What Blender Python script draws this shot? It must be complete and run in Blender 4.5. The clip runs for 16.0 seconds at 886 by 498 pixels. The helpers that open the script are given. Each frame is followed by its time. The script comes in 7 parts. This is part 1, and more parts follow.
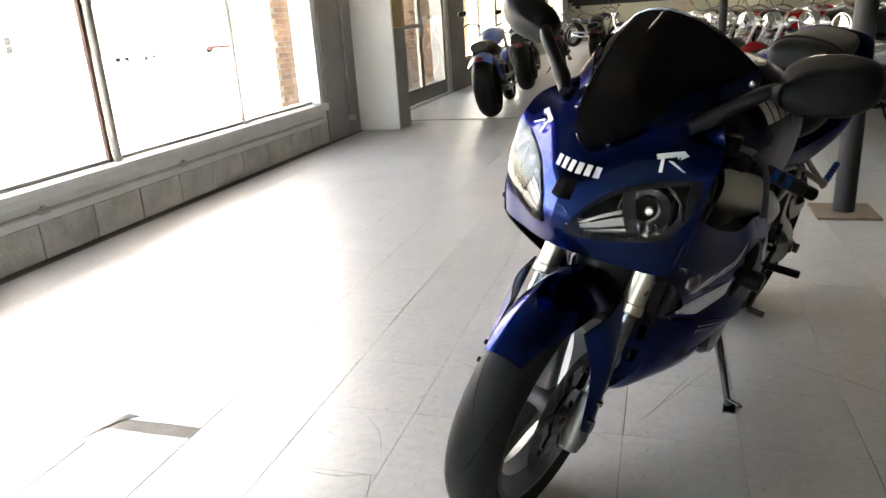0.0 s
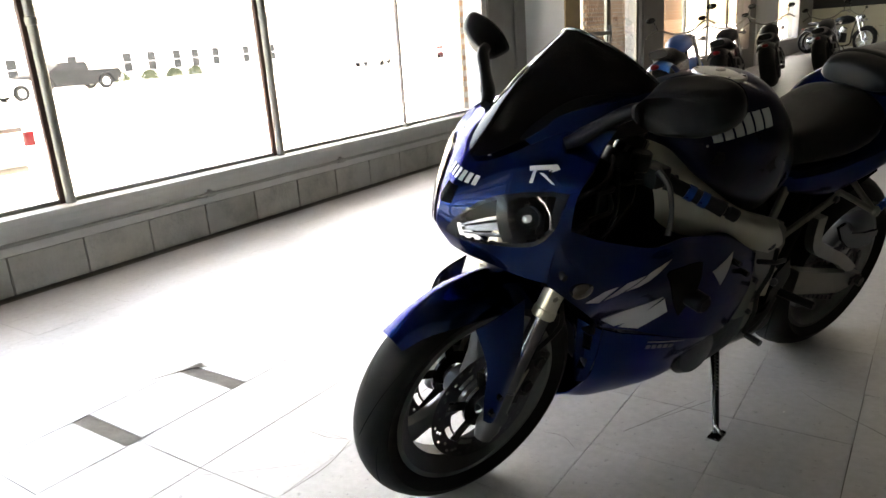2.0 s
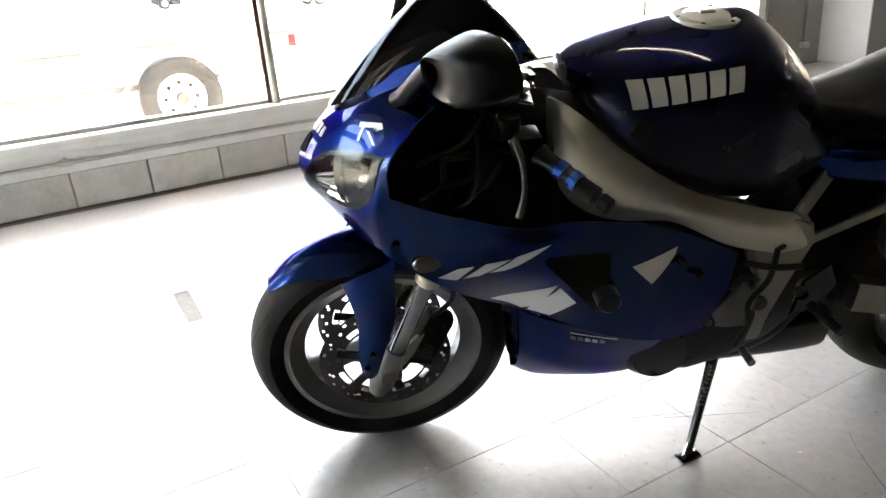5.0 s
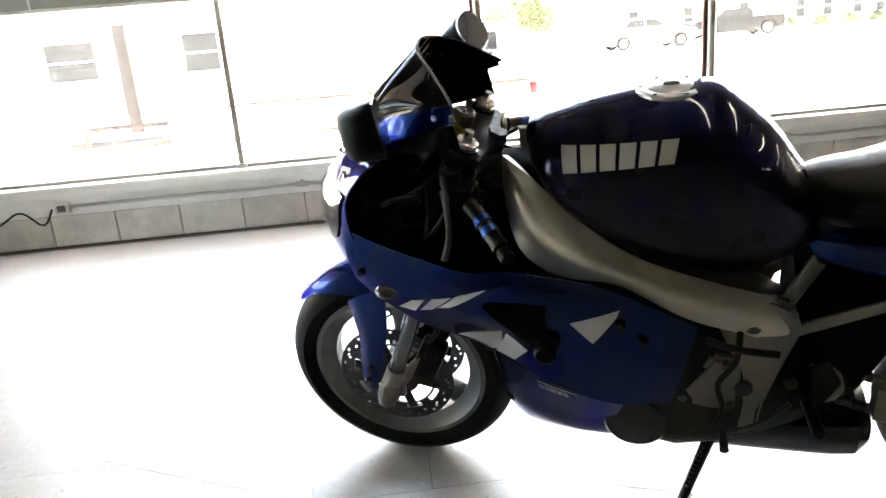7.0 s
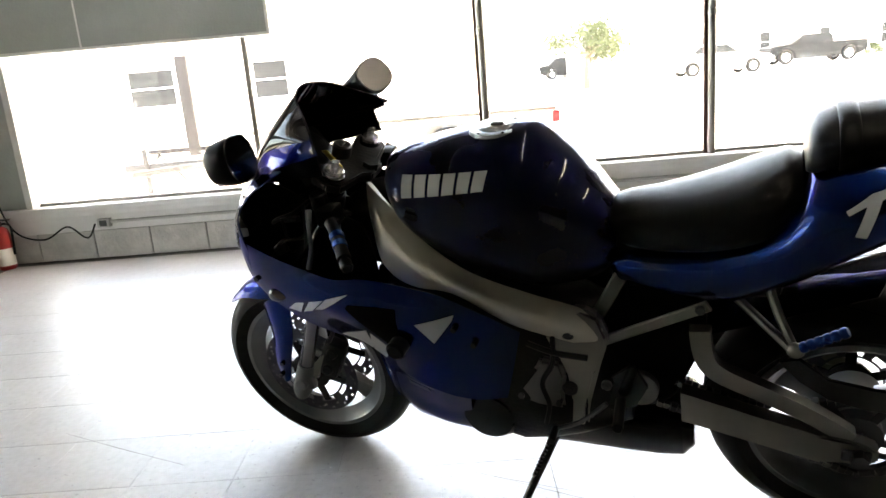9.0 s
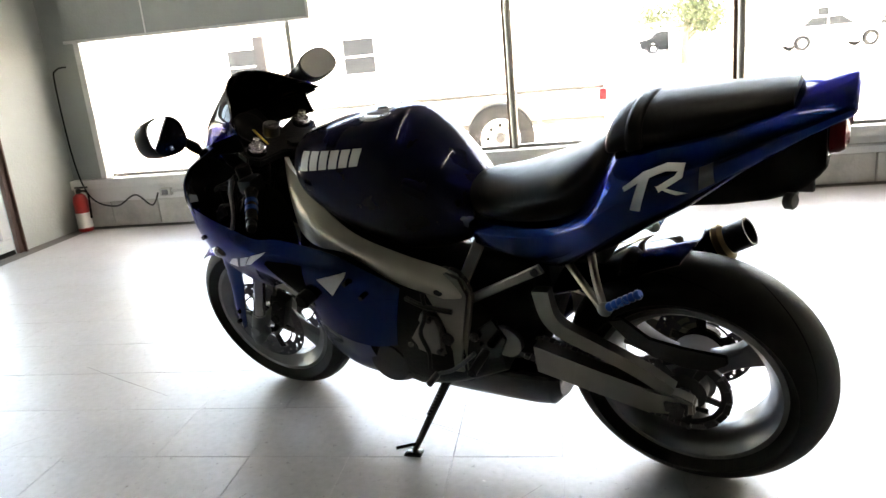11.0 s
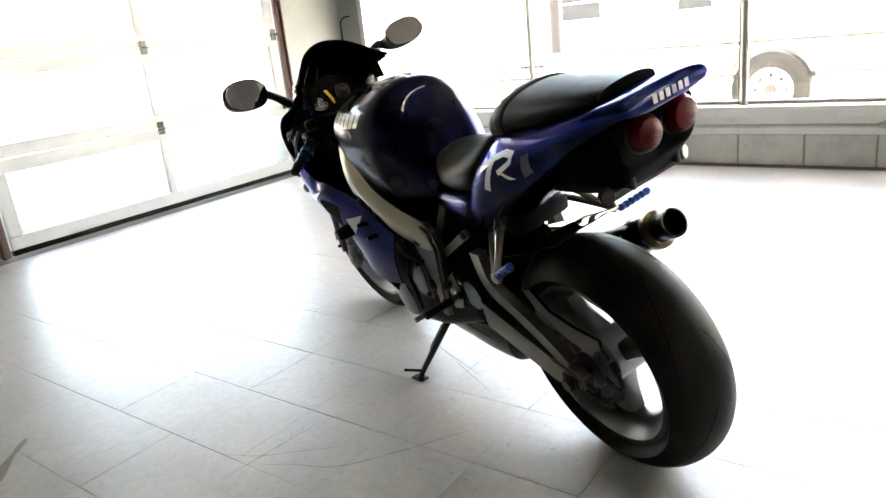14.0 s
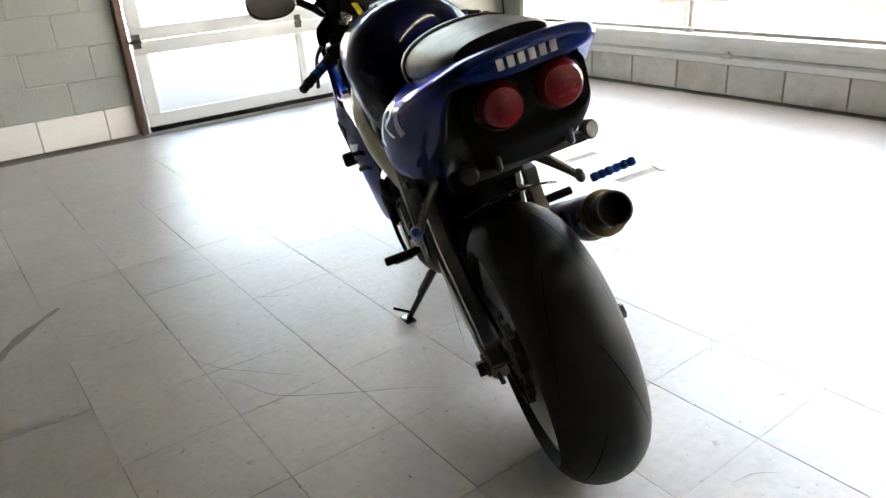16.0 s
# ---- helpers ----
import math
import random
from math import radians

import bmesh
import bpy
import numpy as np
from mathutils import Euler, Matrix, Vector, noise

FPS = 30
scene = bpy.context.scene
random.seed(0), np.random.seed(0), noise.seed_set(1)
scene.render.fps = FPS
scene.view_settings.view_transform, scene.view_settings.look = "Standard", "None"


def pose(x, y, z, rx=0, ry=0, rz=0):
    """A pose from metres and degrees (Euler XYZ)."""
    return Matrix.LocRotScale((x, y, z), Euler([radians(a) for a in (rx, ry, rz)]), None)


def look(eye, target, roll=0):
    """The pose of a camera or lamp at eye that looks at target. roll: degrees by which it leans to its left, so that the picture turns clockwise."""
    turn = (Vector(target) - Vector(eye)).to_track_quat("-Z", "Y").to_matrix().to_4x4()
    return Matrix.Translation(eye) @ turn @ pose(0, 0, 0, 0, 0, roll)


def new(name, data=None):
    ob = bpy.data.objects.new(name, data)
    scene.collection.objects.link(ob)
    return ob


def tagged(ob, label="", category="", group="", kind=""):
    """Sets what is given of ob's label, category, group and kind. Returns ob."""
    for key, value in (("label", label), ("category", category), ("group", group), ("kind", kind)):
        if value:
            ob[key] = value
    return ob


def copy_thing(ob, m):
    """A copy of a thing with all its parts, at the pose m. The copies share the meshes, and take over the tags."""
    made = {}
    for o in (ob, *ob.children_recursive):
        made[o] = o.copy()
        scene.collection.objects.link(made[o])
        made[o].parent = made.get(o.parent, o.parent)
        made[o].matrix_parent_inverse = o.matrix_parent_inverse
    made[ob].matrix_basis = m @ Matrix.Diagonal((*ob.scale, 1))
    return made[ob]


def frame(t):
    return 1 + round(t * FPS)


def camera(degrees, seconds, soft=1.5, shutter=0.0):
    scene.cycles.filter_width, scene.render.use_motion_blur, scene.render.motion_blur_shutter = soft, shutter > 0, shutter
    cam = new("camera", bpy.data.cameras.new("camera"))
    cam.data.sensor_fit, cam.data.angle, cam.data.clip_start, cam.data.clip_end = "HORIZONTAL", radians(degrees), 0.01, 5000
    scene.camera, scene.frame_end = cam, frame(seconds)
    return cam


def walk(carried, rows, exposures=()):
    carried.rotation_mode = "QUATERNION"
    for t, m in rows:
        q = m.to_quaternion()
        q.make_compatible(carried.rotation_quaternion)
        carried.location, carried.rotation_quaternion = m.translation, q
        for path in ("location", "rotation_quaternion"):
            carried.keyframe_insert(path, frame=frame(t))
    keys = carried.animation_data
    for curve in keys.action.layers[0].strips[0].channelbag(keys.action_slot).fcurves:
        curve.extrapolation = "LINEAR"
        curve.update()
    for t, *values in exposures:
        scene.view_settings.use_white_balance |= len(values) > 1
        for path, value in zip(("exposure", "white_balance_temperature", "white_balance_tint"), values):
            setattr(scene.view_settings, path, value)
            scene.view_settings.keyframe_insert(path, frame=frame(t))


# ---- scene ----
cam = camera(63.6, 16.0)
METRES, EYE, TILT, LEAN, TURN = 5.05, 1.1026, 0.0, 0.0, 17.53
ROWS = [
    (0.0, 0.0, 0.0, 0.0, -1.16, -17.95, 3.58),
    (0.5, 0.0301, -0.0109, 0.0013, 2.28, -16.7, 4.25),
    (1.0, 0.0584, -0.0104, -0.0028, 7.71, -16.24, 4.06),
    (1.5, 0.0838, -0.0098, -0.0036, 13.76, -16.87, 3.23),
    (2.0, 0.1252, -0.0157, -0.0026, 16.7, -16.34, 4.01),
    (2.5, 0.1583, -0.0135, -0.0027, 19.07, -15.76, 4.76),
    (3.0, 0.1792, 0.0055, -0.005, 23.11, -16.84, 4.86),
    (3.5, 0.1963, 0.0264, -0.0052, 27.32, -18.91, 4.51),
    (6.0, 0.3162, 0.1352, -0.0009, 56.04, -19.02, 4.97),
    (6.5, 0.3382, 0.1575, -0.0025, 62.88, -16.92, 4.96),
    (7.0, 0.3646, 0.1742, -0.0029, 66.93, -16.48, 4.63),
    (7.5, 0.3978, 0.1864, -0.001, 67.89, -14.21, 4.8),
    (8.0, 0.4168, 0.2045, -0.0018, 67.73, -13.73, 4.82),
    (8.5, 0.428, 0.2256, -0.0018, 69.77, -13.31, 4.45),
    (9.0, 0.4434, 0.2419, -0.001, 72.85, -14.1, 4.72),
    (9.5, 0.4719, 0.2605, -0.0002, 74.83, -13.77, 5.09),
    (10.0, 0.4897, 0.2801, -0.0013, 75.98, -14.01, 5.32),
    (12.5, 0.5486, 0.4232, -0.0028, 92.84, -16.99, 4.87),
    (13.0, 0.5532, 0.4591, -0.0015, 97.64, -17.23, 5.11),
    (13.5, 0.5579, 0.4924, 0.0023, 104.02, -17.28, 5.65),
    (14.0, 0.5429, 0.5202, 0.0018, 108.38, -17.59, 5.98),
    (14.5, 0.5286, 0.5456, 0.0005, 112.92, -19.8, 5.85),
    (15.0, 0.5141, 0.5743, 0.003, 117.98, -20.96, 5.65),
    (15.5, 0.4954, 0.5988, 0.0045, 123.21, -21.94, 5.81),
    (16.0, 0.4556, 0.6091, 0.0027, 125.48, -23.77, 3.53),
]
walk(cam, [(t, pose(0, 0, EYE, TILT, LEAN, TURN) @ pose(METRES * x, METRES * y, METRES * z, 90 + pitch, roll, yaw)) for t, x, y, z, yaw, pitch, roll in ROWS],
     [(0.0, 4.95, 8600, 10), (1.0, 4.83, 8600, 10), (1.6, 4.43, 8600, 10), (2.2, 4.3, 8600, 10), (3.7, 4.5, 8600, 10), (5.7, 5.97, 8600, 10), (6.2, 6.07, 8600, 10), (7.0, 5.42, 8600, 10), (8.0, 5.02, 8600, 10), (10.0, 5.0, 8600, 10), (12.5, 5.28, 8600, 10), (14.0, 5.38, 8600, 10), (16.0, 5.15, 8600, 10)])

# ---- world, sun ----
from mathutils.bvhtree import BVHTree

world = bpy.data.worlds.new("sky")
world.use_nodes = True
scene.world = world
wn = world.node_tree.nodes
sky = wn.new("ShaderNodeTexSky")
sky.sky_type = "NISHITA"
sky.sun_disc = False
SUN_EL, SUN_AZ = radians(58), radians(-5)
sky.air_density, sky.dust_density, sky.ozone_density = 1.0, 3.5, 0.6
sky.sun_elevation, sky.sun_rotation = SUN_EL, SUN_AZ
wn["Background"].inputs["Strength"].default_value = 0.14
world.node_tree.links.new(sky.outputs["Color"], wn["Background"].inputs["Color"])
sun = new("sun", bpy.data.lights.new("sun", "SUN"))
sun.data.energy, sun.data.angle, sun.data.color = 3.5, radians(0.5), (1.0, 0.95, 0.88)
sun.matrix_world = look((math.sin(SUN_AZ) * math.cos(SUN_EL) * 50, math.cos(SUN_AZ) * math.cos(SUN_EL) * 50, math.sin(SUN_EL) * 50), (0, 0, 0))


# ---- materials ----
def pm(name, base, rough=0.5, metal=0.0, coat=0.0, var=0.15, scale=6.0, bump=0.0, bscale=80.0, rvar=0.1, stain=0.0, stain_scale=1.2, sheen=0.0, flake=0.0, rand=0.0, spec=0.5, place=False):
    """A surface with grain and stains at two scales, roughness variation and fine relief."""
    m = bpy.data.materials.new(name)
    m.use_nodes = True
    nt = m.node_tree
    N, L = nt.nodes, nt.links
    b = N["Principled BSDF"]
    b.inputs["Metallic"].default_value = metal
    b.inputs["Coat Weight"].default_value = coat
    b.inputs["Coat Roughness"].default_value = 0.012
    b.inputs["Specular IOR Level"].default_value = spec
    tc = N.new("ShaderNodeTexCoord")
    coord = N.new("ShaderNodeNewGeometry").outputs["Position"] if place else tc.outputs["Object"]
    n1 = N.new("ShaderNodeTexNoise")
    n1.inputs["Scale"].default_value, n1.inputs["Detail"].default_value = scale, 6
    L.new(coord, n1.inputs["Vector"])
    mix = N.new("ShaderNodeMix")
    mix.data_type = "RGBA"
    lo = [max(0, c * (1 - var)) for c in base]
    hi = [min(1, c * (1 + var)) for c in base]
    mix.inputs[6].default_value, mix.inputs[7].default_value = (*lo, 1), (*hi, 1)
    L.new(n1.outputs["Fac"], mix.inputs[0])
    col = mix.outputs[2]
    if stain:
        n2 = N.new("ShaderNodeTexNoise")
        n2.inputs["Scale"].default_value, n2.inputs["Detail"].default_value, n2.inputs["Roughness"].default_value = stain_scale, 8, 0.65
        L.new(coord, n2.inputs["Vector"])
        rp = N.new("ShaderNodeMapRange")
        rp.inputs[1].default_value, rp.inputs[2].default_value = 0.46, 0.88
        rp.inputs[3].default_value, rp.inputs[4].default_value = 0.0, stain
        L.new(n2.outputs["Fac"], rp.inputs[0])
        mx = N.new("ShaderNodeMix")
        mx.data_type = "RGBA"
        mx.inputs[7].default_value = (*[c * 0.42 for c in base], 1)
        L.new(rp.outputs[0], mx.inputs[0])
        L.new(col, mx.inputs[6])
        col = mx.outputs[2]
    if rand:
        oi = N.new("ShaderNodeObjectInfo")
        mr = N.new("ShaderNodeMapRange")
        mr.inputs[3].default_value, mr.inputs[4].default_value = 1 - rand, 1 + rand
        L.new(oi.outputs["Random"], mr.inputs[0])
        hv = N.new("ShaderNodeHueSaturation")
        L.new(mr.outputs[0], hv.inputs["Value"])
        L.new(col, hv.inputs["Color"])
        col = hv.outputs["Color"]
    L.new(col, b.inputs["Base Color"])
    rr = N.new("ShaderNodeMapRange")
    rr.inputs[3].default_value, rr.inputs[4].default_value = max(0.02, rough - rvar), min(1, rough + rvar)
    n3 = N.new("ShaderNodeTexNoise")
    n3.inputs["Scale"].default_value, n3.inputs["Detail"].default_value = scale * 3, 5
    L.new(coord, n3.inputs["Vector"])
    L.new(n3.outputs["Fac"], rr.inputs[0])
    L.new(rr.outputs[0], b.inputs["Roughness"])
    if bump:
        n4 = N.new("ShaderNodeTexNoise")
        n4.inputs["Scale"].default_value, n4.inputs["Detail"].default_value = bscale, 4
        L.new(coord, n4.inputs["Vector"])
        bp = N.new("ShaderNodeBump")
        bp.inputs["Strength"].default_value, bp.inputs["Distance"].default_value = bump, 0.01
        L.new(n4.outputs["Fac"], bp.inputs["Height"])
        L.new(bp.outputs["Normal"], b.inputs["Normal"])
    return m


def floor_mat(name, base):
    """Worn waxed vinyl: cloudy dirt, fine speckle, long dull scuffs, uneven gloss."""
    m = bpy.data.materials.new(name)
    m.use_nodes = True
    N, L = m.node_tree.nodes, m.node_tree.links
    b = N["Principled BSDF"]
    pos = N.new("ShaderNodeNewGeometry").outputs["Position"]

    def cloud(scale, detail, lo, hi, stretch=None, turned=0.0, a=0.3, z=0.7):
        v = pos
        if stretch:
            mp = N.new("ShaderNodeMapping")
            mp.inputs["Scale"].default_value = stretch
            mp.inputs["Rotation"].default_value = (0, 0, turned)
            L.new(pos, mp.inputs["Vector"])
            v = mp.outputs["Vector"]
        t = N.new("ShaderNodeTexNoise")
        t.inputs["Scale"].default_value, t.inputs["Detail"].default_value, t.inputs["Roughness"].default_value = scale, detail, 0.6
        L.new(v, t.inputs["Vector"])
        r = N.new("ShaderNodeMapRange")
        r.interpolation_type = "SMOOTHSTEP"
        for k, q in enumerate((a, z, lo, hi)):
            r.inputs[k + 1].default_value = q
        L.new(t.outputs["Fac"], r.inputs[0])
        return r.outputs[0]

    def times(p, q):
        n = N.new("ShaderNodeMath")
        n.operation = "MULTIPLY"
        L.new(p, n.inputs[0])
        L.new(q, n.inputs[1])
        return n.outputs[0]

    f = times(cloud(0.7, 4, 0.90, 1.05, None, 0, 0.15, 0.85), cloud(4.5, 7, 0.93, 1.05, None, 0, 0.15, 0.85))
    f = times(f, cloud(38, 4, 0.91, 1.05))
    f = times(f, cloud(1.6, 7, 1.04, 0.93, (1.2, 3.0, 1), 0.6, 0.1, 0.9))
    f = times(f, cloud(3.0, 8, 1.03, 0.94, (3.0, 1.3, 1), -0.3, 0.1, 0.9))
    f = times(f, cloud(45, 3, 1.0, 0.55, None, 0, 0.62, 0.74))
    oi = N.new("ShaderNodeObjectInfo")
    mr = N.new("ShaderNodeMapRange")
    mr.inputs[3].default_value, mr.inputs[4].default_value = 0.975, 1.02
    L.new(oi.outputs["Random"], mr.inputs[0])
    f = times(f, mr.outputs[0])
    hv = N.new("ShaderNodeHueSaturation")
    hv.inputs["Color"].default_value = (*base, 1)
    L.new(f, hv.inputs["Value"])
    L.new(hv.outputs["Color"], b.inputs["Base Color"])
    L.new(cloud(3.0, 3, 0.44, 0.50, None, 0, 0.2, 0.8), b.inputs["Roughness"])
    b.inputs["Specular IOR Level"].default_value = 0.9
    b.inputs["Coat Weight"].default_value = 0.95
    L.new(cloud(2.0, 3, 0.37, 0.43, None, 0, 0.2, 0.8), b.inputs["Coat Roughness"])
    bp = N.new("ShaderNodeBump")
    bp.inputs["Strength"].default_value, bp.inputs["Distance"].default_value = 0.05, 0.01
    L.new(cloud(7, 3, 0, 1), bp.inputs["Height"])
    L.new(bp.outputs["Normal"], b.inputs["Normal"])
    return m


def lens_mat(name, tint=0.92):
    """A thin clear cover: see-through with a mirror gloss that grows at a slant."""
    m = bpy.data.materials.new(name)
    m.use_nodes = True
    N, L = m.node_tree.nodes, m.node_tree.links
    tr, gl, fr, mx = N.new("ShaderNodeBsdfTransparent"), N.new("ShaderNodeBsdfGlossy"), N.new("ShaderNodeFresnel"), N.new("ShaderNodeMixShader")
    tr.inputs["Color"].default_value = (tint, tint, tint, 1)
    gl.inputs["Roughness"].default_value = 0.02
    fr.inputs["IOR"].default_value = 1.28
    L.new(fr.outputs[0], mx.inputs[0])
    L.new(tr.outputs[0], mx.inputs[1])
    L.new(gl.outputs[0], mx.inputs[2])
    L.new(mx.outputs[0], [n for n in N if n.type == "OUTPUT_MATERIAL"][0].inputs["Surface"])
    return m


def door_mat(name, base):
    """Thin translucent white sheet that lets daylight glow through."""
    m = pm(name, base, 0.4, 0, 0, 0.06, 4, 0.1, 50, stain=0.12)
    N, L = m.node_tree.nodes, m.node_tree.links
    tr = N.new("ShaderNodeBsdfTranslucent")
    tr.inputs["Color"].default_value = (*base, 1)
    mx = N.new("ShaderNodeMixShader")
    mx.inputs[0].default_value = 0.42
    out = [n for n in N if n.type == "OUTPUT_MATERIAL"][0]
    L.new(N["Principled BSDF"].outputs[0], mx.inputs[1])
    L.new(tr.outputs[0], mx.inputs[2])
    L.new(mx.outputs[0], out.inputs["Surface"])
    return m


def glass_mat(name, tint=(1, 1, 1), rough=0.0):
    m = bpy.data.materials.new(name)
    m.use_nodes = True
    b = m.node_tree.nodes["Principled BSDF"]
    b.inputs["Base Color"].default_value = (*tint, 1)
    b.inputs["Transmission Weight"].default_value = 1
    b.inputs["Roughness"].default_value = rough
    b.inputs["IOR"].default_value = 1.45
    return m


def veiled(m, share):
    """Mixes a thin translucent white veil into a pane, which hazes the view through it."""
    N, L = m.node_tree.nodes, m.node_tree.links
    tr, mx = N.new("ShaderNodeBsdfTranslucent"), N.new("ShaderNodeMixShader")
    tr.inputs["Color"].default_value = (0.8, 0.8, 0.8, 1)
    mx.inputs[0].default_value = share
    L.new(N["Principled BSDF"].outputs[0], mx.inputs[1])
    L.new(tr.outputs[0], mx.inputs[2])
    L.new(mx.outputs[0], [n for n in N if n.type == "OUTPUT_MATERIAL"][0].inputs["Surface"])
    return m


M_BLUE = pm("blue_metallic_paint", (0.0012, 0.0155, 0.090), 0.25, 0.97, 0.5, 0.05, 3, rvar=0.02, spec=0.2)
M_NAVY = pm("navy_paint", (0.0014, 0.0025, 0.019), 0.28, 0.8, 0.55, 0.05, 3, rvar=0.03, spec=0.2)
for m in (M_BLUE, M_NAVY):
    m.node_tree.nodes["Principled BSDF"].inputs["Specular Tint"].default_value = (0.12, 0.17, 0.42, 1)
M_BLACKP = pm("black_plastic", (0.005, 0.005, 0.0054), 0.40, 0, 0, 0.3, 20, 0.05, 300, rvar=0.05, spec=0.10)
M_BLACKG = pm("gloss_black", (0.006, 0.006, 0.007), 0.22, 0, 0.4, 0.2, 20, spec=0.3)
M_RUBBER = pm("tyre_rubber", (0.010, 0.0098, 0.0096), 0.5, 0, 0, 0.3, 14, 0.08, 500, stain=0.5, stain_scale=5, spec=0.12)
M_RIM = pm("cast_wheel_silver", (0.17, 0.17, 0.175), 0.34, 0.9, 0.1, 0.15, 12, stain=0.4, stain_scale=9, rvar=0.04)
M_ALU = pm("brushed_aluminium", (0.21, 0.20, 0.18), 0.34, 1.0, 0.0, 0.12, 10, stain=0.25, stain_scale=7, rvar=0.04)
M_FORK = pm("fork_silver_gold", (0.50, 0.45, 0.36), 0.3, 0.95, 0, 0.08, 10)
M_POST = pm("dark_post_paint", (0.022, 0.02, 0.021), 0.45, 0, 0, 0.2, 6, 0.1, 60, stain=0.3, spec=0.2)
M_GROOVE = pm("matt_black_plastic", (0.004, 0.004, 0.004), 0.7, 0, 0, 0.2, 20, spec=0.05)
M_SIPE = pm("tread_groove", (0.003, 0.003, 0.003), 0.85, 0, 0, 0.2, 20, spec=0.05)
M_SLIDER = pm("bright_steel_slider", (0.19, 0.19, 0.195), 0.16, 1.0, 0, 0.06, 10)
M_CHAMP = pm("frame_champagne_silver", (0.50, 0.465, 0.39), 0.33, 0.92, 0.1, 0.06, 9, rvar=0.03)
M_FACET = pm("faceted_reflector", (0.26, 0.26, 0.27), 0.07, 1.0, 0, 0.06, 8, rvar=0.03)
M_CHROME = pm("chrome", (0.88, 0.88, 0.89), 0.22, 0.75, 0.5, 0.05, 8, rvar=0.1)
M_CAP = pm("brushed_cap_metal", (0.48, 0.48, 0.47), 0.3, 0.9, 0, 0.1, 12, rvar=0.05)
M_GOLD = pm("gold_anodised", (0.26, 0.20, 0.11), 0.34, 0.9, 0, 0.2, 10, stain=0.5, stain_scale=30)
M_STEEL = pm("dark_steel", (0.055, 0.055, 0.058), 0.42, 0.8, 0, 0.25, 15, 0.1, 120, stain=0.3, stain_scale=6)
M_ENGINE = pm("engine_grey", (0.007, 0.007, 0.0073), 0.42, 0.0, 0, 0.3, 14, 0.15, 110, stain=0.4, stain_scale=8, spec=0.16)
M_CAST = pm("cast_grey_metal", (0.15, 0.148, 0.145), 0.40, 0.9, 0, 0.15, 12, stain=0.3, stain_scale=8, rvar=0.04)
M_DISC = pm("brake_disc_steel", (0.10, 0.10, 0.105), 0.34, 0.95, 0, 0.15, 40)
M_SEAT = pm("seat_vinyl", (0.0065, 0.0065, 0.0068), 0.38, 0, 0, 0.25, 16, 0.10, 420, spec=0.13)
M_SILVERD = pm("silver_decal", (0.55, 0.55, 0.55), 0.35, 0.5, 0.6, 0.05, 20)
M_WHITED = pm("white_decal", (0.72, 0.72, 0.70), 0.35, 0.1, 0.6, 0.05, 20)
M_GREYD = pm("grey_decal", (0.13, 0.135, 0.14), 0.35, 0.3, 0.6, 0.05, 20)
M_BLUEAN = pm("blue_anodised", (0.010, 0.05, 0.20), 0.3, 0.85, 0, 0.15, 30)
M_YELLOW = pm("yellow_tag", (0.65, 0.48, 0.05), 0.5, 0, 0, 0.1, 20)
M_RED = pm("tail_lens_red", (0.12, 0.0015, 0.004), 0.3, 0, 0.25, 0.12, 60, spec=0.2)
M_MIRROR = pm("mirror_glass", (0.85, 0.85, 0.85), 0.03, 1.0, 0, 0.01, 3, rvar=0.01)
M_SCREEN = pm("smoked_screen", (0.002, 0.0018, 0.0018), 0.5, 0, 0.4, 0.1, 3, rvar=0.02, spec=0.0)
M_AMBER = pm("smoked_amber_lens", (0.05, 0.038, 0.03), 0.15, 0, 1, 0.1, 60)

M_TILE = floor_mat("vinyl_floor_tile", (0.41, 0.408, 0.41))
M_JOINT = pm("floor_joint_grime", (0.17, 0.16, 0.15), 0.8, 0, 0, 0.3, 9)
M_ADHESIVE = pm("bare_adhesive", (0.24, 0.22, 0.20), 0.7, 0, 0, 0.35, 25, 0.3, 60, stain=0.6, stain_scale=12)
M_BLOCK = pm("painted_block", (0.52, 0.505, 0.475), 0.6, 0, 0, 0.16, 7, 0.6, 38, stain=0.95, stain_scale=4.2, rand=0.09, place=True)
M_MORTAR = pm("painted_mortar", (0.27, 0.26, 0.245), 0.75, 0, 0, 0.2, 12, 0.3, 60, stain=0.4)
M_WALLW = pm("white_wall_paint", (0.74, 0.74, 0.73), 0.5, 0, 0, 0.06, 3, 0.2, 60, stain=0.25, stain_scale=1.1)
M_WALLG = pm("grey_green_wall_paint", (0.33, 0.355, 0.34), 0.55, 0, 0, 0.09, 3, 0.3, 60, stain=0.4, stain_scale=1.3, place=True)
M_SILL = pm("sill_paint", (0.66, 0.66, 0.65), 0.45, 0, 0, 0.1, 6, 0.15, 60, stain=0.35, stain_scale=4)
M_TRIM = pm("dark_grey_trim", (0.25, 0.242, 0.235), 0.5, 0, 0, 0.15, 6, 0.15, 60, stain=0.4)
M_MULL = pm("galvanised_mullion", (0.30, 0.30, 0.28), 0.42, 0.6, 0, 0.2, 9, 0.1, 80, stain=0.4, stain_scale=6)
M_GLASS = veiled(glass_mat("window_glass", (0.98, 0.99, 0.985)), 0.007)
M_DOORW = door_mat("white_fibreglass_panel", (0.62, 0.62, 0.61))
M_RUST = pm("rusty_brown_steel", (0.10, 0.055, 0.045), 0.6, 0.3, 0, 0.3, 12, 0.2, 70, stain=0.5, stain_scale=7)
M_PLATE = pm("worn_tan_steel", (0.20, 0.15, 0.11), 0.5, 0.2, 0, 0.3, 12, 0.2, 70, stain=0.5, stain_scale=9)
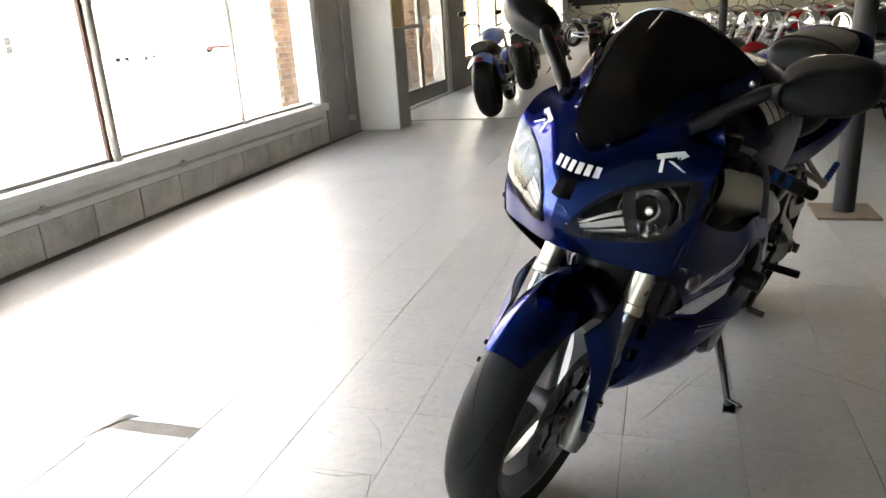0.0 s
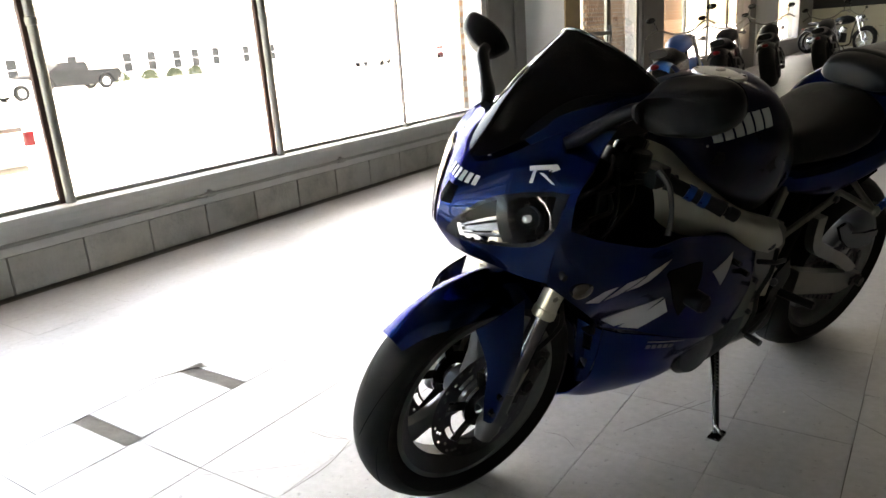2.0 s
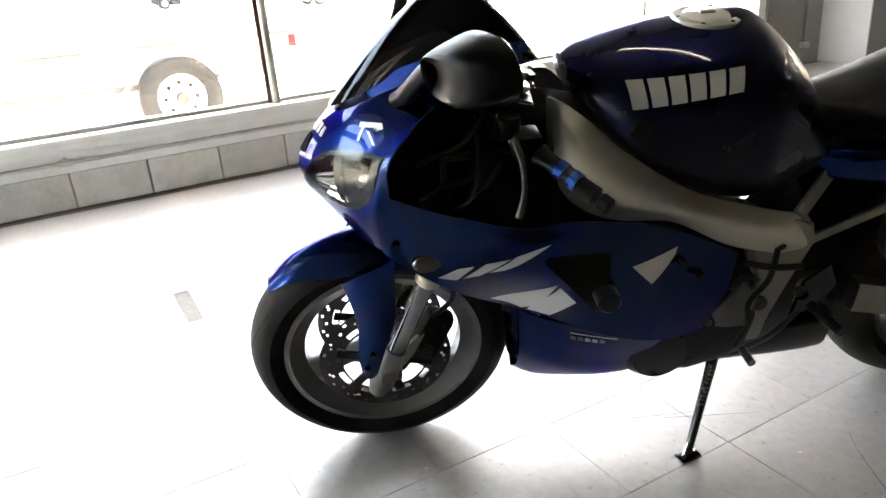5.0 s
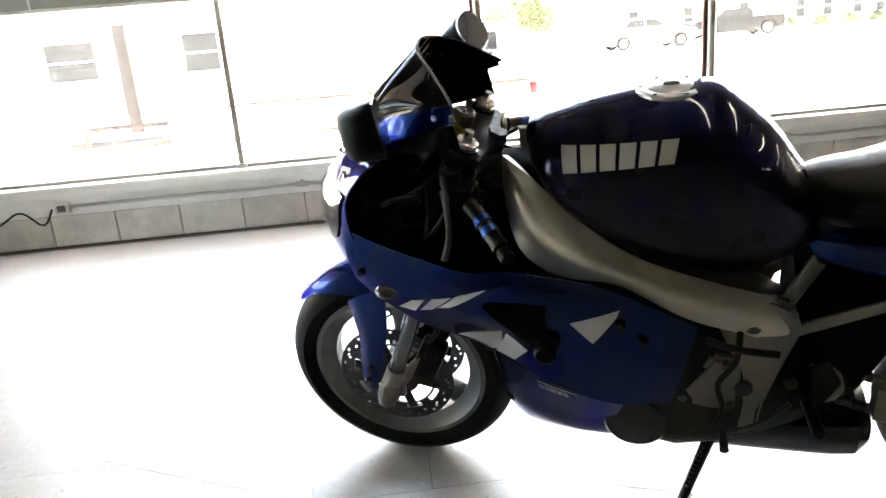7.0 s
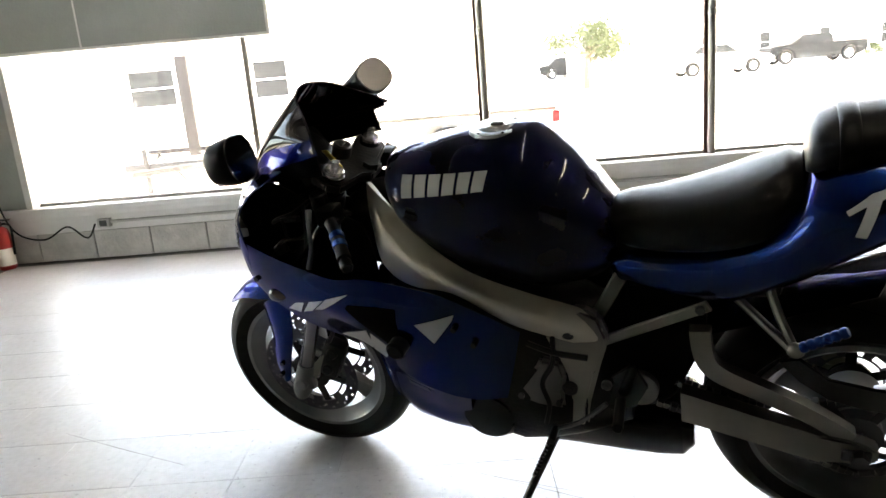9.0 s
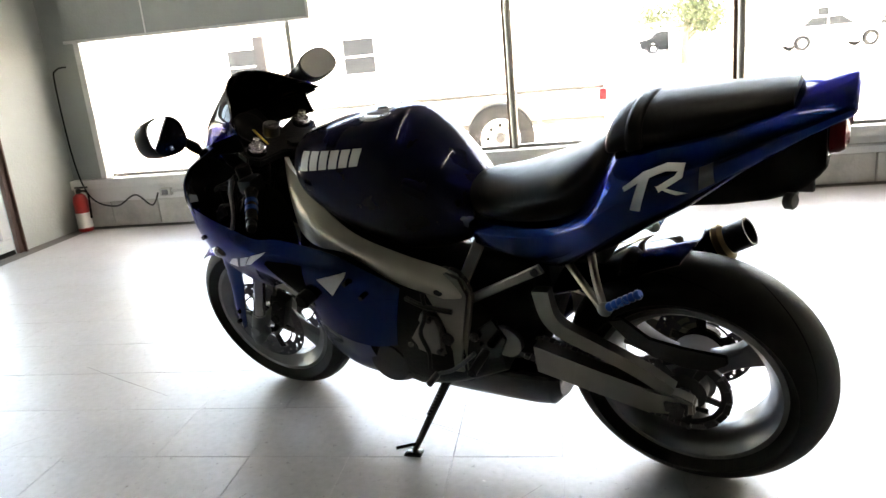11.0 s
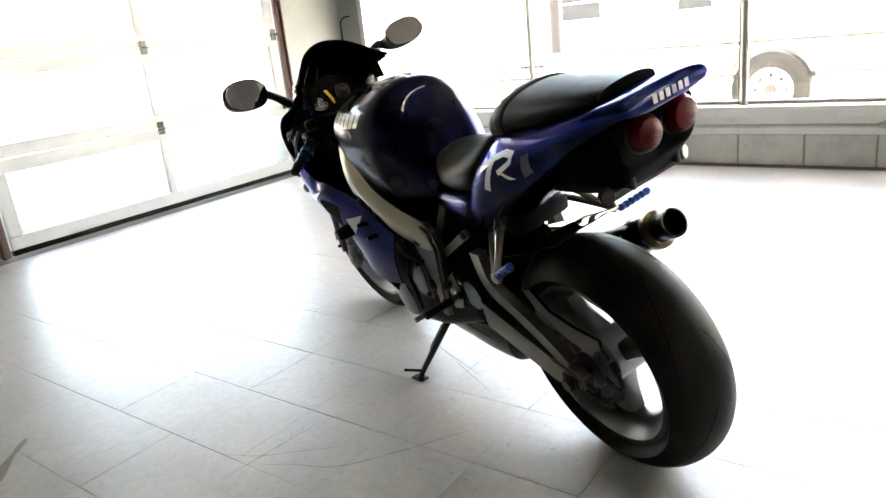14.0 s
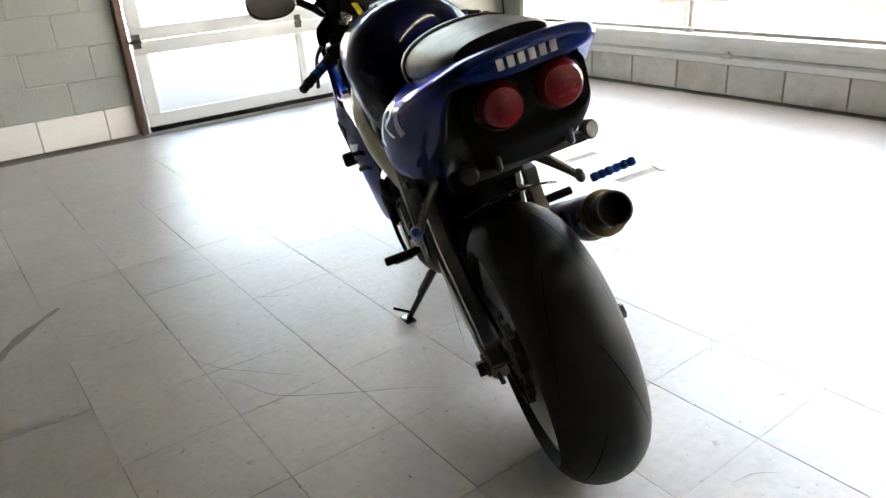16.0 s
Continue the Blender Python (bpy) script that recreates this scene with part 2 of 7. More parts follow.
M_LACQUER = pm("gloss_black_lacquer", (0.003, 0.003, 0.004), 0.5, 0, 1.0, 0.1, 10, spec=0.0)
# near-black for out-of-view surfaces, so that less light bounces indoors
M_UNSEEN = pm("unseen_bounce_dark", (0.06, 0.06, 0.058), 0.8, 0, 0, 0.1, 4, 0.3, 40)
M_BEIGE = pm("beige_wall", (0.60, 0.54, 0.43), 0.6, 0, 0, 0.1, 3, 0.15, 40, stain=0.25)
M_CREAM = pm("cream_panelling", (0.52, 0.50, 0.37), 0.5, 0, 0, 0.1, 3, 0.15, 40, stain=0.25)
M_TAN = pm("tan_wood", (0.42, 0.29, 0.14), 0.5, 0, 0, 0.2, 8, 0.1, 60)
M_BLACKW = pm("black_display_panel", (0.02, 0.018, 0.018), 0.6, 0, 0, 0.3, 5)
M_CONDUIT = pm("painted_conduit", (0.45, 0.45, 0.43), 0.45, 0.3, 0, 0.15, 15, 0.1, 80, stain=0.4, stain_scale=9)
M_EXTRED = pm("extinguisher_red", (0.35, 0.015, 0.012), 0.35, 0, 0.4, 0.15, 12)
M_LABEL = pm("white_label", (0.7, 0.7, 0.68), 0.5, 0, 0, 0.08, 12)
M_CABLE = pm("black_cable", (0.008, 0.008, 0.008), 0.5, 0, 0, 0.2, 20, spec=0.15)
M_BRICK = pm("tan_brick", (0.40, 0.245, 0.145), 0.8, 0, 0, 0.18, 14, 0.4, 60, stain=0.3, stain_scale=6, rand=0.18)
M_BMORTAR = pm("brick_mortar", (0.48, 0.45, 0.40), 0.85, 0, 0, 0.15, 20, 0.4, 80)
M_ASPHALT = pm("bleached_concrete_lot", (0.42, 0.41, 0.40), 0.85, 0, 0, 0.15, 0.6, 0.2, 30, stain=0.25, stain_scale=0.3)
M_LEAF = pm("leaf", (0.045, 0.058, 0.024), 0.55, 0, 0, 0.4, 3, rand=0.2, spec=0.2)
M_BARK = pm("bark", (0.12, 0.09, 0.06), 0.85, 0, 0, 0.3, 9, 0.5, 20)
M_CARBLK = pm("car_black_paint", (0.012, 0.013, 0.014), 0.4, 0.0, 0.0, 0.2, 5, spec=0.08)
M_CARWHT = pm("white_vehicle_paint", (0.72, 0.72, 0.72), 0.3, 0, 0.6, 0.06, 4)
M_DARKGLASS = pm("dark_window_glass", (0.016, 0.018, 0.02), 0.3, 0, 0, 0.1, 3, spec=0.12)
M_STUCCO = pm("cream_stucco", (0.62, 0.58, 0.52), 0.85, 0, 0, 0.08, 1.5, 0.2, 30, stain=0.2, stain_scale=0.4)
M_ROOF = pm("grey_roof", (0.18, 0.16, 0.15), 0.85, 0, 0, 0.2, 3, 0.3, 20)
M_CRUISEBLUE = pm("cruiser_blue_paint", (0.012, 0.10, 0.42), 0.3, 0.0, 1.0, 0.15, 25)
M_CRUISERED = pm("cruiser_red_paint", (0.30, 0.012, 0.015), 0.22, 0.3, 1.0, 0.15, 25)


M_TUBE = pm("lit_tube", (0.9, 0.9, 0.88), 0.4)
M_TUBE.node_tree.nodes["Principled BSDF"].inputs["Emission Color"].default_value = (1.0, 0.99, 0.97, 1)
M_TUBE.node_tree.nodes["Principled BSDF"].inputs["Emission Strength"].default_value = 1.2


# ---- mesh helpers ----
def V(*a):
    return Vector(a)


def spline(pts, n):
    """n points along a smooth curve through pts (any dimension), evenly spaced by length."""
    P = np.array(pts, float)
    if len(P) == 2:
        return [tuple(P[0] + (P[1] - P[0]) * i / (n - 1)) for i in range(n)]
    out = []
    for i in range(len(P) - 1):
        p0, p1, p2 = P[max(i - 1, 0)], P[i], P[i + 1]
        p3 = P[min(i + 2, len(P) - 1)]
        for k in range(12):
            t = k / 12
            out.append(0.5 * (2 * p1 + (p2 - p0) * t + (2 * p0 - 5 * p1 + 4 * p2 - p3) * t * t + (3 * p1 - p0 - 3 * p2 + p3) * t ** 3))
    out.append(P[-1])
    Q = np.array(out)
    d = np.r_[0, np.cumsum(np.linalg.norm(np.diff(Q, axis=0), axis=1))]
    s = np.linspace(0, d[-1], n)
    return [tuple(float(np.interp(v, d, Q[:, j])) for j in range(Q.shape[1])) for v in s]


def addto(bm, other):
    me = bpy.data.meshes.new("tmp")
    other.to_mesh(me)
    bm.from_mesh(me)
    bpy.data.meshes.remove(me)
    other.free()
    return bm


def join(*bms):
    bm = bms[0]
    for o in bms[1:]:
        addto(bm, o)
    return bm


def box(sx, sy, sz, c=(0, 0, 0), bevel=0.0, seg=2):
    bm = bmesh.new()
    bmesh.ops.create_cube(bm, size=1)
    bmesh.ops.scale(bm, vec=(sx, sy, sz), verts=bm.verts)
    if bevel:
        bmesh.ops.bevel(bm, geom=bm.edges[:], offset=bevel, segments=seg, affect="EDGES", profile=0.6)
    bmesh.ops.translate(bm, vec=c, verts=bm.verts)
    return bm


def loft(rings, cap=True, closed=True):
    bm = bmesh.new()
    vr = [[bm.verts.new(p) for p in r] for r in rings]
    n = len(rings[0])
    for a, b in zip(vr, vr[1:]):
        for i in range(n if closed else n - 1):
            bm.faces.new((a[i], a[(i + 1) % n], b[(i + 1) % n], b[i]))
    if cap and closed:
        bm.faces.new(vr[0][::-1])
        bm.faces.new(vr[-1])
    bmesh.ops.recalc_face_normals(bm, faces=bm.faces)
    return bm


def tube(pts, r, n=10, steps=None, cap=True):
    """A round tube along pts; r is one radius or one a point."""
    P = [Vector(p) for p in (spline(pts, steps) if steps else pts)]
    R = r if isinstance(r, (list, tuple)) else [r] * len(P)
    if len(R) != len(P):
        R = [float(np.interp(i / (len(P) - 1), np.linspace(0, 1, len(R)), R)) for i in range(len(P))]
    rings, up = [], None
    for i, p in enumerate(P):
        t = (P[min(i + 1, len(P) - 1)] - P[max(i - 1, 0)]).normalized()
        if up is None:
            up = t.orthogonal().normalized()
        up = (up - t * up.dot(t)).normalized()
        s = t.cross(up)
        rings.append([p + (up * math.cos(a) + s * math.sin(a)) * R[i] for a in (2 * math.pi * k / n for k in range(n))])
    return loft(rings, cap)


def lathe(prof, n=48, c=(0, 0, 0), axis="Y"):
    """Turn a closed profile of (radius, offset) round an axis through c."""
    bm = bmesh.new()
    rows = []
    for k in range(n):
        a = 2 * math.pi * k / n
        row = []
        for r, o in prof:
            x, z = r * math.cos(a), r * math.sin(a)
            row.append(bm.verts.new(V(*c) + (V(x, o, z) if axis == "Y" else V(o, x, z) if axis == "X" else V(x, z, o))))
        rows.append(row)
    m = len(prof)
    for k in range(n):
        a, b = rows[k], rows[(k + 1) % n]
        for i in range(m):
            bm.faces.new((a[i], a[(i + 1) % m], b[(i + 1) % m], b[i]))
    bmesh.ops.recalc_face_normals(bm, faces=bm.faces)
    return bm


def blob(st, n=28, ns=28, cap=True):
    """A body lofted along x. Stations: x, z top, z bottom, half width, z of the widest, roundness above, roundness below."""
    rings = []
    for x, zt, zb, hw, zw, e1, e2 in spline(st, ns):
        ring = []
        for k in range(n):
            a = 2 * math.pi * k / n
            c, s = math.cos(a), math.sin(a)
            e = e1 if s >= 0 else e2
            y = hw * math.copysign(abs(c) ** (2 / e), c)
            z = zw + (zt - zw if s >= 0 else zw - zb) * math.copysign(abs(s) ** (2 / e), s)
            ring.append(V(x, y, z))
        rings.append(ring)
    return loft(rings, cap)


def surface(curves, nu, nv):
    """A grid of points through the given curves (rows), nu along each and nv across."""
    rows = [spline(c, nu) for c in curves]
    cols = [spline([r[i] for r in rows], nv) for i in range(nu)]
    return [[V(*cols[i][j]) for i in range(nu)] for j in range(nv)]


def patch(curves, nu=20, nv=12, thick=0.004, mirror=False, hole=None):
    """A shell of a certain thickness through the curves; hole(u, v, place) leaves out cells."""
    G = surface(curves, nu, nv)
    bm = bmesh.new()
    vs = [[bm.verts.new(p) for p in r] for r in G]
    for j in range(nv - 1):
        for i in range(nu - 1):
            if hole and hole((i + 0.5) / (nu - 1), (j + 0.5) / (nv - 1), (G[j][i] + G[j + 1][i + 1]) / 2):
                continue
            bm.faces.new((vs[j][i], vs[j][i + 1], vs[j + 1][i + 1], vs[j + 1][i]))
    bmesh.ops.delete(bm, geom=[v for v in bm.verts if not v.link_faces], context="VERTS")
    if mirror:
        geo = bmesh.ops.duplicate(bm, geom=bm.verts[:] + bm.edges[:] + bm.faces[:])["geom"]
        mv = [g for g in geo if isinstance(g, bmesh.types.BMVert)]
        bmesh.ops.scale(bm, vec=(1, -1, 1), verts=mv)
        bmesh.ops.reverse_faces(bm, faces=[g for g in geo if isinstance(g, bmesh.types.BMFace)])
        bmesh.ops.remove_doubles(bm, verts=bm.verts, dist=0.0008)
    bmesh.ops.recalc_face_normals(bm, faces=bm.faces)
    if thick:
        bmesh.ops.solidify(bm, geom=bm.faces[:], thickness=thick)
    return bm


def prism(poly, a, b, plane="XZ", bevel=0.0):
    """A flat outline made thick from a to b across its plane."""
    bm = bmesh.new()
    put = {"XZ": lambda p, h: V(p[0], h, p[1]), "XY": lambda p, h: V(p[0], p[1], h), "YZ": lambda p, h: V(h, p[0], p[1])}[plane]
    lo = [bm.verts.new(put(p, a)) for p in poly]
    hi = [bm.verts.new(put(p, b)) for p in poly]
    bm.faces.new(lo[::-1])
    bm.faces.new(hi)
    n = len(poly)
    for i in range(n):
        bm.faces.new((lo[i], lo[(i + 1) % n], hi[(i + 1) % n], hi[i]))
    bmesh.ops.recalc_face_normals(bm, faces=bm.faces)
    if bevel:
        bmesh.ops.bevel(bm, geom=bm.edges[:], offset=bevel, segments=2, affect="EDGES", clamp_overlap=True)
    return bm


def ball(c, rx, ry, rz, u=20, v=12):
    bm = bmesh.new()
    bmesh.ops.create_uvsphere(bm, u_segments=u, v_segments=v, radius=1)
    bmesh.ops.scale(bm, vec=(rx, ry, rz), verts=bm.verts)
    bmesh.ops.translate(bm, vec=c, verts=bm.verts)
    return bm


def cyl(p, q, r, n=16, r2=None, bevel=0.0):
    """A round bar from p to q with softened ends."""
    p, q = Vector(p), Vector(q)
    t = (q - p).normalized()
    r2 = r if r2 is None else r2
    if bevel:
        return tube([p, p + t * 0.0005, p + t * bevel, q - t * bevel, q - t * 0.0005, q], [r - bevel, r - bevel, r, r2, r2 - bevel, r2 - bevel], n)
    return tube([p, q], [r, r2], n)


def turn(bm, m):
    bmesh.ops.transform(bm, matrix=m, verts=bm.verts)
    return bm


def flip(bm):
    """The mirror image across the plane y = 0."""
    bmesh.ops.scale(bm, vec=(1, -1, 1), verts=bm.verts)
    bmesh.ops.reverse_faces(bm, faces=bm.faces)
    return bm


def mesh_of(name, bm, material, sharp=38):
    me = bpy.data.meshes.new(name)
    bm.to_mesh(me)
    bm.free()
    for p in me.polygons:
        p.use_smooth = True
    me.set_sharp_from_angle(angle=radians(sharp))
    me.materials.append(material)
    return me


def part(name, bm, material, parent, label="", sharp=38):
    ob = new(name, mesh_of(name, bm, material, sharp))
    ob.parent = parent
    if label:
        tagged(ob, label)
    return ob


def root(name, m, label, category, group="", kind=""):
    ob = new(name)
    ob.empty_display_size = 0.1
    ob.matrix_world = m
    return tagged(ob, label, category, group, kind)


def thing(name, bm, material, label, category, m=None, group="", kind="", sharp=38):
    ob = new(name, mesh_of(name, bm, material, sharp))
    if m is not None:
        ob.matrix_world = m
    return tagged(ob, label, category, group, kind)


def decal(tree, quads, way, off=0.0012, n=8, m=4, start=1.0):
    """Thin patches laid on a surface: each quad of 4 plane corners is cast along way onto the surface."""
    bm = bmesh.new()
    w = Vector(way).normalized()
    for q in quads:
        rows = []
        for j in range(m + 1):
            row = []
            for i in range(n + 1):
                u, v = i / n, j / m
                p = (Vector(q[0]) * (1 - u) + Vector(q[1]) * u) * (1 - v) + (Vector(q[3]) * (1 - u) + Vector(q[2]) * u) * v
                hit, nor, _, _ = tree.ray_cast(p - w * start, w)
                row.append(bm.verts.new(hit + (nor if nor.dot(w) < 0 else -nor) * off) if hit else None)
            rows.append(row)
        for j in range(m):
            for i in range(n):
                c = (rows[j][i], rows[j][i + 1], rows[j + 1][i + 1], rows[j + 1][i])
                if all(c) and max((a.co - b.co).length for a in c for b in c) < 0.08:
                    bm.faces.new(c)
    bmesh.ops.delete(bm, geom=[v for v in bm.verts if not v.link_faces], context="VERTS")
    bmesh.ops.remove_doubles(bm, verts=bm.verts, dist=0.0002)
    bmesh.ops.recalc_face_normals(bm, faces=bm.faces)
    return bm


def slant_bars(x0, z0, x1, z1, x2, z2, x3, z3, count=6, gap=0.16, y=0.0):
    """Corner quads of a row of plain bars between a lower and an upper line."""
    out = []
    for k in range(count):
        a, b = (k + gap / 2) / count, (k + 1 - gap / 2) / count
        f = lambda t, p, q: (p[0] + (q[0] - p[0]) * t, y, p[1] + (q[1] - p[1]) * t)
        out.append((f(a, (x0, z0), (x1, z1)), f(b, (x0, z0), (x1, z1)), f(b, (x3, z3), (x2, z2)), f(a, (x3, z3), (x2, z2))))
    return out


# ---- the building ----
WX, WALL_T = -3.13, 0.30          # inner face of the window wall
YD, YS = -1.44, -1.46             # inner face of the door wall, plane of the lifting door
Y_END = 6.45
CEIL = 3.5
SILL_TOP, WIN_TOP = 0.385, 3.0
MULLIONS = (0.48, 2.075, 3.61, 5.11)

ground = thing("ground", box(400, 400, 0.5, (0, 0, -0.42)), M_ASPHALT, "sun-bleached concrete parking lot outside the showroom", "ground", kind="structure")
floor = thing("floor", box(16.4, 33, 0.12, (4.8, 10.9, -0.0655)), M_JOINT, "dull white vinyl tile floor with dirty joints", "floor", kind="structure")
ceiling = thing("ceiling", box(16.4, 33, 0.15, (4.8, 10.9, CEIL + 0.075)), M_UNSEEN, "unseen showroom ceiling, near-black to cut bounce light", "ceiling", kind="structure")


def block_row(parent, y0, y1, z0, z1, length, x, shift=0.0, depth=0.02, mat=None, axis="y"):
    """One course of blocks, each a piece of its own, in front of a recessed backing."""
    made = {}
    a = y0 - shift
    gap = 0.010 if axis == "y" else 0.007
    while a < y1:
        s, e = max(a, y0), min(a + length, y1)
        if e - s > 0.03:
            w = round(e - s - gap, 3)
            if w not in made:
                g = box(depth, w, z1 - z0 - 0.007, (0, 0, 0), 0.003, 1) if axis == "y" else box(w, depth, z1 - z0 - 0.006, (0, 0, 0), 0.004, 1)
                made[w] = mesh_of("block", g, mat or M_BLOCK)
            ob = new("block", made[w])
            ob.parent = parent
            ob.location = (x, (s + e) / 2, (z0 + z1) / 2) if axis == "y" else ((s + e) / 2, x, (z0 + z1) / 2)
        a += length


# window wall: low block wall, painted upper course, sill, piers and lintel
wall_w = thing("wall_west", join(box(WALL_T, Y_END - YD + 0.4, 0.36, (WX - 0.0215 - WALL_T / 2, (Y_END + YD) / 2, 0.18)),
                                 box(WALL_T, Y_END - YD + 0.4, CEIL - WIN_TOP, (WX - WALL_T / 2, (Y_END + YD) / 2, (CEIL + WIN_TOP) / 2))),
               M_MORTAR, "low painted block wall below the showroom windows", "wall", kind="structure")
upper = thing("trim", box(0.024, Y_END - YD, 0.147, (WX - 0.0125, (Y_END + YD) / 2, 0.2765), 0.002, 1), M_SILL, "smooth painted band under the window sill", "trim", kind="structure")
window_sill = thing("trim", join(box(0.34, Y_END - YD, 0.036, (WX - 0.145, (Y_END + YD) / 2, 0.369), 0.006), box(0.018, Y_END - YD, 0.04, (WX + 0.016, (Y_END + YD) / 2, 0.336), 0.004)),
                    M_SILL, "white painted window sill with a rounded lip", "window sill", kind="structure")
wall_w2 = thing("wall_west", join(box(WALL_T, 0.30, WIN_TOP - 0.387, (WX - WALL_T / 2 - 0.03, -1.33, (WIN_TOP + 0.387) / 2), 0.004, 1)),
                M_WALLG, "painted pier between the window and the lifting door", "wall", kind="structure")


def window_unit(name, ya, yb):
    w = root(name, pose(WX - 0.12, 0, 0), "tall plate-glass showroom window in a slim metal frame", "window", kind="structure")
    z0, z1 = 0.387, WIN_TOP
    part("window_frame", join(box(0.05, yb - ya, 0.022, (0, (ya + yb) / 2, z0 + 0.011), 0.003, 1), box(0.05, yb - ya, 0.03, (0, (ya + yb) / 2, z1 - 0.015), 0.003, 1)), M_MULL, w)
    g = part("pane", box(0.006, yb - ya - 0.006, z1 - z0 - 0.03, (0, (ya + yb) / 2, (z0 + z1) / 2)), M_GLASS, w, "clear plate glass")
    g.visible_shadow = False
    return w


edges = (-1.17,) + MULLIONS + (6.36,)
for k in range(5):
    window_unit("window_%d" % (k + 1), edges[k], edges[k + 1])
frame_l = thing("trim", box(0.16, 0.05, WIN_TOP - 0.387, (WX - 0.085, -1.155, (WIN_TOP + 0.387) / 2), 0.004, 1), M_SILL, "white painted window jamb", "window jamb", kind="structure")
frame_r = thing("trim", box(0.16, 0.09, WIN_TOP - 0.387, (WX - 0.085, 6.385, (WIN_TOP + 0.387) / 2), 0.004, 1), M_SILL, "white painted window jamb", "window jamb", kind="structure")
for k, y in enumerate(MULLIONS):
    if k in (1, 2):
        mu = root("window_mullion", pose(WX - 0.07, y, 0), "round galvanised pipe mullion with a joint collar", "mullion", "window mullions", "structure")
        part("pipe", cyl((0, 0, 0.387), (0, 0, WIN_TOP), 0.026, 18), M_MULL, mu)
        part("collar", cyl((0, 0, 1.30), (0, 0, 1.345), 0.031, 18, bevel=0.005), M_MULL, mu)
        part("stop", box(0.03, 0.03, WIN_TOP - 0.387, (-0.035, -0.03, (WIN_TOP + 0.387) / 2), 0.003, 1), M_RUST, mu)
    else:
        mu = root("window_mullion", pose(WX - 0.10, y, 0), "thin flat metal glazing bar with a small foot clip", "mullion", "window mullions", "structure")
        part("bar", box(0.03, 0.022 if k == 3 else 0.034, WIN_TOP - 0.387, (0, 0, (WIN_TOP + 0.387) / 2), 0.003, 1), M_MULL if k == 0 else M_TRIM, mu)
        part("clip", box(0.05, 0.07, 0.03, (0.02, 0, 0.402), 0.005, 1), M_CONDUIT, mu)

conduit = root("conduit", pose(0, 0, 0), "painted metal conduit run along the low wall with junction boxes", "conduit", kind="structure")
part("pipe", tube([(WX + 0.018, -0.60, 0.262), (WX + 0.018, 6.3, 0.262)], 0.011, 12), M_CONDUIT, conduit)
for y in (4.12, 0.86, 2.9):
    part("coupling", join(cyl((WX + 0.018, y - 0.035, 0.262), (WX + 0.018, y + 0.035, 0.262), 0.017, 14, bevel=0.004), box(0.03, 0.02, 0.045, (WX + 0.016, y, 0.268), 0.004, 1)), M_CONDUIT, conduit)
outlet = root("outlet_box", pose(WX + 0.001, -0.635, 0.258), "grey metal outlet box on the low wall", "outlet")
part("box", box(0.05, 0.085, 0.06, (0.025, 0, 0), 0.006), M_CONDUIT, outlet)
part("face", box(0.008, 0.05, 0.04, (0.053, 0, 0), 0.003, 1), M_STEEL, outlet, "dark socket face")
cord = thing("power_cord", tube([(WX + 0.055, -0.69, 0.258), (WX + 0.04, -0.77, 0.16), (WX + 0.03, -0.90, 0.25), (WX + 0.03, -1.08, 0.170), (WX + 0.03, -1.28, 0.25), (WX + 0.03, -1.36, 0.55), (WX + 0.03, -1.37, 1.15), (WX + 0.03, -1.33, 1.24), (WX + 0.03, -1.25, 1.25)], 0.006, 8, 60),
             M_CABLE, "black power cord hanging up the corner from the outlet", "cable")

# corner and door wall (south)
wall_s = thing("wall_south", join(box(0.90, 0.3, CEIL, (-2.86, YD - 0.15, CEIL / 2)), box(9.0, 0.28, CEIL, (4.60, YD - 0.160, CEIL / 2)), box(2.6, 0.3, CEIL - 2.75, (-1.15, YD - 0.15, (CEIL + 2.75) / 2))),
               M_WALLG, "grey-green painted block wall beside the lifting door", "wall", kind="structure")

door = root("door_1", pose(0, YS, 0), "closed white sectional lifting door with glazed upper sections", "garage door", kind="structure")
DX0, DX1 = -2.385, 0.03
for k in range(5):
    z0, z1 = 0.035 + 0.565 * k, 0.035 + 0.565 * (k + 1) - 0.004
    sec = part("door_section", join(*[box(DX1 - DX0, 0.036, 0.085, ((DX0 + DX1) / 2, 0, z), 0.004, 1) for z in (z0 + 0.0425, z1 - 0.0425)],
                                    *[box(0.085 if x != -1.16 else 0.05, 0.034, z1 - z0 - 0.17, (x, 0, (z0 + z1) / 2), 0.003, 1) for x in (DX0 + 0.0425, -1.16, DX1 - 0.0425)]), M_DOORW, door)
    for xa, xb in ((DX0 + 0.085, -1.185), (-1.135, DX1 - 0.085)):
        p = part("pane", box(xb - xa, 0.008, z1 - z0 - 0.17, ((xa + xb) / 2, -0.004, (z0 + z1) / 2)), M_GLASS, sec, "clear door pane")
        p.visible_shadow = False
    for x in (DX0 + 0.03, -1.16, DX1 - 0.03):
        part("hinge", join(box(0.05, 0.008, 0.09, (x, 0.023, z1 + 0.002), 0.002, 1), cyl((x - 0.03, 0.03, z1), (x + 0.03, 0.03, z1), 0.008, 8), *( [cyl((x, 0.03, z1), (x + (0.05 if x > -1 else -0.05), 0.03, z1), 0.012, 10)] if x != -1.16 else [])), M_STEEL, sec)
part("bottom_seal", box(DX1 - DX0, 0.04, 0.033, ((DX0 + DX1) / 2, 0, 0.017), 0.006), M_CABLE, door, "black rubber bottom seal")
